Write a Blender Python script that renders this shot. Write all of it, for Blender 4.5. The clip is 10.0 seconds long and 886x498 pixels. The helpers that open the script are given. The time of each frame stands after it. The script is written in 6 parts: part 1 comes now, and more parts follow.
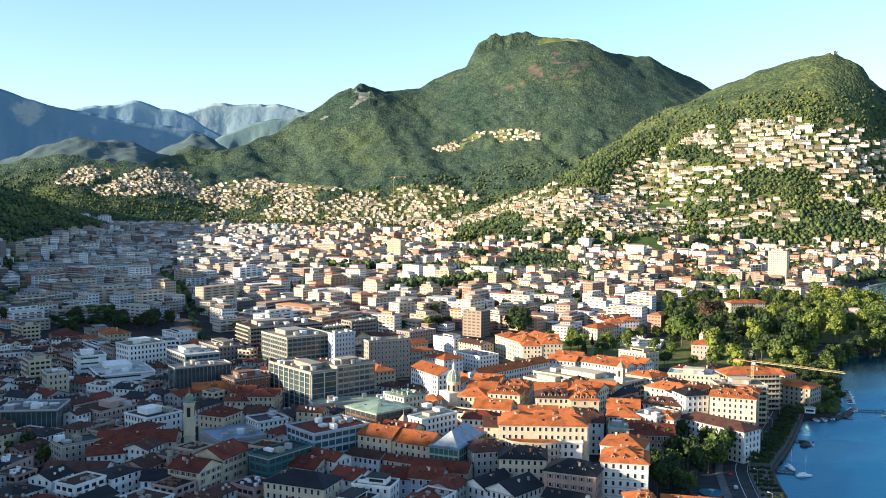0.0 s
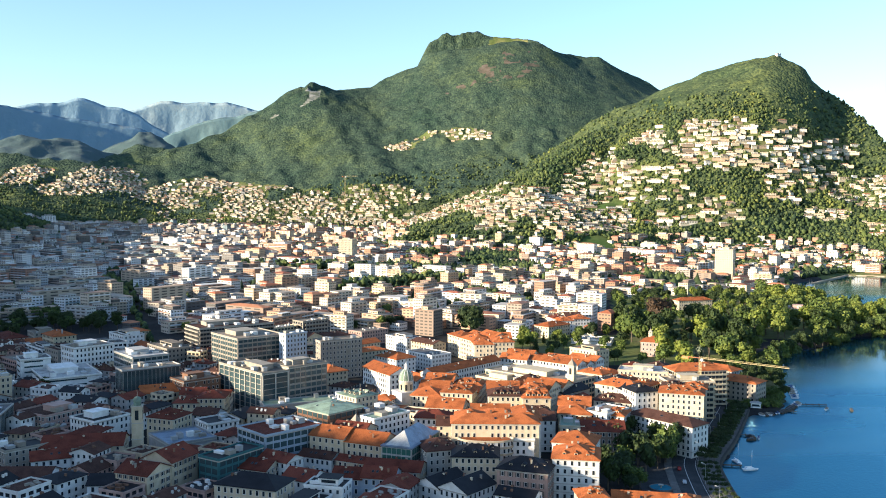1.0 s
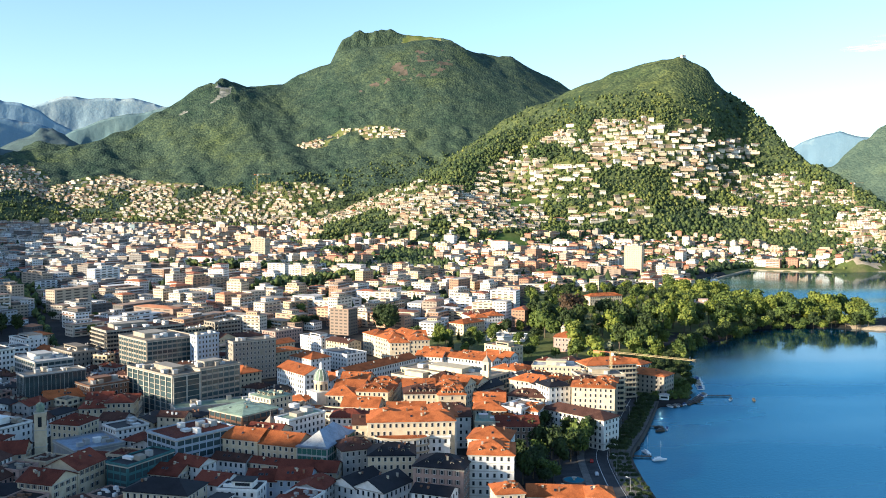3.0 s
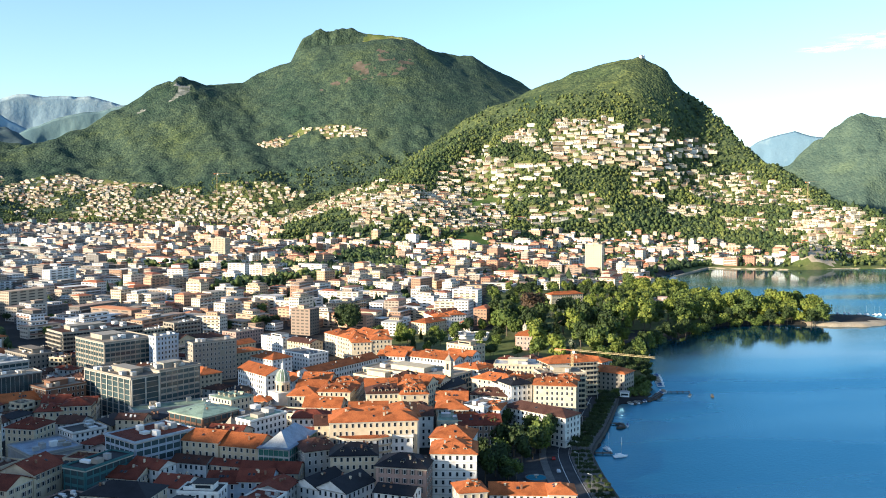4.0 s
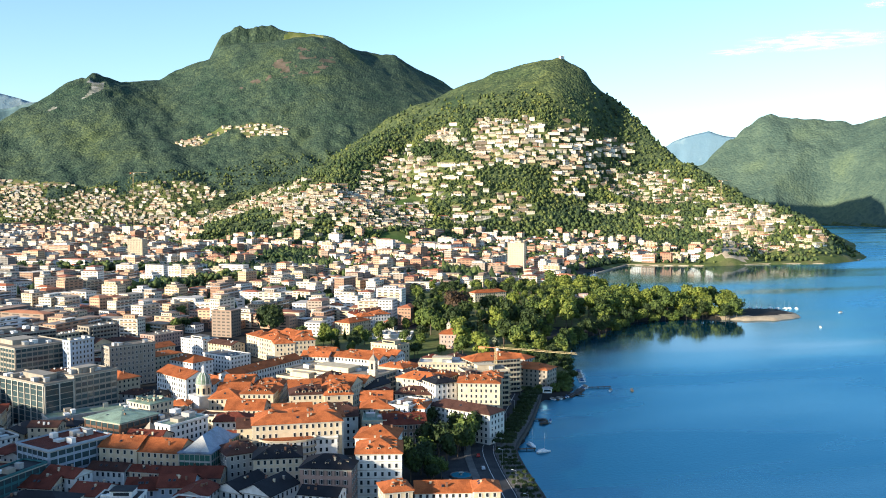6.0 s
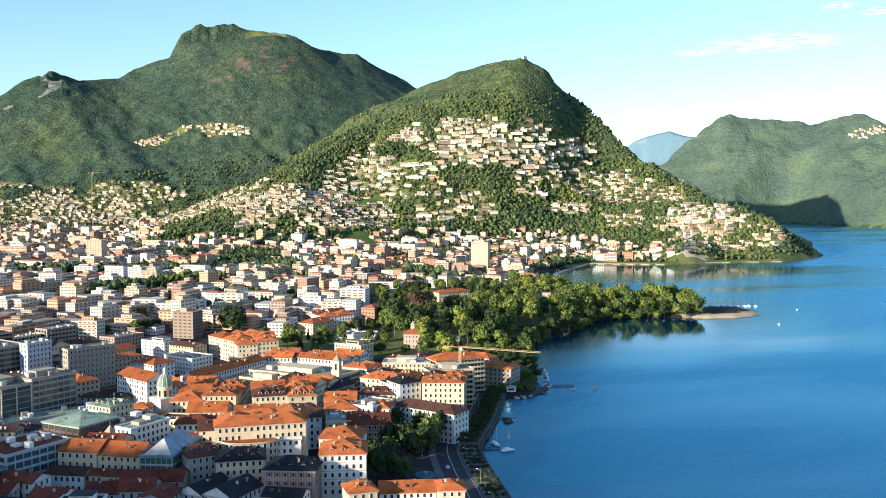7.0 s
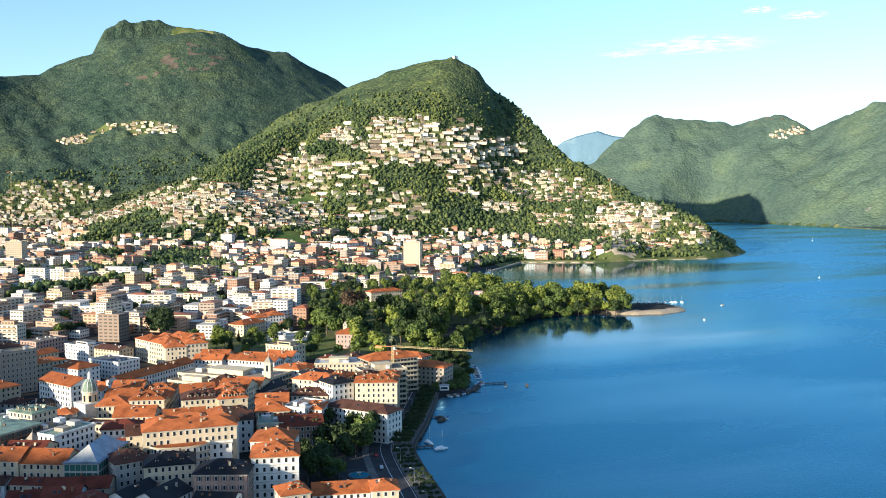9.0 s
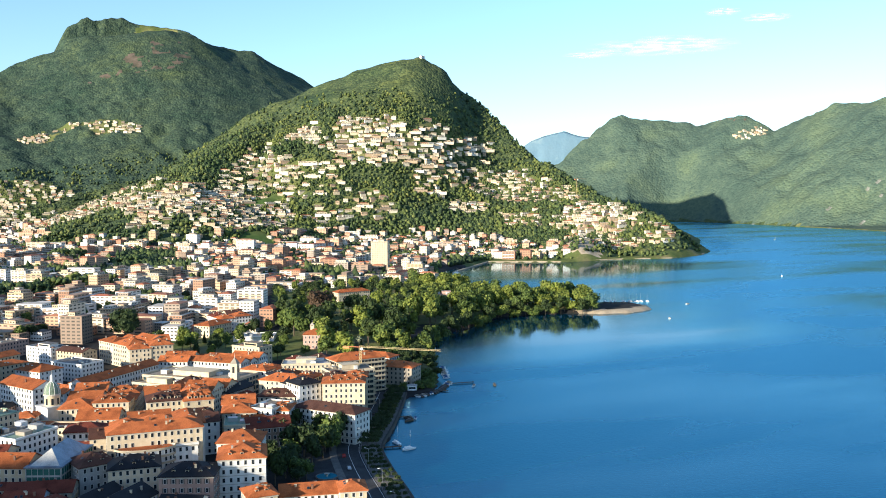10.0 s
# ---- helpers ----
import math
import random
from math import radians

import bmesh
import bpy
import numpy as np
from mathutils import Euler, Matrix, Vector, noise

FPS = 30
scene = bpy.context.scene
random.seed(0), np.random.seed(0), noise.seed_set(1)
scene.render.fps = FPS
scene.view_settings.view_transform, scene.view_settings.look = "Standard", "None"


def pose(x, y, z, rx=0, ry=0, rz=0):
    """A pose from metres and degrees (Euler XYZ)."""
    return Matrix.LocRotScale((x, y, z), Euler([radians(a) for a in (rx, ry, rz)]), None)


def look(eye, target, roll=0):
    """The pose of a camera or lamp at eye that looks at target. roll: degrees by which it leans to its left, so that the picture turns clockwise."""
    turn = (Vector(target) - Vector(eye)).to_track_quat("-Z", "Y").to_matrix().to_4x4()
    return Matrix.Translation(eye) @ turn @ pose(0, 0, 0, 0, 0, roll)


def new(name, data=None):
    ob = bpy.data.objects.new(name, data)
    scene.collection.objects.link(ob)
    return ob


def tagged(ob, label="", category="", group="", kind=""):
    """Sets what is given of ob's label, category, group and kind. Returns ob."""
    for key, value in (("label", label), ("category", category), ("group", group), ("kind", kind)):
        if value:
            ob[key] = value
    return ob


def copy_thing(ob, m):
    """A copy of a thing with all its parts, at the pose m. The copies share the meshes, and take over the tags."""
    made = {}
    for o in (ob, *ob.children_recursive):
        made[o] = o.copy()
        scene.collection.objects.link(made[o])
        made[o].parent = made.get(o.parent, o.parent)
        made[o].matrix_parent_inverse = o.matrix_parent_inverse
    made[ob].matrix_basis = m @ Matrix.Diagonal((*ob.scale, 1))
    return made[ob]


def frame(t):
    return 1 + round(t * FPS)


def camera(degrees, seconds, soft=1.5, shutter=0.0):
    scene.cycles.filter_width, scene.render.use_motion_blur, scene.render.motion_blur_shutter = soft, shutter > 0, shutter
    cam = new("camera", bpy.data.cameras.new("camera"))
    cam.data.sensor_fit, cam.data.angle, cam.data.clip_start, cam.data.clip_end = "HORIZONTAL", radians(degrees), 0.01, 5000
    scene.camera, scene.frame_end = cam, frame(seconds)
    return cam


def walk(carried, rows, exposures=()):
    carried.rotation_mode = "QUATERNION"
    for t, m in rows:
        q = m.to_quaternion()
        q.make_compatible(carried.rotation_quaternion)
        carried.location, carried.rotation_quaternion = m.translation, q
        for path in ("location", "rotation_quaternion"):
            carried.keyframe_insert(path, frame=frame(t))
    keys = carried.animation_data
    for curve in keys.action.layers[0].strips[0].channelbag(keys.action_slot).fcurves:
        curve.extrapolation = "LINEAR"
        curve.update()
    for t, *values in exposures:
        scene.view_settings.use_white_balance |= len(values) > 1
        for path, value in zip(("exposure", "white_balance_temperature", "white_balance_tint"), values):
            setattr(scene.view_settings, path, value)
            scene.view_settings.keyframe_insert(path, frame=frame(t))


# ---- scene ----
# camera: it hovers over the old town and turns to the right
cam = camera(52.12, 10.0, soft=1.0)
EYE = Vector((0.0, 0.0, 130.0))
TURN = [
    (0, 0.05, -3.07, 0.33), (0.5, -1.51, -3.08, 0.29), (1, -2.99, -3.10, 0.28), (1.5, -4.43, -3.12, 0.25),
    (2, -5.81, -3.14, 0.23), (2.5, -7.13, -3.17, 0.20), (4, -10.80, -3.24, 0.10), (4.5, -12.02, -3.26, 0.05),
    (5, -13.28, -3.28, 0.01), (5.5, -14.49, -3.29, -0.03), (7, -17.94, -3.32, -0.16), (7.5, -19.14, -3.34, -0.19),
    (8, -20.26, -3.35, -0.21), (8.5, -21.27, -3.37, -0.25), (9, -22.23, -3.385, -0.27), (9.5, -23.20, -3.395, -0.30),
    (10, -24.29, -3.40, -0.30)]


def aim(yaw, pitch):
    a, b = radians(yaw), radians(pitch)
    return EYE + Vector((-math.sin(a) * math.cos(b), math.cos(a) * math.cos(b), math.sin(b)))


walk(cam, [(t, look(EYE, aim(yaw, pitch), roll)) for t, yaw, pitch, roll in TURN], [(0, 1.12, 5950, 10), (10, 0.86, 5650, 8)])

# light: a low evening sun from the west over a clear sky
SUN_DIR = Vector((-0.912, -0.341, 0.228)).normalized()
sun_data = bpy.data.lights.new("sun", "SUN")
sun_data.energy, sun_data.angle, sun_data.color = 6.3, radians(0.6), (1.0, 0.82, 0.57)
sun = new("sun", sun_data)
sun.matrix_world = look(SUN_DIR * 900, (0, 0, 0))
world = bpy.data.worlds.new("evening_sky")
scene.world = world
world.use_nodes = True
wn = world.node_tree.nodes
sky = wn.new("ShaderNodeTexSky")
sky.sky_type, sky.sun_disc = "NISHITA", False
sky.sun_elevation = math.asin(SUN_DIR.z)
sky.sun_rotation = math.atan2(SUN_DIR.x, SUN_DIR.y)
sky.air_density, sky.dust_density, sky.ozone_density = 1.0, 0.5, 2.2
wn["Background"].inputs["Strength"].default_value = 0.145
world.node_tree.links.new(sky.outputs["Color"], wn["Background"].inputs["Color"])


# ---------------------------------------------------------------- materials
class Mat:
    """A node material under construction."""

    def __init__(self, name, rough=0.8, metal=0.0):
        self.m = bpy.data.materials.new(name)
        self.m.use_nodes = True
        self.n, self.l = self.m.node_tree.nodes, self.m.node_tree.links
        self.b = self.n["Principled BSDF"]
        self.b.inputs["Roughness"].default_value = rough
        self.b.inputs["Metallic"].default_value = metal

    def add(self, kind, **values):
        node = self.n.new("ShaderNode" + kind)
        for key, value in values.items():
            node.inputs[key.replace("_", " ")].default_value = value
        return node

    def place(self):
        return self.n.new("ShaderNodeNewGeometry").outputs["Position"]

    def local(self):
        return self.n.new("ShaderNodeTexCoord").outputs["Object"]

    def noise(self, scale, detail=3.0, at=None, rough=0.55):
        node = self.add("TexNoise", Scale=scale, Detail=detail, Roughness=rough)
        self.l.new(at if at else self.place(), node.inputs["Vector"])
        return node.outputs["Fac"]

    def ramp(self, fac, stops, constant=False):
        node = self.n.new("ShaderNodeValToRGB")
        ramp = node.color_ramp
        ramp.interpolation = "CONSTANT" if constant else "LINEAR"
        while len(ramp.elements) < len(stops):
            ramp.elements.new(0.5)
        for element, (at, colour) in zip(ramp.elements, stops):
            element.position, element.color = at, (*colour, 1)
        self.l.new(fac, node.inputs["Fac"])
        return node.outputs["Color"]

    def mix(self, a, b, fac, blend="MIX"):
        node = self.n.new("ShaderNodeMix")
        node.data_type, node.blend_type = "RGBA", blend
        for socket, value in ((node.inputs[0], fac), (node.inputs[6], a), (node.inputs[7], b)):
            if isinstance(value, (int, float)):
                socket.default_value = value
            elif isinstance(value, tuple):
                socket.default_value = (*value, 1)
            else:
                self.l.new(value, socket)
        return node.outputs[2]

    def scale(self, fac, low, high):
        node = self.n.new("ShaderNodeMapRange")
        self.l.new(fac, node.inputs["Value"])
        node.inputs["To Min"].default_value, node.inputs["To Max"].default_value = low, high
        return node.outputs["Result"]

    def colour(self, value):
        if isinstance(value, tuple):
            self.b.inputs["Base Color"].default_value = (*value, 1)
        else:
            self.l.new(value, self.b.inputs["Base Color"])
        return self

    def bump(self, height, strength, distance):
        node = self.add("Bump", Strength=strength, Distance=distance)
        self.l.new(height, node.inputs["Height"])
        self.l.new(node.outputs["Normal"], self.b.inputs["Normal"])
        return self


def times(c, k):
    return tuple(min(1.0, v * k) for v in c)


def plaster(name, c):
    m = Mat(name, 0.88)
    rnd = m.n.new("ShaderNodeObjectInfo").outputs["Random"]
    base = m.ramp(rnd, [(0.0, times(c, 0.86)), (1.0, times(c, 1.1))])
    m.b.inputs["Specular IOR Level"].default_value = 0.2
    stain = m.ramp(m.noise(0.35, 4), [(0.3, (0.80, 0.78, 0.75)), (0.65, (1, 1, 1))])
    fine = m.ramp(m.noise(3.0, 3), [(0.3, (0.93, 0.93, 0.92)), (0.7, (1, 1, 1))])
    m.colour(m.mix(m.mix(base, stain, 1.0, "MULTIPLY"), fine, 1.0, "MULTIPLY"))
    return m.bump(m.noise(6.0, 3), 0.25, 0.04).m


def roofing(name, c, rough=0.85, metal=0.0, course=0.0):
    """Roof cover: patches of older and newer cover, weathering, and courses of tiles."""
    m = Mat(name, rough, metal)
    if not metal:
        m.b.inputs["Specular IOR Level"].default_value = 0.15
    rnd = m.n.new("ShaderNodeObjectInfo").outputs["Random"]
    base = m.ramp(rnd, [(0.0, times(c, 0.72)), (1.0, times(c, 1.15))])
    worn = m.ramp(m.noise(0.22, 5), [(0.32, (0.58, 0.56, 0.56)), (0.55, (0.95, 0.95, 0.95)), (0.75, (1.0, 0.97, 0.92))])
    speck = m.ramp(m.noise(2.4, 4, rough=0.7), [(0.3, (0.66, 0.64, 0.62)), (0.6, (1, 1, 1))])
    m.colour(m.mix(m.mix(base, worn, 1.0, "MULTIPLY"), speck, 1.0, "MULTIPLY"))
    if course:
        wave = m.add("TexWave", Scale=course, Distortion=1.2, Detail=2.0)
        m.l.new(m.local(), wave.inputs["Vector"])
        m.bump(wave.outputs["Fac"], 0.6, 0.12)
    else:
        m.bump(m.noise(3.0, 3), 0.4, 0.06)
    return m.m


WALL = {
    "white": plaster("white_render", (0.80, 0.78, 0.74)), "cream": plaster("cream_render", (0.60, 0.50, 0.355)),
    "yellow": plaster("ochre_render", (0.58, 0.485, 0.335)), "grey": plaster("grey_render", (0.42, 0.415, 0.40)),
    "pink": plaster("pink_render", (0.46, 0.31, 0.26)), "tan": plaster("tan_concrete", (0.33, 0.295, 0.245)),
    "brown": plaster("brown_render", (0.2, 0.145, 0.11)), "blue": plaster("pale_blue_panel", (0.42, 0.49, 0.57)),
    "brick": plaster("brick_red_cladding", (0.20, 0.11, 0.072)), "teal": plaster("teal_panel", (0.06, 0.17, 0.18)),
}
ROOF = {
    "clay": roofing("orange_clay_tiles", (0.50, 0.150, 0.048), course=1.1),
    "red": roofing("dark_red_clay_tiles", (0.19, 0.050, 0.030), course=1.1),
    "brown": roofing("brown_clay_tiles", (0.105, 0.050, 0.036), course=1.1),
    "slate": roofing("dark_slate", (0.022, 0.022, 0.026), 0.6), "grey": roofing("grey_gravel_roof", (0.17, 0.165, 0.16)),
    "tan": roofing("tan_gravel_roof", (0.29, 0.245, 0.19)), "white": roofing("pale_roof_sheet", (0.55, 0.54, 0.51)),
    "copper": roofing("green_copper_sheet", (0.27, 0.36, 0.27), 0.6), "steel": roofing("grey_blue_metal_sheet", (0.24, 0.31, 0.40), 0.45, 0.3),
}


def glassy(name, c, rough):
    m = Mat(name, rough)
    m.b.inputs["IOR"].default_value = 1.5
    m.b.inputs["Specular IOR Level"].default_value = 0.3
    rnd = m.n.new("ShaderNodeObjectInfo").outputs["Random"]
    isl = m.n.new("ShaderNodeNewGeometry").outputs["Random Per Island"]
    m.colour(m.mix(m.ramp(rnd, [(0, times(c, 0.5)), (1, times(c, 1.6))]), m.ramp(isl, [(0, times(c, 0.4)), (1, times(c, 1.9))]), 0.5))
    return m.m


GLASS = glassy("dark_window_glass", (0.020, 0.024, 0.029), 0.12)
TINTED = glassy("tinted_curtain_glass", (0.035, 0.055, 0.060), 0.10)
FRAME = Mat("pale_window_frame", 0.6).colour((0.62, 0.60, 0.56)).m
SHUTTER = Mat("grey_brown_shutter", 0.7).colour((0.13, 0.10, 0.08)).m
QUAYSTONE = plaster("weathered_quay_stone", (0.085, 0.078, 0.068))
STONE = plaster("pale_stone_trim", (0.5, 0.465, 0.4))
METAL = Mat("galvanised_metal", 0.4, 0.8).colour((0.5, 0.5, 0.5)).m
DARK = Mat("dark_grey_metal", 0.5).colour((0.06, 0.06, 0.065)).m
WHITE = Mat("white_gelcoat", 0.3).colour((0.80, 0.80, 0.78)).m
REDPAINT = Mat("red_crane_paint", 0.5).colour((0.60, 0.16, 0.04)).m
YELLOWPAINT = Mat("yellow_crane_paint", 0.5).colour((0.50, 0.38, 0.18)).m
BARK = Mat("bark", 0.9).colour((0.10, 0.075, 0.05)).m


def foliage(name, a, b):
    m = Mat(name, 0.75)
    isl = m.n.new("ShaderNodeNewGeometry").outputs["Random Per Island"]
    rnd = m.n.new("ShaderNodeObjectInfo").outputs["Random"]
    tone = m.ramp(rnd, [(0, (0.72, 0.78, 0.70)), (0.5, (1, 1, 1)), (1, (1.0, 1.0, 0.72))])
    m.colour(m.mix(m.ramp(isl, [(0, a), (1, b)]), tone, 1.0, "MULTIPLY"))
    m.b.inputs["Specular IOR Level"].default_value = 0.25
    return m.m


FARGLASS = glassy("shaded_far_windows", (0.055, 0.046, 0.038), 0.4)

LEAF = {
    "green": foliage("green_leaves", (0.032, 0.056, 0.014), (0.112, 0.146, 0.030)),
    "bright": foliage("light_green_leaves", (0.064, 0.096, 0.017), (0.195, 0.215, 0.040)),
    "dark": foliage("dark_green_leaves", (0.015, 0.028, 0.010), (0.045, 0.066, 0.018)),
    "copper": foliage("copper_beech_leaves", (0.035, 0.022, 0.014), (0.085, 0.050, 0.028)),
    "pale": foliage("grey_green_needles", (0.12, 0.14, 0.09), (0.24, 0.25, 0.16)),
}


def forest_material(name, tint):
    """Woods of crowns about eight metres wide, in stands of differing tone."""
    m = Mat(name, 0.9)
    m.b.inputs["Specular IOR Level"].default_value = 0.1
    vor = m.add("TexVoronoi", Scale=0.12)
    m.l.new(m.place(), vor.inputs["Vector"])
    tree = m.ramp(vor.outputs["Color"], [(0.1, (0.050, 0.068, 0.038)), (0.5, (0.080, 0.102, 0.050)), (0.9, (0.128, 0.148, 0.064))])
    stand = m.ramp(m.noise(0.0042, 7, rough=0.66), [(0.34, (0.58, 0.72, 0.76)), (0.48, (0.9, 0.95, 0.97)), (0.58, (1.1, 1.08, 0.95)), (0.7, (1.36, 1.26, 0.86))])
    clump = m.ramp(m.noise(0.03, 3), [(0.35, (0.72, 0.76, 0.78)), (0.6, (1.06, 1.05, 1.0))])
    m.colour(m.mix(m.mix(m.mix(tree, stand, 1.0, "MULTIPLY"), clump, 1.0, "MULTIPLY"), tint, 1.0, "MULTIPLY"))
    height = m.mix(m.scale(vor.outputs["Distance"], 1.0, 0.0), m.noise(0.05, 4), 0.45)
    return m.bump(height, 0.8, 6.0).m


def ground_material(name, a, b, c, scale):
    m = Mat(name, 0.95)
    m.b.inputs["Specular IOR Level"].default_value = 0.13
    base = m.ramp(m.noise(scale, 5), [(0.3, a), (0.5, b), (0.7, c)])
    m.colour(m.mix(base, m.ramp(m.noise(scale * 12, 3), [(0.3, (0.75, 0.75, 0.75)), (0.7, (1.1, 1.1, 1.1))]), 1.0, "MULTIPLY"))
    return m.bump(m.noise(scale * 20, 3), 0.5, 0.3).m


FOREST = forest_material("wooded_slope", (0.82, 0.84, 0.80))
# The blue tint puts distance haze into the colour of the high woods.
HIGHWOOD = forest_material("hazy_high_woods", (0.61, 0.71, 0.98))
GARDEN = ground_material("gardens_and_yards", (0.055, 0.085, 0.024), (0.115, 0.135, 0.042), (0.20, 0.175, 0.085), 0.02)
MEADOW = ground_material("hillside_meadow", (0.045, 0.085, 0.022), (0.065, 0.11, 0.026), (0.10, 0.12, 0.04), 0.01)
URBAN = ground_material("streets_and_yards", (0.018, 0.018, 0.019), (0.028, 0.027, 0.026), (0.050, 0.046, 0.040), 0.03)
ROCK = ground_material("reddish_scree", (0.055, 0.062, 0.04), (0.11, 0.088, 0.066), (0.16, 0.125, 0.10), 0.03)
CRAG = ground_material("pale_limestone_crag", (0.085, 0.10, 0.065), (0.17, 0.175, 0.15), (0.33, 0.32, 0.29), 0.045)
SAND = ground_material("sandy_shore", (0.34, 0.27, 0.18), (0.42, 0.34, 0.24), (0.48, 0.40, 0.29), 0.1)
ASPHALT = ground_material("asphalt", (0.045, 0.045, 0.048), (0.06, 0.06, 0.062), (0.08, 0.08, 0.08), 0.15)
PAVING = ground_material("pale_paving", (0.12, 0.115, 0.105), (0.16, 0.15, 0.14), (0.20, 0.19, 0.17), 0.3)
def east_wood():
    # Woods across the lake; their pale blue-green holds the haze of the distance.
    m = Mat("hazy_east_woods", 0.95)
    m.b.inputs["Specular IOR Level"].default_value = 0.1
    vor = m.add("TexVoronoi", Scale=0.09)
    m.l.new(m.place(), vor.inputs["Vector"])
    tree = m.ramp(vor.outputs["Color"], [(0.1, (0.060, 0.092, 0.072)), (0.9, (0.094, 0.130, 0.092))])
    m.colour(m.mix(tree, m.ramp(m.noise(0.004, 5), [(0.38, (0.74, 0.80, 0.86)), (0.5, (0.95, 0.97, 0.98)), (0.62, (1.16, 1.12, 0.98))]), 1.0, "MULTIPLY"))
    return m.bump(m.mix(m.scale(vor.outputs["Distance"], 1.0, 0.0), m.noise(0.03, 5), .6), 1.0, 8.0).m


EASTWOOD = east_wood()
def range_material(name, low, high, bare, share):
    """A range in the blue distance: woods, with bare rock or pasture towards its top. Haze blue is put into the
    colours.
    """
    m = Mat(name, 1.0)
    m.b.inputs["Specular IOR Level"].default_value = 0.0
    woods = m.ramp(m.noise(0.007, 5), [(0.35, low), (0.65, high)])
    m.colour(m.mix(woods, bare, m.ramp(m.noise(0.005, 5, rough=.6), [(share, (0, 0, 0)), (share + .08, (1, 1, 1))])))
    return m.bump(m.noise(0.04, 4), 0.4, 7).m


# Western hill woods, with the blue of distance haze put into the base colour.
HILLS = Mat("distant_haze_woods", 1.0)
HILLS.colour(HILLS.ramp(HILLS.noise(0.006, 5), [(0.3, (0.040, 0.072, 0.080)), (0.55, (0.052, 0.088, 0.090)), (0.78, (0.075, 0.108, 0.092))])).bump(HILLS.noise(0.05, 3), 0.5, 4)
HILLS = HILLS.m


def water_material():
    """Lake water: short ripples where the breeze reaches it, smoother streaks, calm in the lee of the park. Its gloss
    tint holds the blue of reflected sky.
    """
    m = Mat("lake_water", 0.08)
    stretch = m.add("Mapping")
    stretch.inputs["Rotation"].default_value = (0, 0, radians(24))
    stretch.inputs["Scale"].default_value = (0.5, 1.6, 1)
    m.l.new(m.place(), stretch.inputs["Vector"])
    streaks = m.noise(0.0042, 5, stretch.outputs["Vector"], .5)
    lee = m.n.new("ShaderNodeVectorMath")
    lee.operation = "DISTANCE"
    lee.inputs[1].default_value = (450, 860, 0)
    m.l.new(m.place(), lee.inputs[0])
    reach = m.n.new("ShaderNodeMapRange")
    reach.inputs["From Min"].default_value, reach.inputs["From Max"].default_value = 110, 330
    m.l.new(lee.outputs["Value"], reach.inputs["Value"])
    bay = m.n.new("ShaderNodeVectorMath")
    bay.operation = "DISTANCE"
    bay.inputs[1].default_value = (860, 1420, 0)
    m.l.new(m.place(), bay.inputs[0])
    sheltered = m.n.new("ShaderNodeMapRange")
    sheltered.inputs["From Min"].default_value, sheltered.inputs["From Max"].default_value = 120, 420
    m.l.new(bay.outputs["Value"], sheltered.inputs["Value"])
    open_water = m.n.new("ShaderNodeMath")
    open_water.operation = "MINIMUM"
    m.l.new(reach.outputs["Result"], open_water.inputs[0]), m.l.new(sheltered.outputs["Result"], open_water.inputs[1])
    breeze = m.n.new("ShaderNodeMath")
    breeze.operation = "MULTIPLY"
    m.l.new(m.scale(streaks, -.4, 2.2), breeze.inputs[0]), m.l.new(m.scale(open_water.outputs["Value"], .12, 1.0), breeze.inputs[1])
    ripple = m.add("Bump", Distance=0.16)
    m.l.new(m.mix(m.noise(0.5, 3, rough=0.6), m.noise(0.11, 2), 0.3), ripple.inputs["Height"])
    m.l.new(breeze.outputs["Value"], ripple.inputs["Strength"])
    body = m.add("BsdfDiffuse")
    m.l.new(m.ramp(m.noise(0.002, 3), [(0.35, (0.0, 0.024, 0.046)), (0.65, (0.0, 0.032, 0.060))]), body.inputs["Color"])
    gloss = m.add("BsdfGlossy")
    # Rippled water gets a bluer gloss, standing in for the high sky it mirrors.
    m.l.new(m.ramp(breeze.outputs["Value"], [(0.12, (.70, .80, .86)), (0.5, (.42, .76, .94)), (1.0, (.30, .68, .92))]), gloss.inputs["Color"])
    m.l.new(m.scale(breeze.outputs["Value"], 0.04, 0.30), gloss.inputs["Roughness"])
    m.l.new(ripple.outputs["Normal"], gloss.inputs["Normal"])
    fresnel = m.add("Fresnel", IOR=1.36)
    m.l.new(ripple.outputs["Normal"], fresnel.inputs["Normal"])
    both = m.n.new("ShaderNodeMixShader")
    m.l.new(m.scale(fresnel.outputs["Fac"], .14, 1.0), both.inputs[0])
    m.l.new(body.outputs["BSDF"], both.inputs[1]), m.l.new(gloss.outputs["BSDF"], both.inputs[2])
    m.l.new(both.outputs["Shader"], m.n["Material Output"].inputs["Surface"])
    return m.m


WATER = water_material()


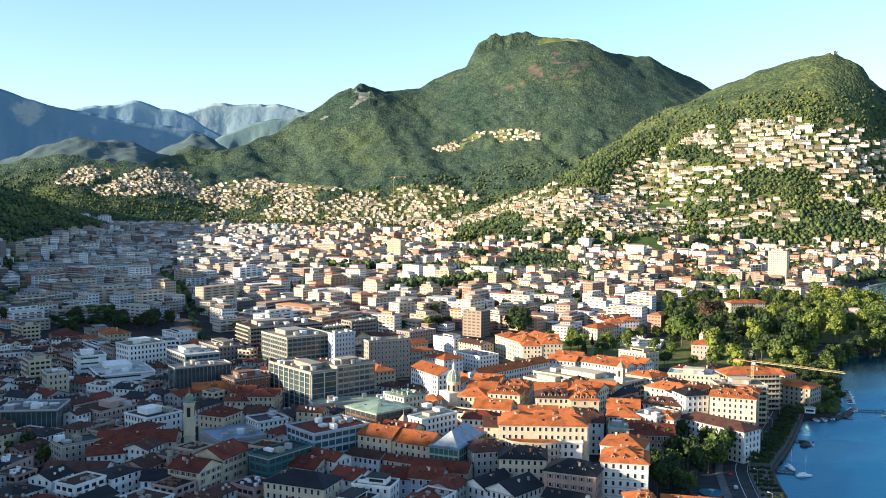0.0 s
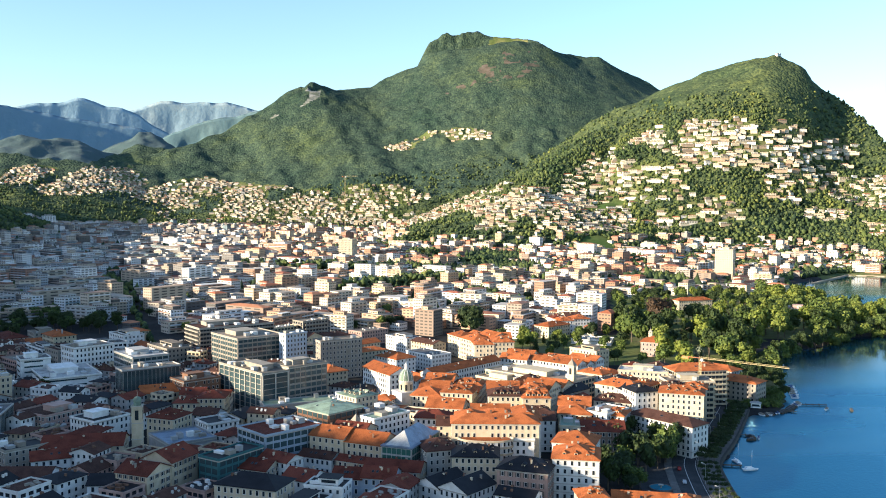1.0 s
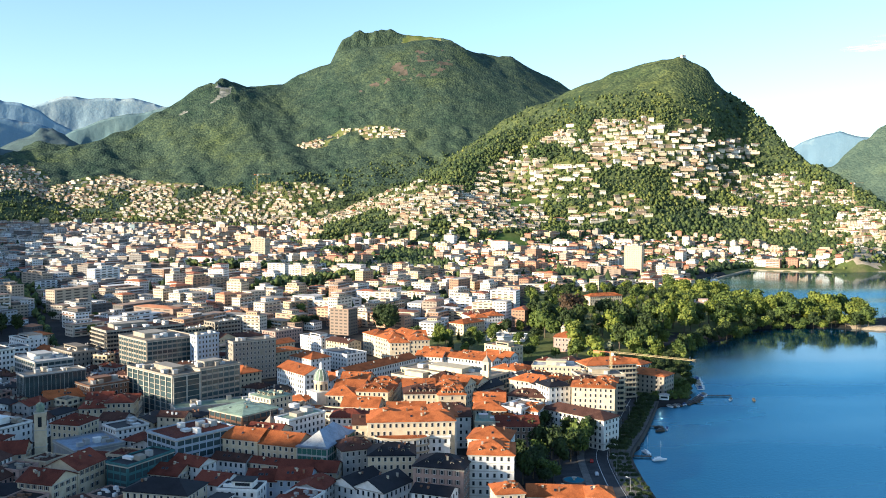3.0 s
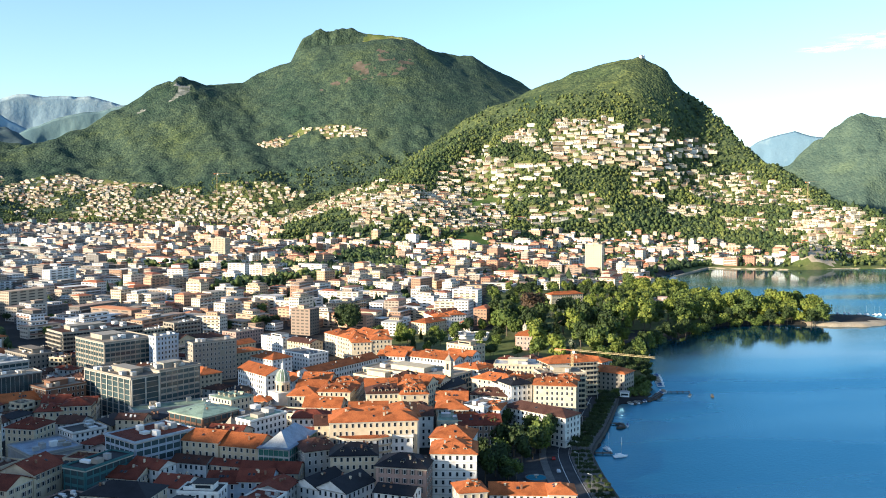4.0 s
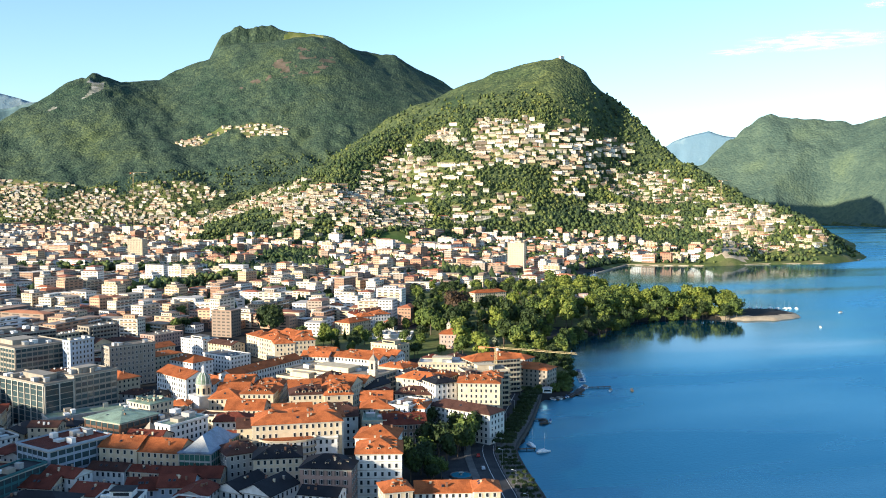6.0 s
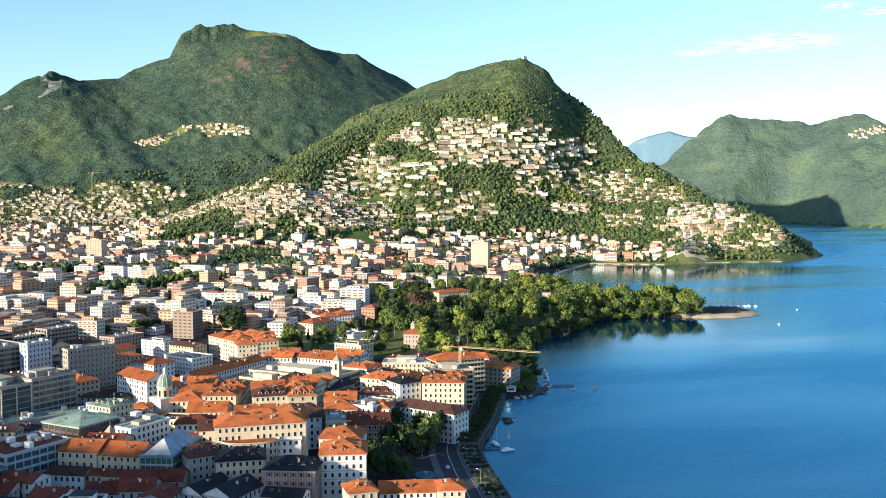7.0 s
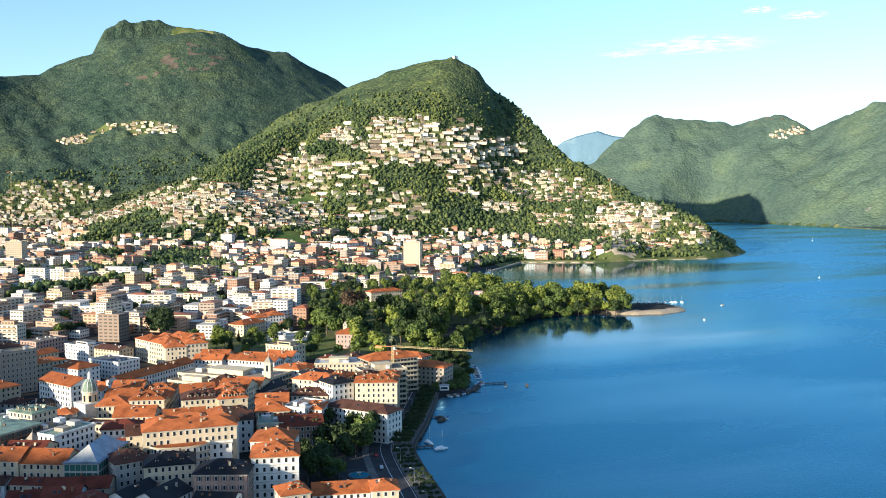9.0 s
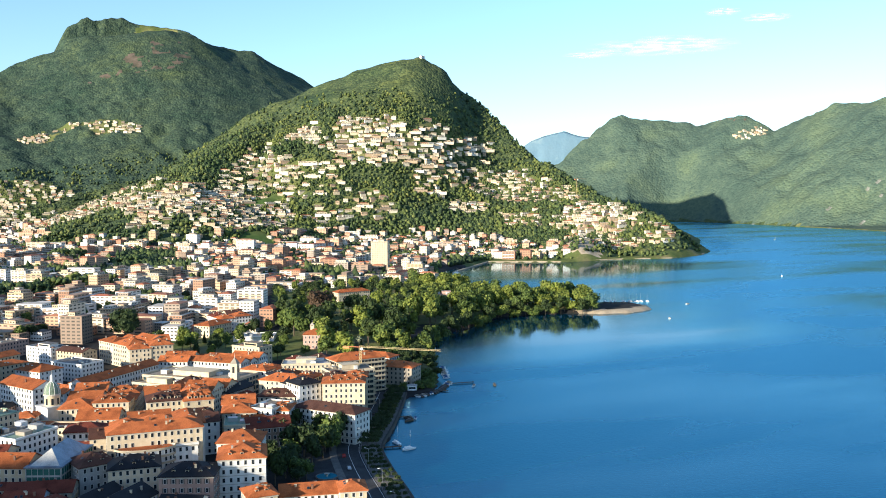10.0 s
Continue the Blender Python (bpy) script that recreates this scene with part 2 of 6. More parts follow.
# ---------------------------------------------------------------- mesh helpers
class Shape:
    """Corners and faces of one mesh, with a material slot for each face."""

    def __init__(self):
        self.v, self.f, self.s = [], [], []

    def face(self, corners, slot=0):
        k = len(self.v)
        self.v += [tuple(c) for c in corners]
        self.f.append(tuple(range(k, k + len(corners))))
        self.s.append(slot)

    def box(self, x0, y0, z0, x1, y1, z1, slot=0, m=None):
        p = [(x, y, z) for z in (z0, z1) for y in (y0, y1) for x in (x0, x1)]
        if m is not None:
            p = [tuple(m @ Vector(q)) for q in p]
        k = len(self.v)
        self.v += p
        for q in ((0, 2, 3, 1), (4, 5, 7, 6), (0, 1, 5, 4), (2, 6, 7, 3), (0, 4, 6, 2), (1, 3, 7, 5)):
            self.f.append(tuple(k + i for i in q))
            self.s.append(slot)

    def tube(self, x, y, z0, z1, r0, r1, n=12, slot=0, cap=True):
        k = len(self.v)
        for z, r in ((z0, r0), (z1, r1)):
            self.v += [(x + r * math.cos(6.28318 * i / n), y + r * math.sin(6.28318 * i / n), z) for i in range(n)]
        for i in range(n):
            j = (i + 1) % n
            self.f.append((k + i, k + j, k + n + j, k + n + i))
            self.s.append(slot)
        if cap:
            self.f.append(tuple(range(k + n, k + 2 * n)))
            self.s.append(slot)

    def beam(self, a, b, r, slot=0):
        """A square bar from a to b."""
        a, b = Vector(a), Vector(b)
        m = Matrix.Translation(a) @ (b - a).to_track_quat("Z", "Y").to_matrix().to_4x4()
        self.box(-r, -r, 0, r, r, (b - a).length, slot, m)

    def mesh(self, name, materials):
        me = bpy.data.meshes.new(name)
        me.from_pydata(self.v, [], self.f)
        for m in materials:
            me.materials.append(m)
        if len(materials) > 1:
            me.polygons.foreach_set("material_index", self.s)
        me.update()
        return me


def part(name, shape, materials, parent, label="", kind="", m=None):
    """One mesh object under a thing or part."""
    if isinstance(shape, Shape):
        shape = shape.mesh(name, materials)
    ob = new(name, shape)
    ob.parent = parent
    if m is not None:
        ob.matrix_basis = m
    return tagged(ob, label, kind=kind)


def thing(name, label, category, m=None, group="", kind=""):
    ob = new(name)
    ob.empty_display_size = 0.5
    if m is not None:
        ob.matrix_basis = m
    return tagged(ob, label, category, group, kind)


def big_mesh(name, verts, faces, materials, slots=None, flat=False):
    """A mesh from arrays: verts n x 3, faces m x 4 (or m x 3)."""
    me = bpy.data.meshes.new(name)
    n, k = faces.shape
    me.vertices.add(len(verts))
    me.vertices.foreach_set("co", verts.astype(np.float32).ravel())
    me.loops.add(n * k)
    me.loops.foreach_set("vertex_index", faces.astype(np.int32).ravel())
    me.polygons.add(n)
    me.polygons.foreach_set("loop_start", np.arange(0, n * k, k, dtype=np.int32))
    me.polygons.foreach_set("loop_total", np.full(n, k, dtype=np.int32))
    for m in materials:
        me.materials.append(m)
    if slots is not None:
        me.polygons.foreach_set("material_index", slots.astype(np.int32))
    me.update(calc_edges=True)
    if flat:
        me.shade_flat()
    return me


# ---------------------------------------------------------------- the land
def lattice(ix, iy, seed):
    h = (ix * 374761393 + iy * 668265263 + seed * 974711) & 0xFFFFFFFF
    h = ((h ^ (h >> 13)) * 1274126177) & 0xFFFFFFFF
    return ((h ^ (h >> 16)) & 0xFFFF) / 65535.0


def value_noise(x, y, size, seed):
    x, y = x / size, y / size
    ix, iy = np.floor(x).astype(np.int64), np.floor(y).astype(np.int64)
    fx, fy = x - ix, y - iy
    fx, fy = fx * fx * (3 - 2 * fx), fy * fy * (3 - 2 * fy)
    a = lattice(ix, iy, seed) * (1 - fx) + lattice(ix + 1, iy, seed) * fx
    b = lattice(ix, iy + 1, seed) * (1 - fx) + lattice(ix + 1, iy + 1, seed) * fx
    return (a * (1 - fy) + b * fy) * 2 - 1


def fractal(x, y, size, octaves, seed):
    return sum(value_noise(x, y, size / 2**k, seed + k) / 2**k for k in range(octaves))


def ridge(x, y, crest, slope=None, back=None, sharp=300.0):
    """Height of a ridge whose crest runs through (x, y, z[, side slope]); back: the slope on the left of its run."""
    total, zsum, near = np.zeros(x.shape), np.zeros(x.shape), np.full(x.shape, 1e9)
    for a, b in zip(crest, crest[1:]):
        ux, uy = b[0] - a[0], b[1] - a[1]
        s = np.clip(((x - a[0]) * ux + (y - a[1]) * uy) / (ux * ux + uy * uy), 0, 1)
        dx, dy = x - a[0] - s * ux, y - a[1] - s * uy
        d = np.hypot(dx, dy)
        side = slope if slope else a[3] + s * (b[3] - a[3])
        if back is not None:
            side = np.where(ux * dy - uy * dx > 0, back, side)
        w = (d + 15.0) ** -5
        total, zsum, near = total + w, zsum + w * (a[2] + s * (b[2] - a[2]) - side * (np.sqrt(d * d + sharp) - sharp**.5)), np.minimum(near, d)
    return zsum / total


# shoreline of the lake, from the quay of the old town round the bay
SHORE = [(-60, -1400), (20, -300), (90, 120), (128, 280), (144, 355), (149, 388), (154, 413), (156, 427), (161, 433), (175, 458), (190, 486),
         (206, 518), (216, 537), (234, 535), (256, 578), (273, 622), (277, 646), (299, 706), (333, 762), (377, 788), (398, 804), (436, 842), (471, 851), (503, 847), (534, 839), (559, 823), (590, 815), (631, 828),
         (641, 846), (641, 886), (611, 899), (580, 912), (556, 935), (533, 963), (518, 1009),
         (518, 1065), (547, 1165), (580, 1264), (629, 1400),
         (796, 1552), (924, 1490),
         (1052, 1496), (1170, 1470), (1300, 1530), (1393, 1617), (1560, 1850), (1712, 2027), (2199, 2730), (2620, 3500),
         (2760, 3480), (2784, 3155), (2715, 2685), (2614, 2165), (2560, 1500), (2900, 200), (3300, -1400)]
PARK = [(128, 690), (84, 745), (78, 800), (205, 815), (262, 1110), (400, 1130), (522, 1165), (514, 1057), (514, 1001), (529, 955), (552, 927), (576, 904), (607, 891),
        (557, 830), (532, 846), (501, 854), (469, 858), (434, 849), (396, 811), (372, 805),
        (335, 805), (290, 729), (268, 660), (250, 640)]

BRE = [(889, 3022, 501, .45), (1014, 2824, 547, .46), (1088, 2710, 569, .47), (1128, 2671, 570, .47), (1161, 2657, 550, .47),
       (1233, 2680, 505, .46), (1308, 2588, 409, .42), (1357, 2449, 275, .36), (1362, 2331, 223, .33), (1345, 2048, 146, .30),
       (1300, 1836, 111, .30), (1285, 1640, 70, .36), (1340, 1600, 14, .30)]
BRE_SPUR = [(889, 3022, 501, .45), (776, 2846, 411, .40), (608, 2682, 325, .37), (456, 2509, 240, .40), (334, 2326, 160, .38)]
BOGLIA_WEST = [(-1209, 4000, 279), (-1009, 4000, 339), (-890, 4030, 379), (-784, 4126, 432), (-669, 4209, 511), (-610, 4249, 547), (-560, 4273, 589),
               (-497, 4299, 642), (-446, 4320, 661), (-408, 4338, 682), (-344, 4377, 669), (-286, 4411, 654), (-185, 4468, 672), (-125, 4499, 679),
               (-75, 4510, 714), (35, 4532, 765), (120, 4548, 798), (153, 4559, 861)]
BOGLIA_SUMMIT = [(181, 4697, 939), (239, 4704, 980), (283, 4712, 1002), (326, 4709, 993), (370, 4715, 1009), (414, 4712, 1000), (485, 4695, 972), (639, 4656, 954), (700, 4587, 937)]
BOGLIA_SHOULDER = [(154, 4557, 856), (259, 4533, 872), (425, 4510, 891), (521, 4500, 907), (590, 4501, 916), (702, 4506, 906)]
BOGLIA_EAST = [(698, 4575, 934), (769, 4574, 890), (839, 4571, 870), (951, 4562, 852), (1019, 4554, 857), (1039, 4552, 832), (1157, 4536, 772),
               (1252, 4522, 729), (1324, 4509, 686), (1607, 4417, 583)]
SHADED_SPUR = [(746, 4519, 884), (784, 4411, 815), (825, 4271, 741), (871, 4109, 650), (921, 3934, 549), (957, 3781, 475)]
NEAR_WEST = [[(-2700, 3100, 330), (-1895, 3601, 242), (-1800, 3682, 284), (-1744, 3710, 320), (-1666, 3745, 357), (-1597, 3775, 373), (-1528, 3807, 385),
              (-1450, 3851, 382), (-1359, 3900, 381), (-1318, 3921, 370), (-1223, 3965, 327)],
             [(-1350, 4208, 333), (-1254, 4238, 385), (-1168, 4262, 437), (-1131, 4272, 438), (-1094, 4282, 415), (-1006, 4303, 361)]]
EAST = [(2474, 4113, 263), (2535, 4075, 320), (2600, 4071, 374), (2665, 4066, 419), (2746, 4059, 484), (2821, 4040, 535), (2865, 4029, 550),
        (2904, 4008, 541), (2961, 3966, 524), (3029, 3914, 516), (3117, 3844, 498), (3181, 3791, 493), (3210, 3720, 497), (3238, 3631, 516),
        (3268, 3529, 519), (3290, 3476, 502), (3308, 3439, 480), (3325, 3403, 459), (3342, 3350, 469), (3362, 3268, 495), (3380, 3187, 522),
        (3397, 3098, 550), (3413, 2925, 539), (3419, 2847, 549), (3476, 2693, 552), (3548, 2465, 498)]
# a mostly unseen hill added west of the town, its crest set to shade it as the sun goes down behind
WEST_SHADE_HILL = [(-400, -60, 60, .6), (-455, 90, 120, .8), (-503, 152, 168, 1.5), (-590, 200, 168, 1.5), (-645, 255, 163, 1.0),
             (-700, 350, 162, .6), (-830, 790, 163, .4), (-1230, 2150, 195, .34), (-1640, 2560, 285, .32), (-2050, 2850, 290, .3)]


def shore_distance(x, y, polygon):
    """Distance from the outline, positive outside the polygon."""
    best, inside = np.full(x.shape, 1e9), np.zeros(x.shape, bool)
    for (ax, ay), (bx, by) in zip(polygon, polygon[1:] + polygon[:1]):
        dx, dy = bx - ax, by - ay
        s = np.clip(((x - ax) * dx + (y - ay) * dy) / (dx * dx + dy * dy), 0, 1)
        best = np.minimum(best, np.hypot(x - ax - s * dx, y - ay - s * dy))
        if dy:
            inside ^= ((ay > y) != (by > y)) & (x < ax + (y - ay) / dy * dx)
    return np.where(inside, -best, best)


def plain(x, y):
    d = np.hypot(x, y)
    return 3.5 + 0.012 * np.maximum(0, d - 600) + 0.012 * np.maximum(0, -x - 60)


def smooth_max(a, b, k):
    m = np.maximum(a, b)
    return m + k * np.log(np.exp((a - m) / k) + np.exp((b - m) / k)) - k * math.log(2) * np.exp(-np.abs(a - b) / k)


def land(x, y):
    """Height of the land, how far the hills rise over the plain, and the distance from the shore."""
    sd = shore_distance(x, y, SHORE)
    base = np.minimum(plain(x, y), 2.4 + 0.05 * np.maximum(sd, 0))
    hills = np.maximum(ridge(x, y, BRE, back=1.05), ridge(x, y, BRE_SPUR))
    for crest, slope in ((BOGLIA_WEST + BOGLIA_SHOULDER + BOGLIA_EAST, .45), (BOGLIA_SUMMIT, 2.0)):
        hills = np.maximum(hills, ridge(x, y, crest, slope))
    hills = np.maximum(hills, ridge(x, y, SHADED_SPUR, .45, .85))
    hills = np.maximum(hills, ridge(x, y, EAST, .6))
    for crest in NEAR_WEST:
        hills = np.maximum(hills, ridge(x, y, crest, .34))
    hills = np.maximum(hills, ridge(x, y, WEST_SHADE_HILL))
    hills = np.maximum(hills, ridge(x, y, [(985, 1535, 30, .9), (1010, 1570, 42, .6), (1060, 1640, 45, .4)]))
    over = hills - base
    # ribs and gullies that run down the slopes, and broad swells
    east = x > 2200
    across, down = np.where(east, y + .2 * x, x + .35 * y), np.where(east, x, y)
    ribs = .35 - np.abs(fractal(across, down * .22, 170, 3, 5)) * 1.1 + .5 * fractal(x, y, 60, 2, 21)
    swell = value_noise(x, y, 520, 77)
    below = np.clip(over / 120, 0, 1) * (.25 + .75 * np.clip((620 - over) / 260, 0, 1))
    below = below * np.where((x < -250) & (y < 1000), 0.1, 1.0) * np.where(east, 1.5, 1.0)
    h = hills + (15 * ribs + 9 * (swell - .4)) * below
    knob = np.exp(-(((x + 440) / 130) ** 2 + ((y - 4300) / 110) ** 2))
    horn = np.exp(-(((x - 290) / 90) ** 2 + ((y - 4700) / 90) ** 2))
    h = h + (knob * 26 + horn * 42) * (0.35 - np.abs(value_noise(x, y, 62, 15)) - 0.6 * np.abs(value_noise(x, y, 31, 16)))
    z = smooth_max(base + 0.8 * fractal(x, y, 420, 3, 6), h, 9.0)
    z = np.where(sd > 0, np.minimum(z, 1.4 + 1.3 * sd), -np.minimum(7.0, 0.5 - 0.6 * sd))
    z = np.where((sd > 0) & (sd < 60) & (np.hypot(x, y) < 760), np.minimum(z, 2.2 + np.maximum(0, sd - 40) * .1), z)
    return z, over, sd


def graded(lo, hi, fine_lo, fine_hi, coarse, fine):
    return np.concatenate([np.arange(lo, fine_lo, coarse), np.arange(fine_lo, fine_hi, fine), np.arange(fine_hi, hi + 1, coarse)])


GX, GY = graded(-3300, 4000, -420, 700, 12.0, 7.0), graded(-900, 4990, 250, 1000, 12.0, 7.0)
MX, MY = np.meshgrid(GX, GY)
GZ, OVER, SHORE_D = land(MX, MY)


def sample(grid, x, y):
    i = np.clip(np.searchsorted(GX, x) - 1, 0, len(GX) - 2)
    j = np.clip(np.searchsorted(GY, y) - 1, 0, len(GY) - 2)
    fx, fy = np.clip((x - GX[i]) / (GX[i + 1] - GX[i]), 0, 1), np.clip((y - GY[j]) / (GY[j + 1] - GY[j]), 0, 1)
    return (grid[j, i] * (1 - fx) + grid[j, i + 1] * fx) * (1 - fy) + (grid[j + 1, i] * (1 - fx) + grid[j + 1, i + 1] * fx) * fy


def ground_z(x, y):
    return float(sample(GZ, np.array([x]), np.array([y]))[0])


# the quarters on the slopes, as outlines in plan
HIGH_VILLAGE = [(764, 2449), (817, 2466), (880, 2427), (955, 2399), (951, 2370), (1098, 2425), (1120, 2415), (1280, 2474), (1247, 2429), (1127, 2372), (1003, 2292),
                (904, 2294), (820, 2287), (748, 2308), (749, 2362)]
TERRACES = [(992, 2306), (1122, 2361), (1216, 2332), (1286, 2326), (1295, 2183), (1320, 2078), (1278, 1986), (1222, 2087), (1148, 2201), (1069, 2249), (992, 2266)]
CAPE = [(1204, 1948), (1270, 1948), (1271, 1828), (1275, 1746), (1264, 1629), (1275, 1585), (1212, 1543), (1167, 1557), (1125, 1597), (1022, 1560), (1020, 1620), (1143, 1887)]
WEST_FLANK = [(434, 2403), (554, 2534), (627, 2377), (717, 2334), (738, 2278), (721, 2228), (647, 2234), (599, 2276), (527, 2348), (435, 2330)]
WEST_FOOT = [(225, 2335), (352, 2348), (435, 2330), (548, 2310), (591, 2246), (590, 2188), (491, 2073), (379, 2039), (282, 2055), (201, 2104)]
MIDDLE = [(593, 2199), (675, 2226), (774, 2248), (838, 2208), (849, 2157), (829, 2143), (716, 2167), (625, 2157)]
FOOTHILL = [(-977, 3442), (-914, 3616), (-746, 3675), (-499, 3547), (-315, 3468), (-55, 3422), (233, 3286), (324, 2433), (357, 2258), (280, 2091), (23, 2574), (-782, 3249), (-926, 3332)]
FAR_VILLAGE = [(-1427, 3316), (-1434, 3513), (-1345, 3569), (-1296, 3553), (-1326, 3349)]
VALLEY_VILLAGE = [(-1286, 3326), (-1225, 3477), (-1180, 3606), (-1090, 3759), (-985, 3631), (-962, 3463), (-1114, 3337), (-1199, 3286)]
SHELF_VILLAGE = [(-50, 3774), (32, 3850), (151, 3839), (302, 3794), (382, 3718), (376, 3663), (261, 3705), (170, 3722), (31, 3726)]
HAMLETS = [[(701, 2601), (733, 2476), (720, 2434), (667, 2478)], [(610, 2579), (745, 2409), (733, 2371), (605, 2543)], [(1026, 2212), (1114, 2186), (1084, 2143), (1004, 2165)],
           [(1129, 2134), (1186, 2020), (1139, 1931), (1088, 2056)], [(3152, 3500), (3276, 3430), (3240, 3380), (3142, 3476)]]
QUARTERS = [(HIGH_VILLAGE, 1.5), (TERRACES, .85), (CAPE, 1.2), (WEST_FLANK, .8), (WEST_FOOT, 1.0), (MIDDLE, .75), (FOOTHILL, .85), (FAR_VILLAGE, 1.2), (VALLEY_VILLAGE, 1.0),
            (SHELF_VILLAGE, 1.0), ([(947, 2277), (1017, 2277), (986, 2208), (918, 2215)], .6)] + [(h, 1.2) for h in HAMLETS]
VALLEY_WOOD = [(-1600, 3130), (-1107, 3314), (-967, 3403), (-834, 3381), (-870, 2950), (-1300, 2600)]
PASTURES = [[(472, 2265), (514, 2293), (562, 2306), (585, 2280), (536, 2259), (477, 2256)], [(380, 1949), (430, 2037), (475, 2035), (481, 1952)]]


def settled(x, y):
    """How densely houses stand on the slopes, 0 to 1."""
    best = np.zeros(x.shape)
    for outline, density in QUARTERS:
        best = np.maximum(best, density * np.clip(.5 - shore_distance(x, y, outline) / 24, 0, 1))
    return best


patch = fractal(MX, MY, 150, 3, 31)
GREEN = fractal(MX, MY, 190, 2, 63)
SETTLED = settled(MX, MY) * (1 + np.where(MY > 2500, 1.5, 0.8) * patch)
pasture = np.zeros(MX.shape, bool)
for outline in PASTURES:
    pasture |= shore_distance(MX, MY, outline) < 0
VALLEY_GREEN = shore_distance(MX, MY, VALLEY_WOOD) < 0
KEPT_GREEN = (pasture | VALLEY_GREEN).astype(float)
PASTURE = pasture.astype(float)
SETTLED = np.where(KEPT_GREEN > 0, 0, SETTLED)
wood = (OVER > 10) & (SETTLED < 0.25) | VALLEY_GREEN
canopy = np.where(wood, 2.6 * value_noise(MX, MY, 25.0, 71) + 2.2 * value_noise(MX, MY, 52.0, 72), 0.0) * np.clip(OVER / 60, 0, 1)
SHOWN = GZ + canopy * (SHORE_D > 20)
kind = np.where(OVER > 10, 1, 0)
kind = np.where((MX > 700) & (MY > 1350) & (kind == 0), 1, kind)
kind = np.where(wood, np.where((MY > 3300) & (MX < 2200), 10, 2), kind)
kind = np.where(pasture, 3, kind)
crag = fractal(MX, MY, 120, 4, 91)
kind = np.where((np.hypot((MX + 500) / 150, (MY - 4240) / 120) < 1) & (crag > -0.1), 7, kind)
scree = value_noise(MX + MY * .4, MY, 34, 17) + 0.8 * value_noise(MX, MY, 19, 18) + 0.5 * value_noise(MX, MY, 160, 19)
SCREE = [(213, 4145), (303, 4159), (457, 4282), (571, 4353), (650, 4342), (629, 4195), (543, 4126), (391, 4136)]
kind = np.where((shore_distance(MX, MY, SCREE) < 30) & (scree > 0.6), 4, kind)
kind = np.where(np.hypot((MX - 590) / 125, (MY - 4640) / 50) < 1, 1, kind)
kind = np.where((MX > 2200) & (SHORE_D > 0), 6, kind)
kind = np.where((MX > 2600) & (MX < 3000) & (MY < 3000) & (scree > 1.05), 7, kind)
kind = np.where((MX > 3200) & (GZ > 490) & (MY > 3400) & (scree > .2), 4, kind)
kind = np.where((np.hypot(MX - 995, MY - 1535) < 42), 8, kind)
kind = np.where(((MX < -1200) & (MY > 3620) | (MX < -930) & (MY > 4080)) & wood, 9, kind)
kind = np.where((MX > 208) & (MY > 556) & (MY < 740) & (SHORE_D > 0) & (MX < 330), 1, kind)
kind = np.where((SHORE_D < 10) & (MX > 535) & (MX < 700) & (MY < 1000) & (MY > 800), 5, kind)
inside_park = shore_distance(MX, MY, PARK) < 0
kind = np.where(inside_park & (kind != 5), 1, kind)
nx, ny = len(GX), len(GY)
index = np.arange(nx * ny).reshape(ny, nx)
quads = np.stack([index[:-1, :-1], index[:-1, 1:], index[1:, 1:], index[1:, :-1]], -1).reshape(-1, 4)
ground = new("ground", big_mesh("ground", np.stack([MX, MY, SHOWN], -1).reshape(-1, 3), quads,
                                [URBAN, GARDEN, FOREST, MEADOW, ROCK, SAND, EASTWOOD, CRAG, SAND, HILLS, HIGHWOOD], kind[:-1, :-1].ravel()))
tagged(ground, "valley floor with wooded mountains rising round a lake", "ground", kind="structure")

s = Shape()
s.face([(-9000, -9000, 0), (9000, -9000, 0), (9000, 9000, 0), (-9000, 9000, 0)])
lake = tagged(new("water", s.mesh("water", [WATER])), "calm blue lake rippled by a light breeze", "lake", kind="structure")
s = Shape()
s.face([(-60000, -60000, -12), (60000, -60000, -12), (60000, 60000, -12), (-60000, 60000, -12)])
tagged(new("lake_bed", s.mesh("lake_bed", [ROCK])), "dark bed of the lake", "lake bed", kind="structure")


def distant_range(crest, run, foot, material, label, ribs, seed):
    """The front of a far range: from its crest it falls in ribs and gullies towards the valley."""
    pts = np.array(crest, float)
    way = np.r_[0, np.cumsum(np.hypot(*np.diff(pts[:, :2], axis=0).T))]
    at = np.arange(0, way[-1], 9.0)
    cx, cy, cz = (np.interp(at, way, pts[:, k]) for k in range(3))
    cz = cz + 4 * fractal(at, at * 0, 90, 3, seed)
    reach = np.hypot(cx, cy)
    v = np.r_[-.25, np.linspace(0, 1, 40)]
    A, V = np.meshgrid(at, v)
    fall = np.abs(V)
    lean = fractal(A + 90 * fall, fall * 160, 130, 4, seed + 9)
    back = run * V + ribs * lean * np.clip(fall * 6, 0, 1)
    x, y = cx - cx / reach * back, cy - cy / reach * back
    z = foot + (cz - foot) * (1 - fall) ** 1.25 - ribs * np.abs(lean) * np.clip(fall * 5, 0, 1) * (1 - fall)
    rows, cols = A.shape
    index = np.arange(rows * cols).reshape(rows, cols)
    quads = np.stack([index[:-1, :-1], index[:-1, 1:], index[1:, 1:], index[1:, :-1]], -1).reshape(-1, 4)[:, ::-1]
    return tagged(new("backdrop", big_mesh("backdrop", np.stack([x, y, z], -1).reshape(-1, 3), quads, [material])), label, "mountain range", kind="structure")


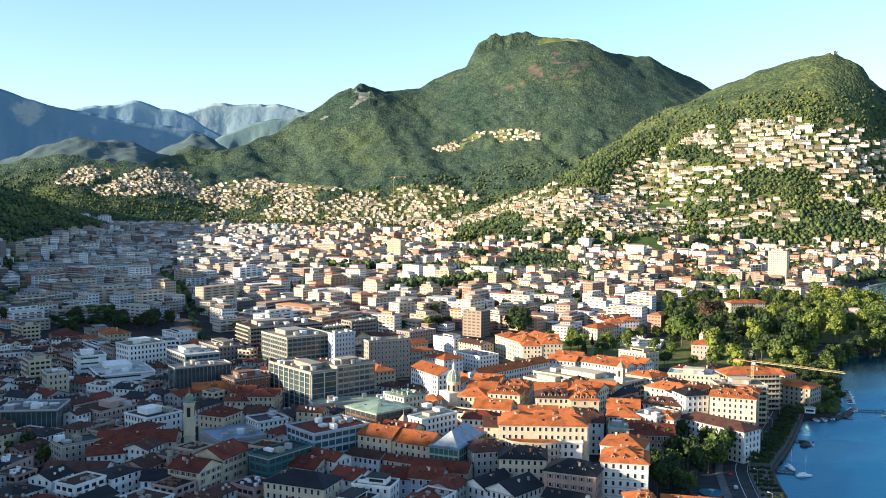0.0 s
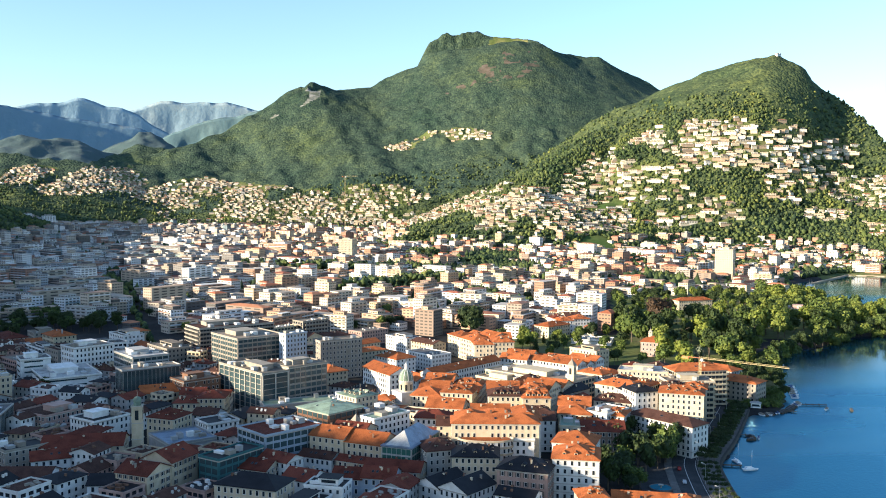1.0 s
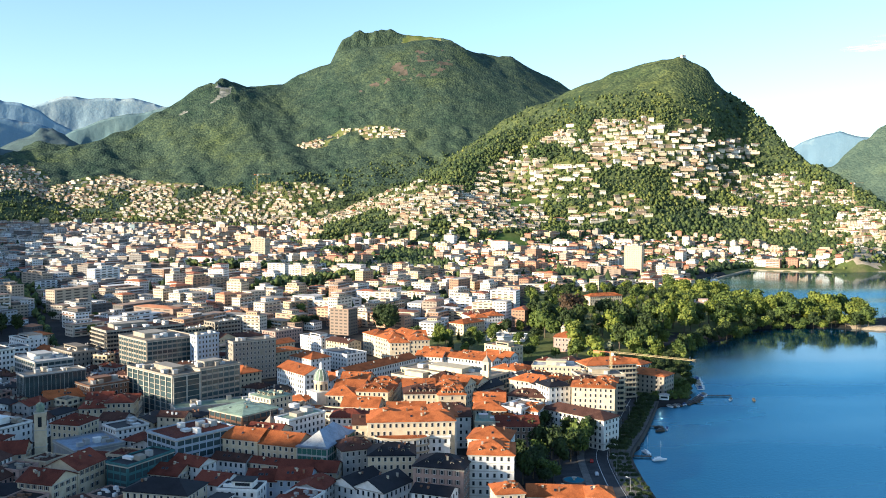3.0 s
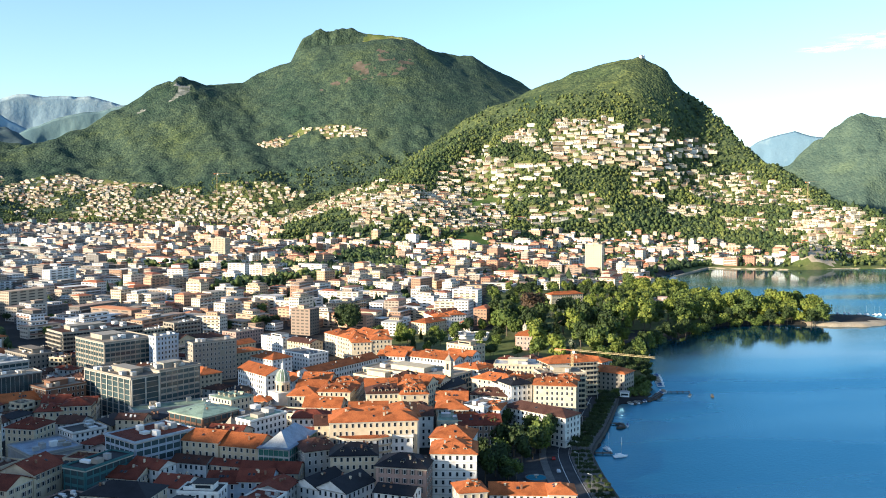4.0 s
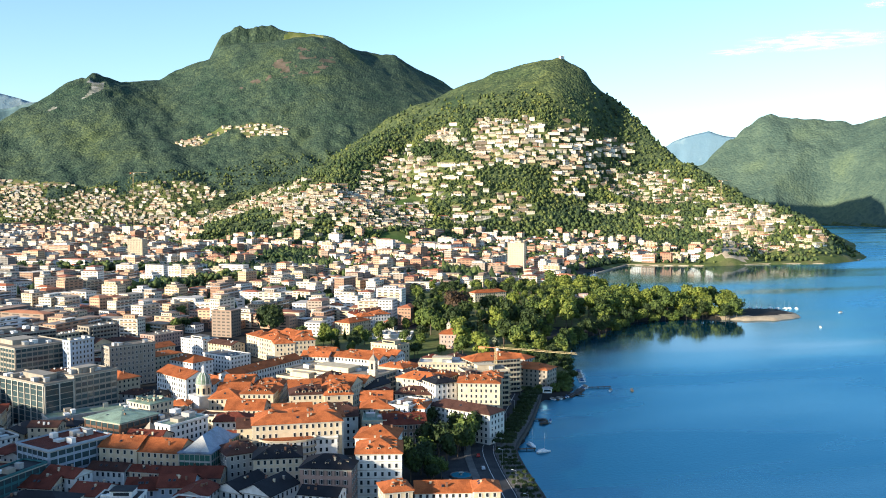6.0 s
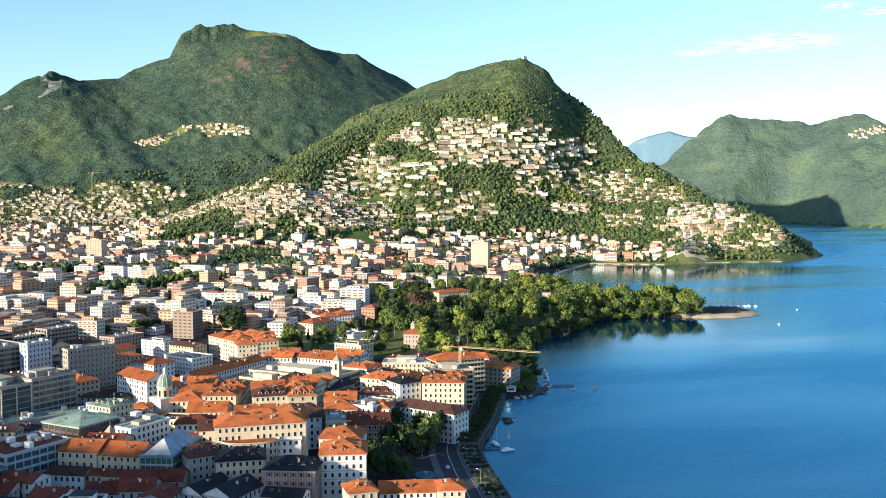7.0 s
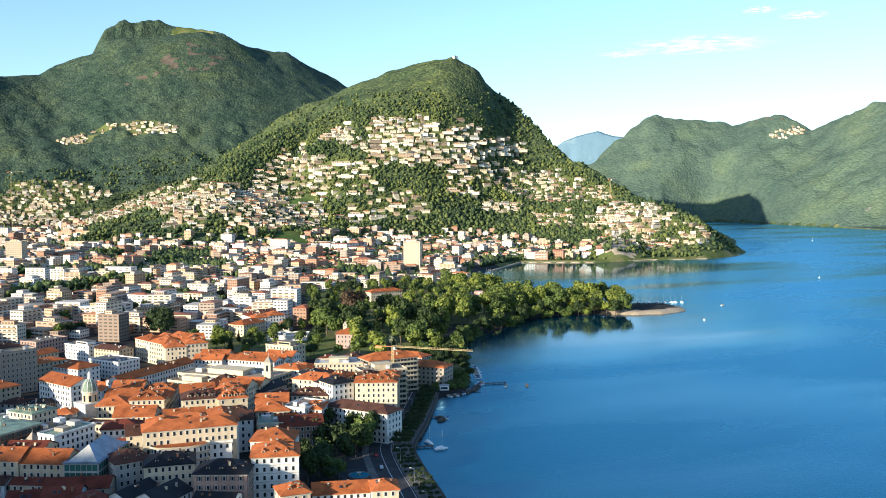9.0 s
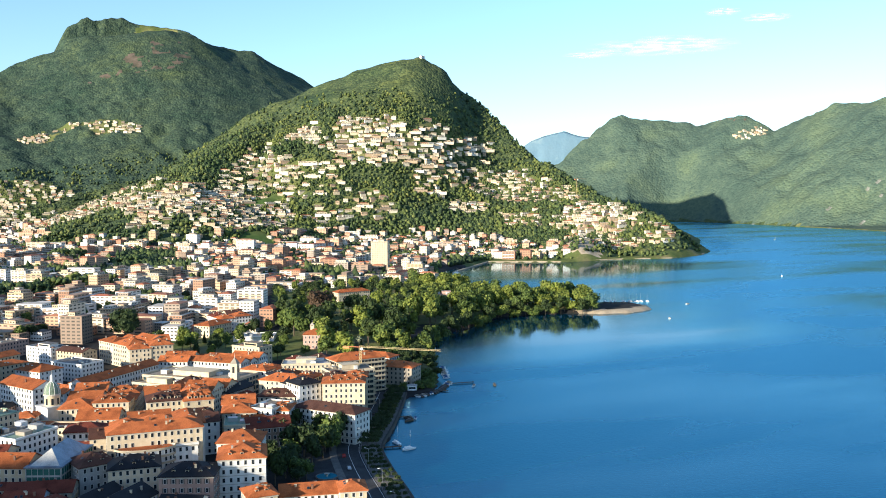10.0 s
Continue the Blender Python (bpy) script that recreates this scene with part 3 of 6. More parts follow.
# the blue of the air between is put into the colours of these ranges
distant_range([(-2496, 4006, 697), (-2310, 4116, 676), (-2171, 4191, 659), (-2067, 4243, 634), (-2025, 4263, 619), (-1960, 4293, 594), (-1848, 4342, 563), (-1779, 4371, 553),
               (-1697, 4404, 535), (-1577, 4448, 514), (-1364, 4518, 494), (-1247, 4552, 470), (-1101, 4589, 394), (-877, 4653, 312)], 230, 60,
              range_material("hazy_pasture_range", (.135, .225, .300), (.165, .255, .330), (.34, .38, .37), .60), "wooded range with high pastures, tinted haze blue", 14, 3)
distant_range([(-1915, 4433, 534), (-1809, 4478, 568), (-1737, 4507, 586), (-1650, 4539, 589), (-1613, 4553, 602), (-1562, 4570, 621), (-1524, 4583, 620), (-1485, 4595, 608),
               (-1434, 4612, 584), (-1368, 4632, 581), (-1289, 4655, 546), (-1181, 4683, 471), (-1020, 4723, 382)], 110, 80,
              range_material("haze_blue_range", (.23, .34, .42), (.25, .36, .44), (.33, .42, .47), .60), "mountain behind the valley, tinted pale haze blue", 12, 14)
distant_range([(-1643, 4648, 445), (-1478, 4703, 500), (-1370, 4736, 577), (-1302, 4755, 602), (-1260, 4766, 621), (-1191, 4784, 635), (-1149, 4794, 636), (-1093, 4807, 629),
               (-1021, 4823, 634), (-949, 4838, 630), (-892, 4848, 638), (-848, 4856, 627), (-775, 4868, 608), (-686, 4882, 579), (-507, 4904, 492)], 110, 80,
              range_material("hazy_limestone_range", (.26, .36, .42), (.28, .38, .43), (.36, .44, .46), .46), "pale limestone range with steep gullies, tinted by haze", 9, 27)
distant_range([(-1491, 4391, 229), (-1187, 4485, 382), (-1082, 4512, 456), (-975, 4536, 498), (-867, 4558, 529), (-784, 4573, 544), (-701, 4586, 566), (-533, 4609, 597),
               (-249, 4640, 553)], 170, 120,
              range_material("haze_green_ridge", (.12, .19, .205), (.145, .215, .22), (.18, .24, .22), .62), "wooded ridge tinted blue-green as by haze", 24, 35)
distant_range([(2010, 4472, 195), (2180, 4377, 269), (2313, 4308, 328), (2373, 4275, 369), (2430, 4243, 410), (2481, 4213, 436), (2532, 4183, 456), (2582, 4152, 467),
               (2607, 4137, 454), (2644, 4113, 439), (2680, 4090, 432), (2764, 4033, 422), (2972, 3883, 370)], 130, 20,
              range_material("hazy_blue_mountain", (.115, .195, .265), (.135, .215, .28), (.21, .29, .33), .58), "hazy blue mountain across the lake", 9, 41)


def cloud(azimuth, height, width, depth, seed):
    """A thin streak of high cloud, its edges fading out."""
    m = Mat("thin_cloud", 1.0)
    uv = m.local()
    stretch = m.add("Mapping")
    stretch.inputs["Scale"].default_value, stretch.inputs["Location"].default_value = (3.0, 3.4, 1), (seed * 3.7, seed, 0)
    m.l.new(uv, stretch.inputs["Vector"])
    edge = m.n.new("ShaderNodeVectorMath")
    edge.operation = "LENGTH"
    m.l.new(uv, edge.inputs[0])
    fade = m.n.new("ShaderNodeMapRange")
    fade.inputs["From Min"].default_value, fade.inputs["From Max"].default_value = 1.0, 0.0
    m.l.new(edge.outputs["Value"], fade.inputs["Value"])
    thick = m.n.new("ShaderNodeMath")
    thick.operation = "MULTIPLY"
    m.l.new(fade.outputs["Result"], thick.inputs[0])
    m.l.new(m.ramp(m.noise(1.0, 6, stretch.outputs["Vector"], .6), [(.42, (0, 0, 0)), (.85, (.75, .75, .75))]), thick.inputs[1])
    m.l.new(thick.outputs["Value"], m.b.inputs["Alpha"])
    m.colour((.95, .95, .95))
    a = radians(azimuth)
    x, y = 4950 * math.sin(a), 4950 * math.cos(a)
    n = 16
    P = np.array([(u, v, .05 * math.sin(5 * u + seed)) for v in np.linspace(-1, 1, 5) for u in np.linspace(-1, 1, n)])
    index = np.arange(5 * n).reshape(5, n)
    quads = np.stack([index[:-1, :-1], index[:-1, 1:], index[1:, 1:], index[1:, :-1]], -1).reshape(-1, 4)
    ob = new("backdrop", big_mesh("backdrop", P, quads, [m.m]))
    ob.matrix_basis = pose(x, y, height, 72, 0, -azimuth) @ Matrix.Diagonal((width / 2, depth / 2, 30, 1))
    return tagged(ob, "thin white streak of high cloud", "cloud", kind="structure")


for row in [(37.8, 908, 811, 123, 1), (41.3, 1067, 195, 52, 2), (43.8, 1025, 259, 58, 3), (33.4, 873, 292, 45, 5)]:
    cloud(*row)


# ---------------------------------------------------------------- houses
def window_mesh(name, w, h, shutters=False, wide=.14):
    """A framed window in one piece, its panes set back in the frame; with shutters, open leaves beside it."""
    o, i = w / 2 + wide, w / 2
    v, f, k = [], [], []
    for x, z, y in ((o, -wide, .02), (o, -wide, -.12), (i, 0, -.12), (i, 0, -.03)):
        top = h + wide if x == o else h
        v += [(-x, y, z), (x, y, z), (x, y, top), (-x, y, top)]
    for r in range(3):
        for c in range(4):
            f.append((4 * r + c, 4 * r + (c + 1) % 4, 4 * r + 4 + (c + 1) % 4, 4 * r + 4 + c))
            k.append(0)
    f.append((12, 13, 14, 15))
    k.append(1)
    if shutters:
        for side, (a, b) in ((-1, (4, 7)), (1, (5, 6))):
            n = len(v)
            v += [(side * (o + .6), -.16, -wide), (side * (o + .6), -.16, h + wide)]
            f.append((n, a, b, n + 1) if side < 0 else (a, n, n + 1, b))
            k.append(2)
    me = bpy.data.meshes.new(name)
    me.from_pydata(v, [], f)
    for m in (FRAME, GLASS, SHUTTER):
        me.materials.append(m)
    me.polygons.foreach_set("material_index", k)
    me.update()
    return me


WINDOW = window_mesh("window", 1.0, 1.75, wide=.11)
WINDOW_S = window_mesh("shuttered_window", 0.95, 1.7, shutters=True, wide=.1)
WINDOW_H = window_mesh("tall_window", 1.05, 1.95, wide=.18)


def band(s, w, d, z0, z1, out, slot=0):
    """A moulding that runs round a w x d plan, in one piece."""
    k = len(s.v)
    for z, o in ((z0, 0.0), (z0, out), (z1, out), (z1, 0.0)):
        a, b = w / 2 + o, d / 2 + o
        s.v += [(-a, -b, z), (a, -b, z), (a, b, z), (-a, b, z)]
    for r in range(3):
        for c in range(4):
            s.f.append((k + 4 * r + c, k + 4 * r + (c + 1) % 4, k + 4 * r + 4 + (c + 1) % 4, k + 4 * r + 4 + c))
            s.s.append(slot)


TAKEN = []
NEAR = 405.0
LABELS = {"hip": "hipped", "gable": "gabled", "flat": "flat"}
WORDS = {"clay": "orange clay tile", "red": "dark red tile", "brown": "brown tile", "slate": "dark slate", "grey": "grey gravel", "tan": "pale gravel",
         "white": "pale sheet", "copper": "green copper", "steel": "blue-grey metal"}
WALLWORDS = {"white": "white rendered", "cream": "cream rendered", "yellow": "ochre rendered", "grey": "grey rendered", "pink": "pink rendered",
             "tan": "tan concrete", "brown": "brown rendered", "blue": "pale blue clad", "brick": "red-brown clad", "teal": "teal clad", "glass": "glass-fronted"}


def hip_roof(s, w, d, h, rise, over=0.7, thick=0.28):
    """Hipped roof with eaves over a w x d plan, its ridge along the longer side."""
    a, b = w / 2 + over, d / 2 + over
    r = max(0.0, a - b), max(0.0, b - a)
    e = [(-a, -b, h), (a, -b, h), (a, b, h), (-a, b, h)]
    u = [(x, y, h + thick) for x, y, _ in e]
    p, q = (-r[0], -r[1], h + thick + rise), (r[0], r[1], h + thick + rise)
    s.face(e[::-1])
    for i in range(4):
        j = (i + 1) % 4
        s.face([e[i], e[j], u[j], u[i]])
    if a >= b:
        s.face([u[0], u[1], q, p]), s.face([u[1], u[2], q]), s.face([u[2], u[3], p, q]), s.face([u[3], u[0], p])
    else:
        s.face([u[0], u[1], p]), s.face([u[1], u[2], q, p]), s.face([u[2], u[3], q]), s.face([u[3], u[0], p, q])


def gable_roof(s, w, d, h, rise, over=0.6, thick=0.28):
    """Two slopes with thickness; the ridge runs along x."""
    a, b = w / 2 + over, d / 2 + over
    low = h - rise * over / (d / 2)
    for k in (-1, 1):
        e0, e1, r0, r1 = (-a, k * b, low), (a, k * b, low), (-a, 0, h + rise), (a, 0, h + rise)
        up = [(x, y, z + thick) for x, y, z in (e0, e1, r1, r0)]
        dn = [e0, e1, r1, r0]
        s.face(up if k < 0 else up[::-1])
        s.face(dn[::-1] if k < 0 else dn)
        for i in range(4):
            j = (i + 1) % 4
            s.face([dn[i], dn[j], up[j], up[i]])


def walls(s, w, d, h, rise=0.0, foot=-5.0):
    """Wall prism with a plinth and a cornice; with a rise, gable ends."""
    s.box(-w / 2, -d / 2, foot, w / 2, d / 2, h, 0)
    if rise:
        for k in (-1, 1):
            s.face([(k * w / 2, -d / 2, h), (k * w / 2, d / 2, h), (k * w / 2, 0, h + rise)])


def sides(w, d):
    """Pose and length of each wall of a w x d plan, its outer face towards -y."""
    return [(pose(0, -d / 2, 0), w), (pose(w / 2, 0, 0, 0, 0, 90), d), (pose(0, d / 2, 0, 0, 0, 180), w), (pose(-w / 2, 0, 0, 0, 0, 270), d)]


def clutter(parent, w, d, h, rng):
    """Lift huts, ventilators and pipes on a flat roof."""
    for k in range(min(9, max(3, int(w * d / 90)))):
        s = Shape()
        a, b, c = rng.uniform(1.0, 2.8), rng.uniform(1.0, 2.2), rng.uniform(0.8, 2.4)
        x, y = rng.uniform(-.36, .36) * w, rng.uniform(-.36, .36) * d
        s.box(-a, -b, 0, a, b, c), s.box(-a - .1, -b - .1, c, a + .1, b + .1, c + .15)
        part("roof_hut", s, [rng.choice([WALL["grey"], WALL["white"], METAL, WALL["tan"]])], parent, m=pose(x, y, h + .004))


def house(x, y, w, d, turn, eave, roof, roofmat, wallmat, style, name="town_house", floor=3.35):
    """A house with its eaves at the height eave over the lake."""
    rng = random.Random(int(x * 31 + y * 17))
    base = ground_z(x, y)
    h = eave - base
    TAKEN.append((x, y, w, d, turn))
    words = f"{WALLWORDS[wallmat]} {name.replace('_', ' ')} with a {LABELS[roof]} {WORDS[roofmat]} roof"
    top = thing(name, words, "building", pose(x, y, base, 0, 0, turn), "buildings of the old town")
    n = max(2, round(h / floor))
    step = h / n
    wall = TINTED if wallmat == "glass" else WALL[wallmat]
    rise = min(w, d) / 2 * rng.uniform(.40, .50) if roof != "flat" else 0.0
    if roofmat == "copper":
        rise *= .4
    s = Shape()
    turned = roof == "gable" and d > w
    if turned:
        walls(s, d, w, h, rise)
    else:
        walls(s, w, d, h, rise if roof == "gable" else 0)
    quarter = pose(0, 0, 0, 0, 0, 90) if turned else None
    part("wall", s, [wall], top, m=quarter)
    courses = [("string_course", i * step - .05, i * step + .2, .12) for i in range(1, n)] if name == "palace" else [("string_course", 3.3, 3.55, .1)]
    for name, z0, z1, out in [("cornice", h - .65, h - .25, .28)] + courses:
        s = Shape()
        band(s, w, d, z0, z1, out)
        part(name, s, [STONE if wallmat != "glass" else DARK], top)
    s = Shape()
    if roof == "hip":
        hip_roof(s, w, d, h, rise)
    elif roof == "gable":
        gable_roof(s, d if turned else w, w if turned else d, h, rise)
    else:
        s.box(-w / 2 - .05, -d / 2 - .05, h, w / 2 + .05, d / 2 + .05, h + .12)
    part("roof", s, [ROOF[roofmat]], top, m=quarter if roof == "gable" else None)
    if roof == "flat":
        s = Shape()
        band(s, w, d, h - .1, h + .8, .3)
        band(s, w - .3, d - .3, h + .1, h + .802, .1)
        if min(w, d) > 15 and wallmat not in ("glass", "blue", "teal") and style != "none":
            t = Shape()
            a, b, e = w * .2, d * .22, rng.uniform(-.12, .12)
            t.box(w * e - a, d * e - b, 0, w * e + a, d * e + b, 2.9), t.box(w * e - a - .4, d * e - b - .4, 2.9, w * e + a + .4, d * e + b + .4, 3.15)
            part("penthouse", t, [wall], top, m=pose(0, 0, h + .12))
        part("parapet", s, [wall if wallmat != "glass" else WALL["grey"]], top)
        clutter(top, w, d, h + .12, rng)
    else:
        for k in range(rng.randint(2, 5)):
            s = Shape()
            s.box(-.38, -.3, -2.2, .38, .3, .75), s.box(-.48, -.4, .75, .48, .4, .9)
            part("chimney", s, [rng.choice([WALL["tan"], WALL["brick"], WALL["cream"]])], top,
                 m=pose(rng.uniform(-.3, .3) * w, rng.uniform(-.3, .3) * d, h + rise * .75))
        if rng.random() < .8:
            for k in range(rng.randint(2, 4)):
                sy = rng.choice([-1, 1])
                s = Shape()
                s.box(-.5, -.7, -.02, .5, .7, .09, 0), s.box(-.42, -.62, .09, .42, .62, .1, 1)
                tilt = math.degrees(math.atan2(rise, min(w, d) / 2 + .7))
                long_x = w >= d
                run = (min(w, d) / 2 + .7) * .5
                along = rng.uniform(-.2, .2) * max(w, d) * (0.6 if roof == "hip" else 1.2)
                at = pose(along, sy * run, h + .34 + rise * .5, -sy * tilt) if long_x else pose(sy * run, along, h + .34 + rise * .5, 0, sy * tilt)
                if not turned or roof == "hip":
                    part("skylight", s, [DARK, GLASS], top, m=at)
    # openings
    single = math.hypot(x, y) < NEAR
    if style in ("win", "shut", "dorm", "arch"):
        mesh = {"shut": WINDOW_S, "arch": WINDOW_H}.get(style, WINDOW_H if rng.random() < .3 else WINDOW)
        pitch = 3.0 if style == "shut" else 2.65
        s = Shape()
        for m, length in sides(w, d):
            cols = max(1, int((length - .8) / pitch))
            for i in range(n):
                for k in range(cols):
                    if rng.random() < .03:
                        continue
                    at = m @ pose((k - (cols - 1) / 2) * (length - 1.6) / cols, 0, i * step + .95)
                    if single:
                        part("window", mesh, None, top, m=at)
                    else:
                        s.box(-.64, -.08, -.1, .64, .02, 1.85, 0, at)
                        s.box(-.52, -.10, 0, .52, -.04, 1.75, 1, at)
        if s.f:
            part("glazing", s, [FRAME, GLASS], top, kind="stuff")
    dormers = style == "dorm" or (style in ("win", "shut") and roof == "hip" and math.hypot(x, y) < 560 and rng.random() < .6)
    if dormers:
        for m, length in sides(w, d)[:2]:
            number = 4 if style == "dorm" else int(length / 5.5)
            for k in range(number):
                s = Shape()
                s.box(-.9, -.2, 0, .9, 2.6, 1.7, 0), s.box(-.6, -.24, .2, .6, -.19, 1.5, 1)
                s.face([(-1.1, -.4, 1.7), (1.1, -.4, 1.7), (0, -.4, 2.5)], 2), s.face([(-1.1, -.4, 1.7), (0, -.4, 2.5), (0, 3.4, 2.5), (-1.1, 3.4, 1.7)], 2)
                s.face([(1.1, -.4, 1.7), (1.1, 3.4, 1.7), (0, 3.4, 2.5), (0, -.4, 2.5)], 2)
                part("dormer", s, [WALL["cream"], GLASS, ROOF[roofmat]], top, m=m @ pose((k - (number - 1) / 2) * length / (number + 1), 1.3 if style == "dorm" else 2.2, h + (.5 if style == "dorm" else .8)) @ Matrix.Diagonal((1, 1, 1, 1) if style == "dorm" else (.75, .75, .75, 1)))
    if style in ("band", "glass", "bal", "fins", "slit"):
        for m, length in sides(w, d):
            for i in range(n):
                s = Shape()
                z0, z1 = i * step + (1.0 if style == "bal" else .75 if style == "band" else .25), i * step + step - (.42 if style != "fins" else .12)
                if style == "slit":
                    z0, z1 = i * step + 1.5, i * step + 2.5
                s.box(-length / 2 + .4 + (1.6 if style == "slit" else 0), -.06, z0, length / 2 - .4 - (length * .25 if style == "slit" else 0), .02, z1, 0, m)
                part("glazing_band", s, [TINTED if style != "bal" else GLASS], top)
                if style == "bal":
                    s = Shape()
                    s.box(-length / 2 + .2, -1.4, i * step + .1, length / 2 - .2, .02, i * step + .3, 0, m)
                    s.box(-length / 2 + .2, -1.45, i * step + .3, length / 2 - .2, -1.35, i * step + 1.2, 0, m)
                    part("balcony", s, [wall], top)
            cols = max(2, int(length / {"band": 3.6, "fins": 6.1}.get(style, 2.4)))
            r = {"band": .2, "fins": .3}.get(style, .07)
            for k in range(cols + 1 if style != "slit" else 0):
                s = Shape()
                s.box(-r, -.22 if style != "fins" else -.5, .2, r, .02, h - .6)
                part("pilaster" if style in ("band", "fins") else "mullion", s, [STONE if style == "fins" else wall if wallmat != "glass" else METAL], top, m=m @ pose((k / cols - .5) * (length - .9), 0, 0))
    return top


house(76, 372, 19, 19, -13, 24.0, "hip", "clay", "white", "win", "palace")
house(79, 387, 18, 17, -22, 26.0, "hip", "clay", "white", "win", "palace")
house(75, 337, 11, 12, 1, 18.0, "hip", "clay", "cream", "win", "pavilion")
house(95, 340, 22, 12, -13, 15.0, "gable", "clay", "white", "arch", "gallery_wing")
house(109, 328, 10, 12, -13, 18.0, "hip", "clay", "cream", "win", "pavilion")
house(46, 414, 40, 14, -3, 28.0, "hip", "clay", "cream", "win", "apartment_block")
house(63, 430, 12, 26, -3, 27.0, "hip", "clay", "white", "win", "apartment_block")
house(36, 431, 14, 14, -3, 26.0, "hip", "clay", "yellow", "win")
house(56, 413, 15, 17, -2, 21.0, "flat", "slate", "white", "win", "apartment_block")
house(54, 365, 21, 16, -22, 21.0, "hip", "slate", "pink", "shut")
house(35, 389, 20, 16, -6, 20.0, "hip", "slate", "cream", "win")
house(19, 400, 15, 16, 15, 20.0, "hip", "brown", "grey", "win")
house(60, 491, 18, 16, -4, 24.0, "hip", "brown", "yellow", "dorm")
house(61, 508, 18, 16, -4, 23.8, "gable", "clay", "yellow", "win")
house(76, 486, 15, 16, -2, 24.0, "hip", "clay", "yellow", "dorm")
house(77, 502, 15, 16, -2, 24.4, "hip", "clay", "yellow", "win")
house(72, 528, 15, 16, -34, 20.9, "gable", "clay", "cream", "win")
house(85, 519, 17, 16, -34, 22.2, "gable", "clay", "cream", "win")
house(81, 541, 15, 16, -34, 21.4, "hip", "brown", "cream", "win")
house(95, 532, 17, 16, -34, 20.5, "gable", "clay", "yellow", "win")
house(19, 510, 17, 16, -16, 20.2, "hip", "clay", "cream", "win")
house(36, 506, 18, 16, -16, 22.7, "hip", "clay", "cream", "win")
house(24, 526, 17, 16, -16, 20.9, "gable", "clay", "cream", "win")
house(40, 521, 18, 16, -16, 20.0, "hip", "clay", "cream", "win")
house(28, 541, 17, 14, -16, 22.4, "gable", "clay", "cream", "win")
house(44, 536, 18, 14, -16, 20.7, "hip", "clay", "cream", "win")
house(-5, 557, 33, 16, -59, 25.0, "gable", "clay", "white", "win", "church")
house(94, 584, 66, 30, -44, 17.0, "flat", "tan", "yellow", "band", "school")
house(74, 583, 39, 21, -47, 14.0, "flat", "tan", "yellow", "band", "school")
house(45, 607, 70, 12, 46, 18.0, "gable", "clay", "white", "win", "long_range")
house(86, 638, 20, 12, -27, 18.0, "gable", "clay", "white", "win", "long_range")
house(92, 649, 20, 12, -27, 19.0, "gable", "clay", "yellow", "win")
house(112, 624, 42, 12, -42, 18.0, "gable", "clay", "white", "win", "long_range")
house(112, 640, 20, 12, -42, 16.6, "gable", "clay", "yellow", "win")
house(127, 626, 22, 12, -42, 16.1, "gable", "clay", "white", "win")
house(120, 649, 20, 12, -42, 15.7, "gable", "clay", "white", "win")
house(136, 635, 22, 12, -42, 17.7, "gable", "clay", "white", "win")
house(130, 582, 19, 12, -45, 18.0, "hip", "clay", "white", "win", "long_range")
house(139, 591, 19, 12, -45, 16.6, "hip", "clay", "yellow", "win")
house(133, 522, 27, 15, -43, 22.0, "hip", "clay", "yellow", "shut", "row_house")
house(138, 538, 13, 15, -43, 22.1, "hip", "clay", "yellow", "win")
house(148, 529, 14, 15, -43, 21.2, "hip", "clay", "yellow", "win")
house(139, 504, 14, 15, 15, 23.0, "hip", "slate", "white", "win", "row_house")
house(135, 519, 14, 15, 15, 21.4, "hip", "slate", "white", "win")
house(132, 531, 14, 10, 15, 23.6, "hip", "slate", "yellow", "win")
house(126, 510, 21, 15, -26, 16.0, "hip", "brown", "cream", "win", "villa")
house(160, 494, 24, 16, -20, 24.0, "hip", "clay", "cream", "win", "lakefront_hotel")
house(161, 514, 12, 15, -20, 22.9, "hip", "brown", "yellow", "win")
house(173, 510, 13, 15, -20, 23.2, "hip", "clay", "cream", "win")
house(173, 526, 28, 16, 1, 24.0, "flat", "tan", "cream", "bal", "lakefront_hotel")
house(190, 561, 35, 16, 7, 24.0, "hip", "clay", "cream", "bal", "lakefront_hotel")
house(159, 568, 31, 16, -20, 22.0, "flat", "white", "cream", "win", "lakefront_hotel")
house(158, 589, 15, 16, -20, 19.9, "hip", "red", "yellow", "win")
house(173, 584, 16, 16, -20, 20.8, "hip", "brown", "white", "win")
house(140, 456, 40, 14, -52, 18.0, "hip", "brown", "white", "win", "hotel")
house(52, 456, 22, 15, -4, 20.0, "hip", "clay", "cream", "win")
house(73, 455, 16, 14, -3, 19.5, "gable", "brown", "white", "win")
house(50, 471, 20, 10, -4, 20.5, "gable", "clay", "cream", "win")
house(72, 470, 18, 9, -3, 19.5, "hip", "brown", "yellow", "win")
house(28, 486, 20, 16, -16, 19.0, "gable", "clay", "cream", "win")
house(20, 466, 18, 14, -12, 18.0, "hip", "red", "white", "win")
house(29, 449, 16, 14, -5, 18.5, "gable", "brown", "cream", "win")
house(94, 465, 17, 16, -13, 20.0, "hip", "clay", "cream", "win")
house(97, 481, 17, 16, -13, 21.0, "gable", "clay", "cream", "win")
house(110, 463, 14, 20, -47, 21.0, "flat", "tan", "white", "win")
house(115, 461, 11, 16, -27, 20.0, "hip", "clay", "white", "win")
house(103, 442, 21, 16, -7, 17.0, "gable", "red", "brown", "win")
house(104, 455, 21, 10, -7, 16.4, "gable", "clay", "cream", "win")
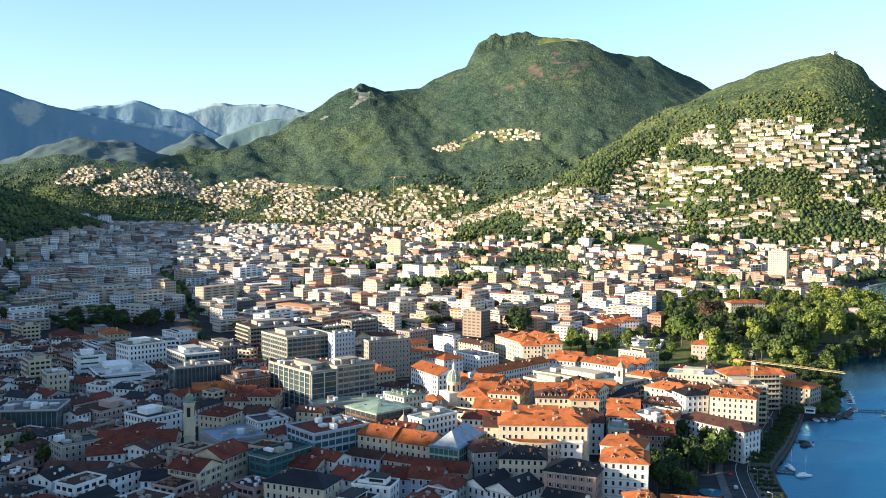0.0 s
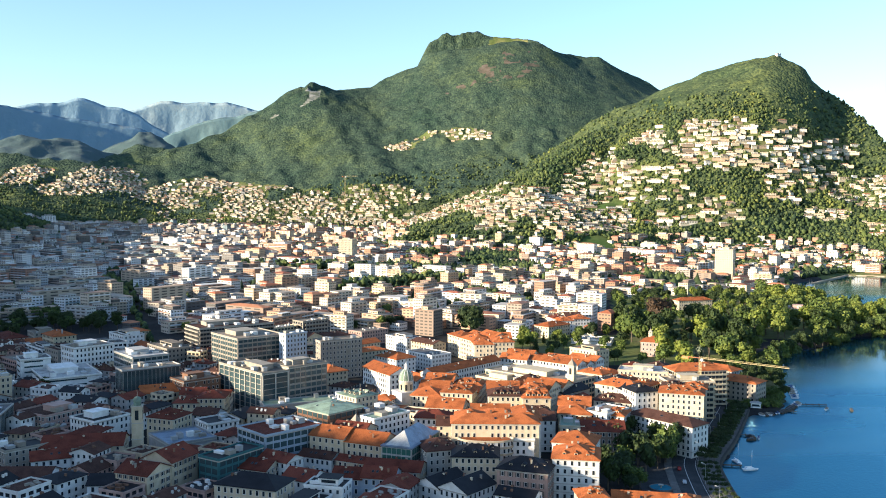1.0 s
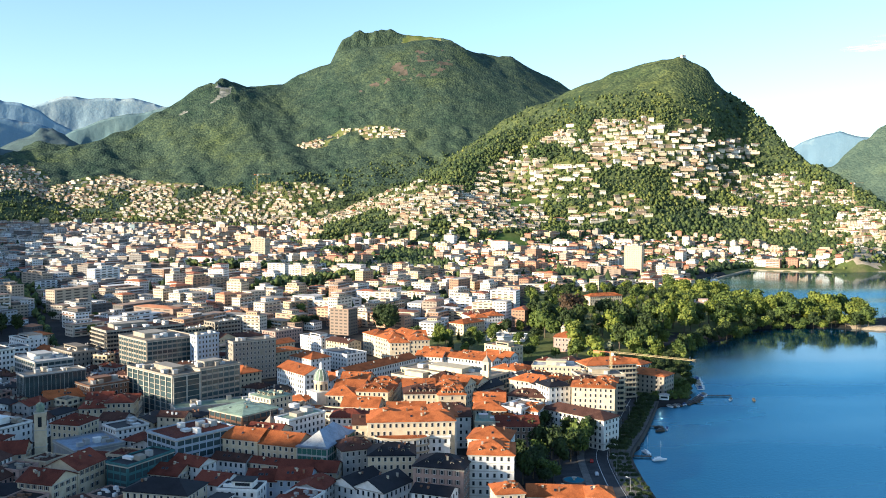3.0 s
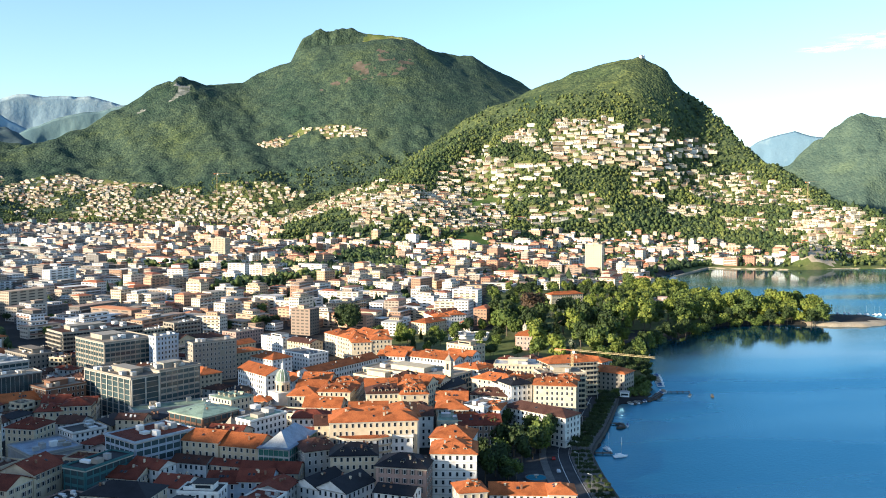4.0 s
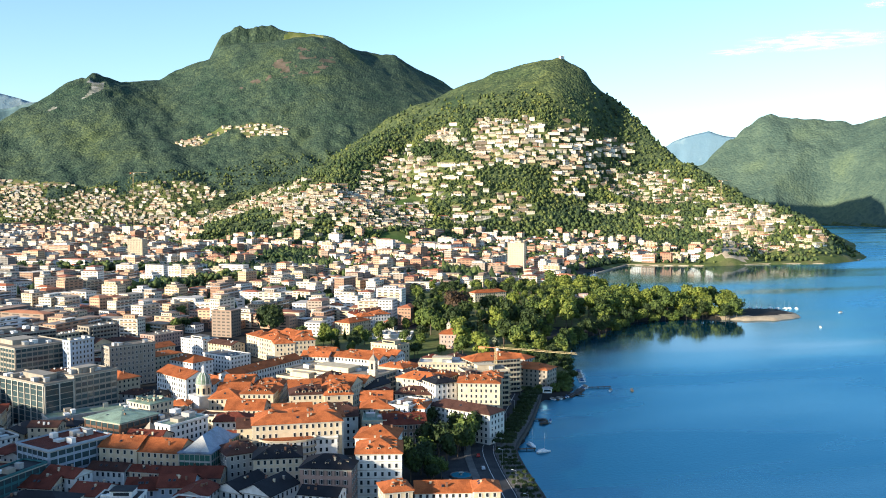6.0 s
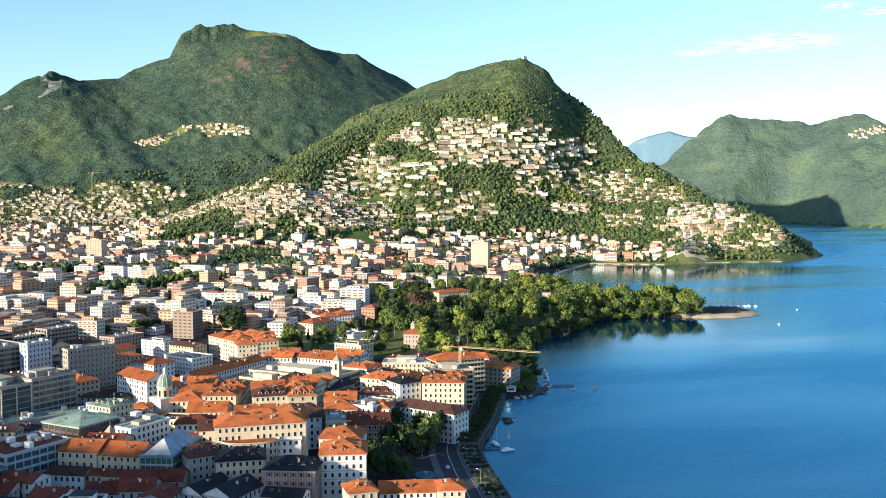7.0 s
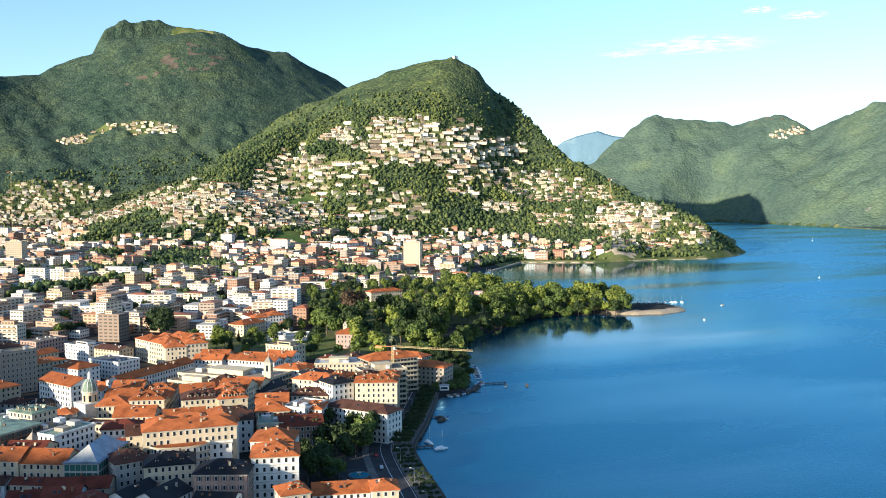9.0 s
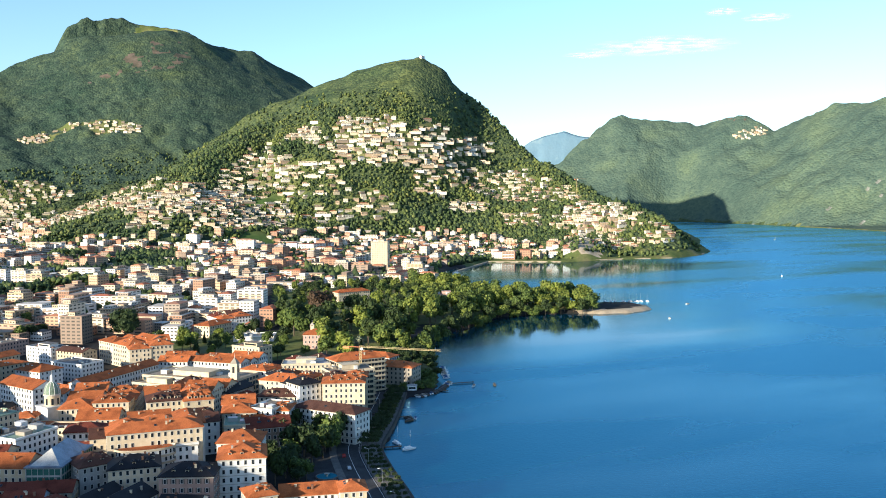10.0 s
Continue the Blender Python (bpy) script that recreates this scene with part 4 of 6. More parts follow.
house(90, 451, 12, 24, -13, 18.0, "flat", "copper", "cream", "win")
house(103, 532, 26, 13, 42, 17.0, "gable", "slate", "grey", "none", "chapel")
house(67, 688, 15, 16, 2, 20.5, "hip", "clay", "cream", "win")
house(82, 689, 16, 16, 2, 22.1, "hip", "clay", "cream", "win")
house(66, 705, 15, 16, 2, 19.8, "hip", "clay", "white", "win")
house(82, 705, 16, 16, 2, 22.5, "gable", "clay", "white", "win")
house(66, 721, 15, 16, 2, 20.1, "gable", "clay", "cream", "win")
house(81, 722, 16, 16, 2, 19.6, "gable", "brown", "white", "win")
house(54, 725, 21, 16, -66, 21.2, "hip", "clay", "cream", "win")
house(63, 705, 23, 16, -66, 21.1, "hip", "clay", "cream", "win")
house(69, 731, 21, 16, -66, 19.7, "gable", "clay", "yellow", "win")
house(78, 711, 23, 16, -66, 22.6, "gable", "clay", "cream", "win")
house(158, 842, 14, 16, 11, 17.9, "hip", "clay", "white", "win")
house(173, 845, 16, 16, 11, 19.1, "hip", "clay", "white", "win")
house(155, 858, 14, 16, 11, 18.1, "hip", "red", "white", "win")
house(169, 861, 16, 16, 11, 19.2, "gable", "brown", "cream", "win")
house(-85.7, 547, 49, 18, -50, 29.0, "flat", "tan", "tan", "fins", "office_block")
house(-58.1, 549.9, 18, 27.6, -50, 30.5, "flat", "tan", "tan", "band", "office_block")
house(-73.9, 568.7, 30.6, 27.6, -50, 22.0, "flat", "tan", "tan", "win", "office_wing")
house(-105, 648, 40, 37, -53, 34.0, "flat", "tan", "tan", "band", "office_block")
house(-72, 638, 8, 18, -48, 36.0, "flat", "white", "blue", "win", "office_block")
house(-41, 642, 13, 32, -62, 31.0, "flat", "tan", "tan", "win", "office_block")
house(-131, 722, 28, 62, -56, 31.0, "flat", "brown", "tan", "bal", "office_block")
house(-54, 422, 23, 31, -49, 24.0, "flat", "red", "blue", "band", "office_block")
house(-34, 472, 25, 24, -45, 21.5, "hip", "copper", "brick", "band", "theatre")
house(-21, 497, 17, 15, -49, 23.0, "hip", "copper", "cream", "win", "theatre")
house(-13, 478, 9, 21, -49, 18.0, "flat", "tan", "tan", "win", "theatre")
house(-46, 528, 14, 64, -70, 13.0, "flat", "copper", "grey", "none", "covered_hall")
house(-5, 452, 10, 24, -47, 22.0, "flat", "copper", "white", "win")
house(-28, 420, 18, 16, -27, 21.1, "gable", "clay", "cream", "shut")
house(-11, 412, 19, 16, -27, 20.0, "gable", "clay", "cream", "shut")
house(-34, 408, 17, 9, -27, 14.2, "gable", "brown", "white", "win")
house(-17, 400.5, 17, 8, -27, 14.0, "gable", "red", "cream", "win")
house(-20, 436, 17, 16, -23, 19.0, "gable", "red", "cream", "win")
house(-71, 392, 12, 26, -36, 20.5, "flat", "slate", "teal", "band")
house(-56, 359, 27, 16, -21, 17.5, "hip", "slate", "cream", "win")
house(-212, 588, 50, 34, -59, 19.5, "flat", "white", "white", "slit", "modern_block")
house(-236, 600, 16, 18, -59, 26.0, "flat", "grey", "white", "slit", "modern_block")
house(-210, 626, 20, 28, -46, 30.0, "flat", "tan", "white", "win", "modern_block")
house(-233, 539, 17, 12, -56, 26.0, "flat", "grey", "cream", "win", "modern_block")
house(-213, 466, 30, 24, 8, 22.0, "flat", "grey", "glass", "glass", "glass_block")
house(-182, 485, 23, 24, -33, 18.0, "flat", "brown", "pink", "win")
house(-171, 418, 13, 19, -46, 17.0, "flat", "slate", "tan", "win")
house(-145, 427, 36, 17, 7, 16.0, "gable", "red", "cream", "win", "church")
house(-103, 372, 15, 16, 65, 19.2, "gable", "red", "cream", "shut")
house(-96, 386, 17, 16, 65, 20.8, "gable", "red", "cream", "shut")
house(-150, 554, 13, 35, -56, 28.0, "flat", "tan", "glass", "glass", "office_block")
house(-168, 604, 33, 24, -53, 28.0, "flat", "white", "grey", "band", "office_block")
house(-121, 550, 18, 24, -50, 22.0, "flat", "tan", "brick", "win")
house(-141, 543, 21, 16, 22, 16.0, "gable", "clay", "cream", "win")
house(-118, 520, 14, 16, -0, 14.9, "hip", "red", "yellow", "win")
house(-104, 520, 15, 16, -0, 17.5, "hip", "red", "yellow", "win")
house(-118, 534, 14, 12, -0, 16.5, "gable", "red", "yellow", "win")
house(-104, 534, 15, 12, -0, 15.2, "gable", "red", "white", "win")
house(-92, 468, 15, 17, -53, 16.0, "flat", "slate", "white", "win")
house(-105, 448, 26, 24, -55, 13.0, "flat", "steel", "grey", "none")
house(-152, 470, 20, 21, -37, 18.0, "flat", "slate", "white", "win")
house(-112, 372, 24, 13, 4, 15.0, "gable", "slate", "white", "win")
house(-156, 383, 26, 16, -1, 14.0, "gable", "brown", "white", "win")
house(-154, 408, 16, 12, 22, 15.0, "gable", "red", "white", "win")
house(-117, 471, 16, 16, -23, 18.0, "hip", "red", "yellow", "shut")
house(19, 370, 14, 19, -42, 13.7, "gable", "slate", "white", "win")
house(29, 361, 15, 19, -42, 14.6, "gable", "slate", "white", "win")
house(-0, 390, 25, 13, -15, 14.0, "gable", "red", "yellow", "win")
house(-60, 391, 18, 14, -25, 15.0, "gable", "red", "cream", "win")
house(-50, 395, 16, 11, -35, 17.0, "gable", "red", "white", "win")
house(-19, 380, 13, 13, -13, 13.8, "gable", "red", "blue", "win")
house(-6, 377, 14, 13, -13, 14.7, "gable", "red", "blue", "win")
house(-38, 378, 14, 14, -28, 14.0, "gable", "red", "white", "win")
house(514, 1388, 27, 22, -30, 55, "flat", "tan", "cream", "win", "tower_block")
house(-90, 1712, 27, 24, -20, 55, "flat", "grey", "cream", "win", "tower_block")
house(209, 718, 19, 17, -24, 17, "hip", "clay", "pink", "win", "villa")
house(172, 778, 34, 22, -20, 9.5, "flat", "white", "white", "none", "exhibition_hall")
house(334, 1000, 42, 13, 12, 19, "hip", "clay", "yellow", "win", "school")
house(436, 960, 26, 18, -24, 15, "flat", "tan", "pink", "band", "casino")
house(382, 1292, 62, 40, -24, 13, "flat", "white", "white", "band", "sports_hall")


def market_hall(x, y, w, d, turn, eave):
    """Glass-fronted hall under a pale hipped sheet roof set back on a flat rim."""
    base = ground_z(x, y)
    h = eave - base
    TAKEN.append((x, y, w, d, turn))
    top = thing("market_hall", "green glass hall with a pale steep metal roof", "building", pose(x, y, base, 0, 0, turn))
    green = glassy("green_curtain_glass", (0.035, 0.10, 0.085), 0.1)
    s = Shape()
    walls(s, w, d, h)
    part("wall", s, [WALL["grey"]], top)
    for m, length in sides(w, d):
        for i in range(5):
            s = Shape()
            s.box(-length / 2 + .3, -.06, h - 3.3 * i - 2.9, length / 2 - .3, .02, h - 3.3 * i - .4, 0, m)
            part("glazing_band", s, [green], top)
        n = int(length / 2.2)
        for k in range(n + 1):
            s = Shape()
            s.box(-.09, -.16, 0, .09, .02, h - .3)
            part("mullion", s, [METAL], top, m=m @ pose((k / n - .5) * (length - .6), 0, 0))
    s = Shape()
    s.box(-w / 2 - .5, -d / 2 - .5, h, w / 2 + .5, d / 2 + .5, h + .5)
    part("roof_rim", s, [ROOF["steel"]], top)
    a, b, r = w / 2 - 1.2, d / 2 - 1.5, 6.0
    e = [(-a, -b, h + .5), (a, -b, h + .5), (a, b, h + .5), (-a, b, h + .5)]
    p, q = (0, -b + 7, h + r), (0, b - 7, h + r)
    for name, corners, mat in (("roof_slope", [e[0], e[1], p], ROOF["white"]), ("roof_slope", [e[1], e[2], q, p], ROOF["steel"]),
                               ("roof_slope", [e[2], e[3], q], ROOF["white"]), ("roof_slope", [e[3], e[0], p, q], ROOF["white"])):
        s = Shape()
        s.face(corners)
        low = [(u, v, t - .2) for u, v, t in corners]
        s.face(low[::-1])
        part(name, s, [mat], top)


def curved_wing(x, y, turn, r, depth, eave):
    """A bowed wing of white storeys ringed by balconies, under a flat tiled roof."""
    base = ground_z(x, y)
    h = eave - base
    TAKEN.append((x, y, 2 * r, 2 * depth, turn))
    top = thing("curved_wing", "white bowed apartment wing ringed by balconies", "building", pose(x, y, base, 0, 0, turn))
    oval = Matrix.Diagonal((1, depth / r, 1, 1))
    s = Shape()
    s.tube(0, 0, -5, h, r, r, 36)
    part("wall", s, [WALL["white"]], top, m=oval)
    n = round(h / 3.3)
    for i in range(1, n + 1):
        s = Shape()
        z = i * h / n
        s.tube(0, 0, z - .25, z, r + .7, r + .7, 36), s.tube(0, 0, z, z + .7, r + .72, r + .72, 36, cap=False), s.tube(0, 0, z, z + .7, r + .6, r + .6, 36, cap=False)
        part("balcony", s, [WALL["cream"]], top, m=oval)
    s = Shape()
    s.tube(0, 0, h + .01, h + .3, r - .4, r - .6, 36)
    part("roof", s, [ROOF["clay"]], top, m=oval)
    for i in range(n):
        for k in range(11):
            a = radians(195 + 15 * k)
            px, py = r * math.cos(a), depth * math.sin(a)
            facing = math.degrees(math.atan2(py / depth**2, px / r**2)) + 90
            part("window", WINDOW, None, top, m=pose(px, py, i * h / n + .9, 0, 0, facing))


curved_wing(41, 405, -6, 12, 5.5, 21.5)
market_hall(7.2, 410.7, 14.5, 33, -24, 20.5)


# ---------------------------------------------------------------- the rest of the town
TAKEN.append((70, 830, 30, 34, 0))
TAKEN.append((60, 800, 18, 30, 0))
TAKEN.append((322, 955, 70, 90, 12))
TAKEN.append((418, 925, 30, 50, -24))
TAKEN.append((-297, 1030, 660, 7, 110))
TAKEN.append((170, 762, 36, 18, -20))


def free(x, y, w, d, share=0.42):
    """Whether a plan of w x d at (x, y) keeps clear of the houses placed one by one."""
    for hx, hy, hw, hd, turn in TAKEN:
        reach = max(hw, hd) / 2 + 40
        if abs(hx - x) < reach and abs(hy - y) < reach:
            c, q = math.cos(radians(turn)), math.sin(radians(turn))
            u, v = (x - hx) * c + (y - hy) * q, -(x - hx) * q + (y - hy) * c
            r = share * max(w, d)
            if abs(u) < hw / 2 + r and abs(v) < hd / 2 + r:
                return False
    return True


town_rng = random.Random(11)


def cells(x0, x1, y0, y1, sx, sy, turn, street_every, street):
    """Plots on a turned street grid."""
    c, q = math.cos(radians(turn)), math.sin(radians(turn))
    span = int(3800 / min(sx, sy))
    for i in range(-span, span):
        for j in range(-span, span):
            u = i * sx + (i // street_every) * street
            v = j * sy + (j // street_every) * street
            x, y = u * c - v * q, u * q + v * c + 900
            if x0 < x < x1 and y0 < y < y1:
                yield x, y


# groups of tall trees between the blocks: place and radius
POCKETS = [(-43, 1190, 36), (-16, 1205, 32), (36, 1255, 32), (66, 1275, 34), (-45, 1450, 32), (-131, 1470, 36), (-208, 1470, 36), (58, 1810, 36), (29, 2150, 42), (143, 1590, 30), (108, 1130, 22)]


def buildable(x, y, margin):
    if any(math.hypot(x - a, y - b) < r + 6 for a, b, r in POCKETS):
        return False
    xa, ya = np.array([x]), np.array([y])
    if float(sample(SHORE_D, xa, ya)[0]) < margin or float(sample(OVER, xa, ya)[0]) > 25:
        return False
    return float(shore_distance(xa, ya, PARK)[0]) > 8


def simple_house(x, y, w, d, turn, h, roof, roofmat, wallmat, name="town_house"):
    """A house of the further town: walls, roof and rows of windows."""
    rng = random.Random(int(x * 13 + y * 7))
    base = ground_z(x, y)
    top = thing("apartment_house" if roof == "flat" and name == "town_house" else name, f"{WALLWORDS[wallmat]} house with a {LABELS[roof]} {WORDS[roofmat]} roof", "building", pose(x, y, base, 0, 0, turn), "houses of the town")
    TAKEN.append((x, y, w, d, turn))
    s = Shape()
    rise = min(w, d) / 2 * rng.uniform(.32, .44) if roof != "flat" else 0
    if d > w:
        w, d = d, w
        top.matrix_basis = pose(x, y, base, 0, 0, turn + 90)
    walls(s, w, d, h, rise if roof == "gable" else 0)
    part("wall", s, [WALL[wallmat]], top)
    s = Shape()
    if roof == "hip":
        hip_roof(s, w, d, h, rise)
    elif roof == "gable":
        gable_roof(s, w, d, h, rise)
    else:
        s.box(-w / 2 - .1, -d / 2 - .1, h, w / 2 + .1, d / 2 + .1, h + .12)
        t = Shape()
        band(t, w, d, h - .1, h + .75, .2), band(t, w - .3, d - .3, h + .1, h + .752, .1)
        part("parapet", t, [WALL[wallmat]], top)
        a, b = w * rng.uniform(.2, .36), d * rng.uniform(.2, .32)
        cx, cy = rng.uniform(-.1, .1) * w, rng.uniform(-.1, .1) * d
        if w > 15.5 and rng.random() < .7:
            t = Shape()
            t.box(cx - a, cy - b, h + .12, cx + a, cy + b, h + 2.8), t.box(cx - a + 1, cy - b - .05, h + 1.0, cx + a - 1, cy + b + .05, h + 2.2, 1)
            part("penthouse", t, [WALL[wallmat], GLASS], top)
            s.box(cx - a - .5, cy - b - .5, h + 2.8, cx + a + .5, cy + b + .5, h + 3.0)
    for k in range(6 if roof == "flat" else 4):
        cx, cy = rng.uniform(-.38, .38) * w, rng.uniform(-.34, .34) * d
        a, b, up = (rng.uniform(.4, 1.4), rng.uniform(.3, .9), h + rng.uniform(.5, 1.5)) if roof == "flat" else (.45, .35, h + rise * (1 - abs(cy) * 2 / d) + rng.uniform(.7, 1.4))
        s.box(cx - a, cy - b, h, cx + a, cy + b, up, 1)
    part("roof", s, [ROOF[roofmat], WALL[rng.choice(["grey", "tan", "white", "brick"])]], top)
    s = Shape()
    n = max(2, round(h / 3.2))
    balconies = roof == "flat" and rng.random() < .5
    t = Shape()
    for m, length in sides(w, d):
        cols = max(2, int(length / 3.1))
        for i in range(n):
            z = i * h / n
            for k in range(cols):
                q = (k - (cols - 1) / 2) * (length - 1.2) / cols
                r = .5 if not balconies else 1.1
                s.box(q - r, -.07, z + .9 * (not balconies) + .2, q + r, 0.02, z + 2.6, 0, m)
            if balconies and i:
                t.box(-length * .42, -1.3, z + .1, length * .42, .02, z + 1.1, 0, m)
    part("glazing", s, [GLASS], top, kind="stuff")
    if balconies:
        part("balcony_front", t, [WALL[wallmat]], top, kind="stuff")
    return top


count = 0
# small old houses between the palaces
for x, y in cells(-330, 150, 300, 560, 17, 15, -24, 4, 5):
    if math.hypot(x, y) < 320 or y < 320 or abs(x) > y * .62:
        continue
    x, y = x + town_rng.uniform(-2.5, 2.5), y + town_rng.uniform(-2.5, 2.5)
    w, d = town_rng.uniform(12, 17), town_rng.uniform(10, 14)
    if x > 60 and y < 500 or not buildable(x, y, 30) or not free(x, y, w, d):
        continue
    simple_house(x, y, w, d, -24 + town_rng.choice([0, 90]) + town_rng.uniform(-9, 9), town_rng.uniform(9, 14), town_rng.choice(["gable", "gable", "hip", "flat"]),
                 town_rng.choice(["red", "brown", "brown", "slate", "slate"] if x < -20 else ["red", "brown", "clay", "slate"]), town_rng.choice(["white", "white", "cream", "grey", "pink"]))
    count += 1
# blocks of the newer town
for x, y in cells(-900, 700, 480, 1250, 36, 27, -50, 3, 11):
    D = math.hypot(x, y)
    if D > 830 or abs(x) > y * .62:
        continue
    x, y = x + town_rng.uniform(-3, 3), y + town_rng.uniform(-3, 3)
    w, d = town_rng.uniform(20, 35), town_rng.uniform(13, 19)
    if not buildable(x, y, 28) or not free(x, y, w, d) or town_rng.random() < .10:
        continue
    old = town_rng.random() < (.76 if x > -60 and y < 700 else .5)
    simple_house(x, y, w, d, -50 + town_rng.choice([0, 90]) + town_rng.uniform(-5, 5), town_rng.uniform(9, 14) if old else town_rng.uniform(11, 20),
                 town_rng.choice(["hip", "gable"]) if old else "flat", town_rng.choice(["clay", "clay", "red", "brown"]) if old else town_rng.choice(["grey", "tan", "tan", "brown", "white", "tan"]),
                 town_rng.choice(["white", "cream", "white", "yellow", "pink", "cream", "tan", "yellow"]))
    count += 1

# low houses and back buildings that fill the yards between them
infill = random.Random(77)
count = 0
for x, y in cells(-330, 190, 322, 700, 9.5, 8.5, -30, 9, 3):
    if math.hypot(x, y) < 325 or abs(x) > y * .58 or count > 140 or infill.random() < .1:
        continue
    x, y = x + infill.uniform(-2, 2), y + infill.uniform(-2, 2)
    w, d = infill.uniform(8, 13), infill.uniform(7, 10)
    if x > 60 and y < 480 or x > 118 and y < 520 or not buildable(x, y, 34) or not free(x, y, w, d, .36):
        continue
    simple_house(x, y, w, d, -24 + infill.choice([0, 90]) + infill.uniform(-12, 12), infill.uniform(8, 15), infill.choice(["gable", "gable", "hip", "flat"]),
                 infill.choice(["red", "brown", "brown", "slate", "slate", "brown"] if x < 20 else ["clay", "clay", "red", "brown"]), infill.choice(["white", "cream", "yellow", "grey", "pink", "white"]), "yard_house")
    count += 1


# far houses, too small and too many to count
def far_houses(name, label, rows, wall_stops, roof_stops):
    """One mesh of many small houses: rows of x, y, z, width, depth, height, turn, roof rise."""
    r = np.array(rows)
    x, y, z, w, d, h, turn, rise = r.T
    c, q = np.cos(turn), np.sin(turn)
    one = np.array([(-1, -1, 0), (1, -1, 0), (1, 1, 0), (-1, 1, 0), (-1, -1, 1), (1, -1, 1), (1, 1, 1), (-1, 1, 1)])
    u, v = one[None, :, 0] * w[:, None] / 2, one[None, :, 1] * d[:, None] / 2
    P = np.stack([x[:, None] + u * c[:, None] - v * q[:, None], y[:, None] + u * q[:, None] + v * c[:, None],
                  z[:, None] - 7 + one[None, :, 2] * (h[:, None] + 7)], -1)
    F = np.array([(0, 1, 5, 4), (1, 2, 6, 5), (2, 3, 7, 6), (3, 0, 4, 7), (4, 5, 6, 7)])
    faces = (np.arange(len(r))[:, None, None] * 8 + F[None]).reshape(-1, 4)
    wm = Mat(name + "_walls", .9)
    isl = wm.n.new("ShaderNodeNewGeometry").outputs["Random Per Island"]
    wm.colour(wm.ramp(isl, wall_stops, True))
    base = thing(name, label, "houses", kind="stuff")
    part("walls", big_mesh("walls", P.reshape(-1, 3), faces, [wm.m], flat=True), None, base, kind="stuff")
    u, v = one[None, :, 0] * (w[:, None] / 2 + .5), one[None, :, 1] * (d[:, None] / 2 + .5)
    shrink = np.where(rise > .5, .18, 1.0)[:, None]
    uu, vv = np.where(one[None, :, 2] > 0, u * np.where(rise > .5, .45, .98)[:, None], u), np.where(one[None, :, 2] > 0, v * shrink, v)
    P = np.stack([x[:, None] + uu * c[:, None] - vv * q[:, None], y[:, None] + uu * q[:, None] + vv * c[:, None],
                  z[:, None] + h[:, None] + .02 + one[None, :, 2] * np.maximum(.35, rise)[:, None]], -1)
    covers = []
    for word, stops in (("_flat_roofs", roof_stops), ("_tiled_roofs", TILES)):
        rm = Mat(name + word, .85)
        isl = rm.n.new("ShaderNodeNewGeometry").outputs["Random Per Island"]
        worn = rm.ramp(rm.noise(.25, 4), [(.3, (.7, .68, .66)), (.65, (1, 1, 1))])
        covers.append(rm.colour(rm.mix(rm.ramp(isl, stops, True), worn, 1.0, "MULTIPLY")).m)
    part("roofs", big_mesh("roofs", P.reshape(-1, 3), faces, covers, np.repeat(rise > .5, 5), flat=True), None, base, kind="stuff")
    # rows of dark openings on every wall
    fl = np.clip(np.round(h / 3.1), 1, 8).astype(int)
    V, Q = [], []
    for i in range(8):
        use = fl > i
        for (ux, uy, ox, oy) in ((1, 0, 0, -1), (0, 1, 1, 0), (1, 0, 0, 1), (0, 1, -1, 0)):
            W, O = np.where(ux, w, d)[use], np.where(ox != 0, w, d)[use]
            for k in range(4):
                a0, a1 = (-.44 + .235 * k) * W, (-.44 + .235 * k + .15) * W
                z0 = z[use] + (i + .32) * (h / fl)[use]
                z1 = z0 + 1.25
                corners = []
                for a, zz in ((a0, z0), (a1, z0), (a1, z1), (a0, z1)):
                    uu, vv = ux * a + ox * (O / 2 + .06), uy * a + oy * (O / 2 + .06)
                    corners.append(np.stack([x[use] + uu * c[use] - vv * q[use], y[use] + uu * q[use] + vv * c[use], zz], -1))
                V.append(np.stack(corners, 1).reshape(-1, 3))
    ledges = Shape()
    for x0, y0, z0, w0, d0, h0, t0, r0 in rows:
        if r0 < .5 and h0 > 8.5 and lattice(int(x0), int(y0), 5) < .65:
            m = Matrix.Translation((x0, y0, z0)) @ Matrix.Rotation(t0, 4, "Z")
            n = round(h0 / 3.1)
            for i in range(1, n):
                ledges.box(-w0 * .44, -d0 / 2 - 1.1, i * h0 / n - .1, w0 * .44, d0 / 2 + 1.1, i * h0 / n + .75, 0, m)
    if ledges.f:
        part("balcony_front", ledges, [wm.m], base, kind="stuff")
    V = np.concatenate(V)
    part("windows", big_mesh("windows", V, np.arange(len(V)).reshape(-1, 4), [FARGLASS]), None, base, kind="stuff")


WARM = [(0, (.62, .54, .40)), (.20, (.50, .42, .28)), (.34, (.34, .25, .16)), (.44, (.64, .59, .48)), (.62, (.46, .34, .22)), (.70, (.60, .51, .36)), (.86, (.22, .17, .12)), (.92, (.70, .66, .57))]
PALE = [(0, (.62, .55, .44)), (.16, (.50, .37, .23)), (.26, (.34, .19, .12)), (.34, (.70, .67, .61)), (.50, (.50, .31, .20)), (.60, (.25, .185, .14)), (.66, (.60, .48, .33)), (.80, (.33, .27, .22)), (.87, (.72, .68, .61)), (.96, (.42, .22, .13))]
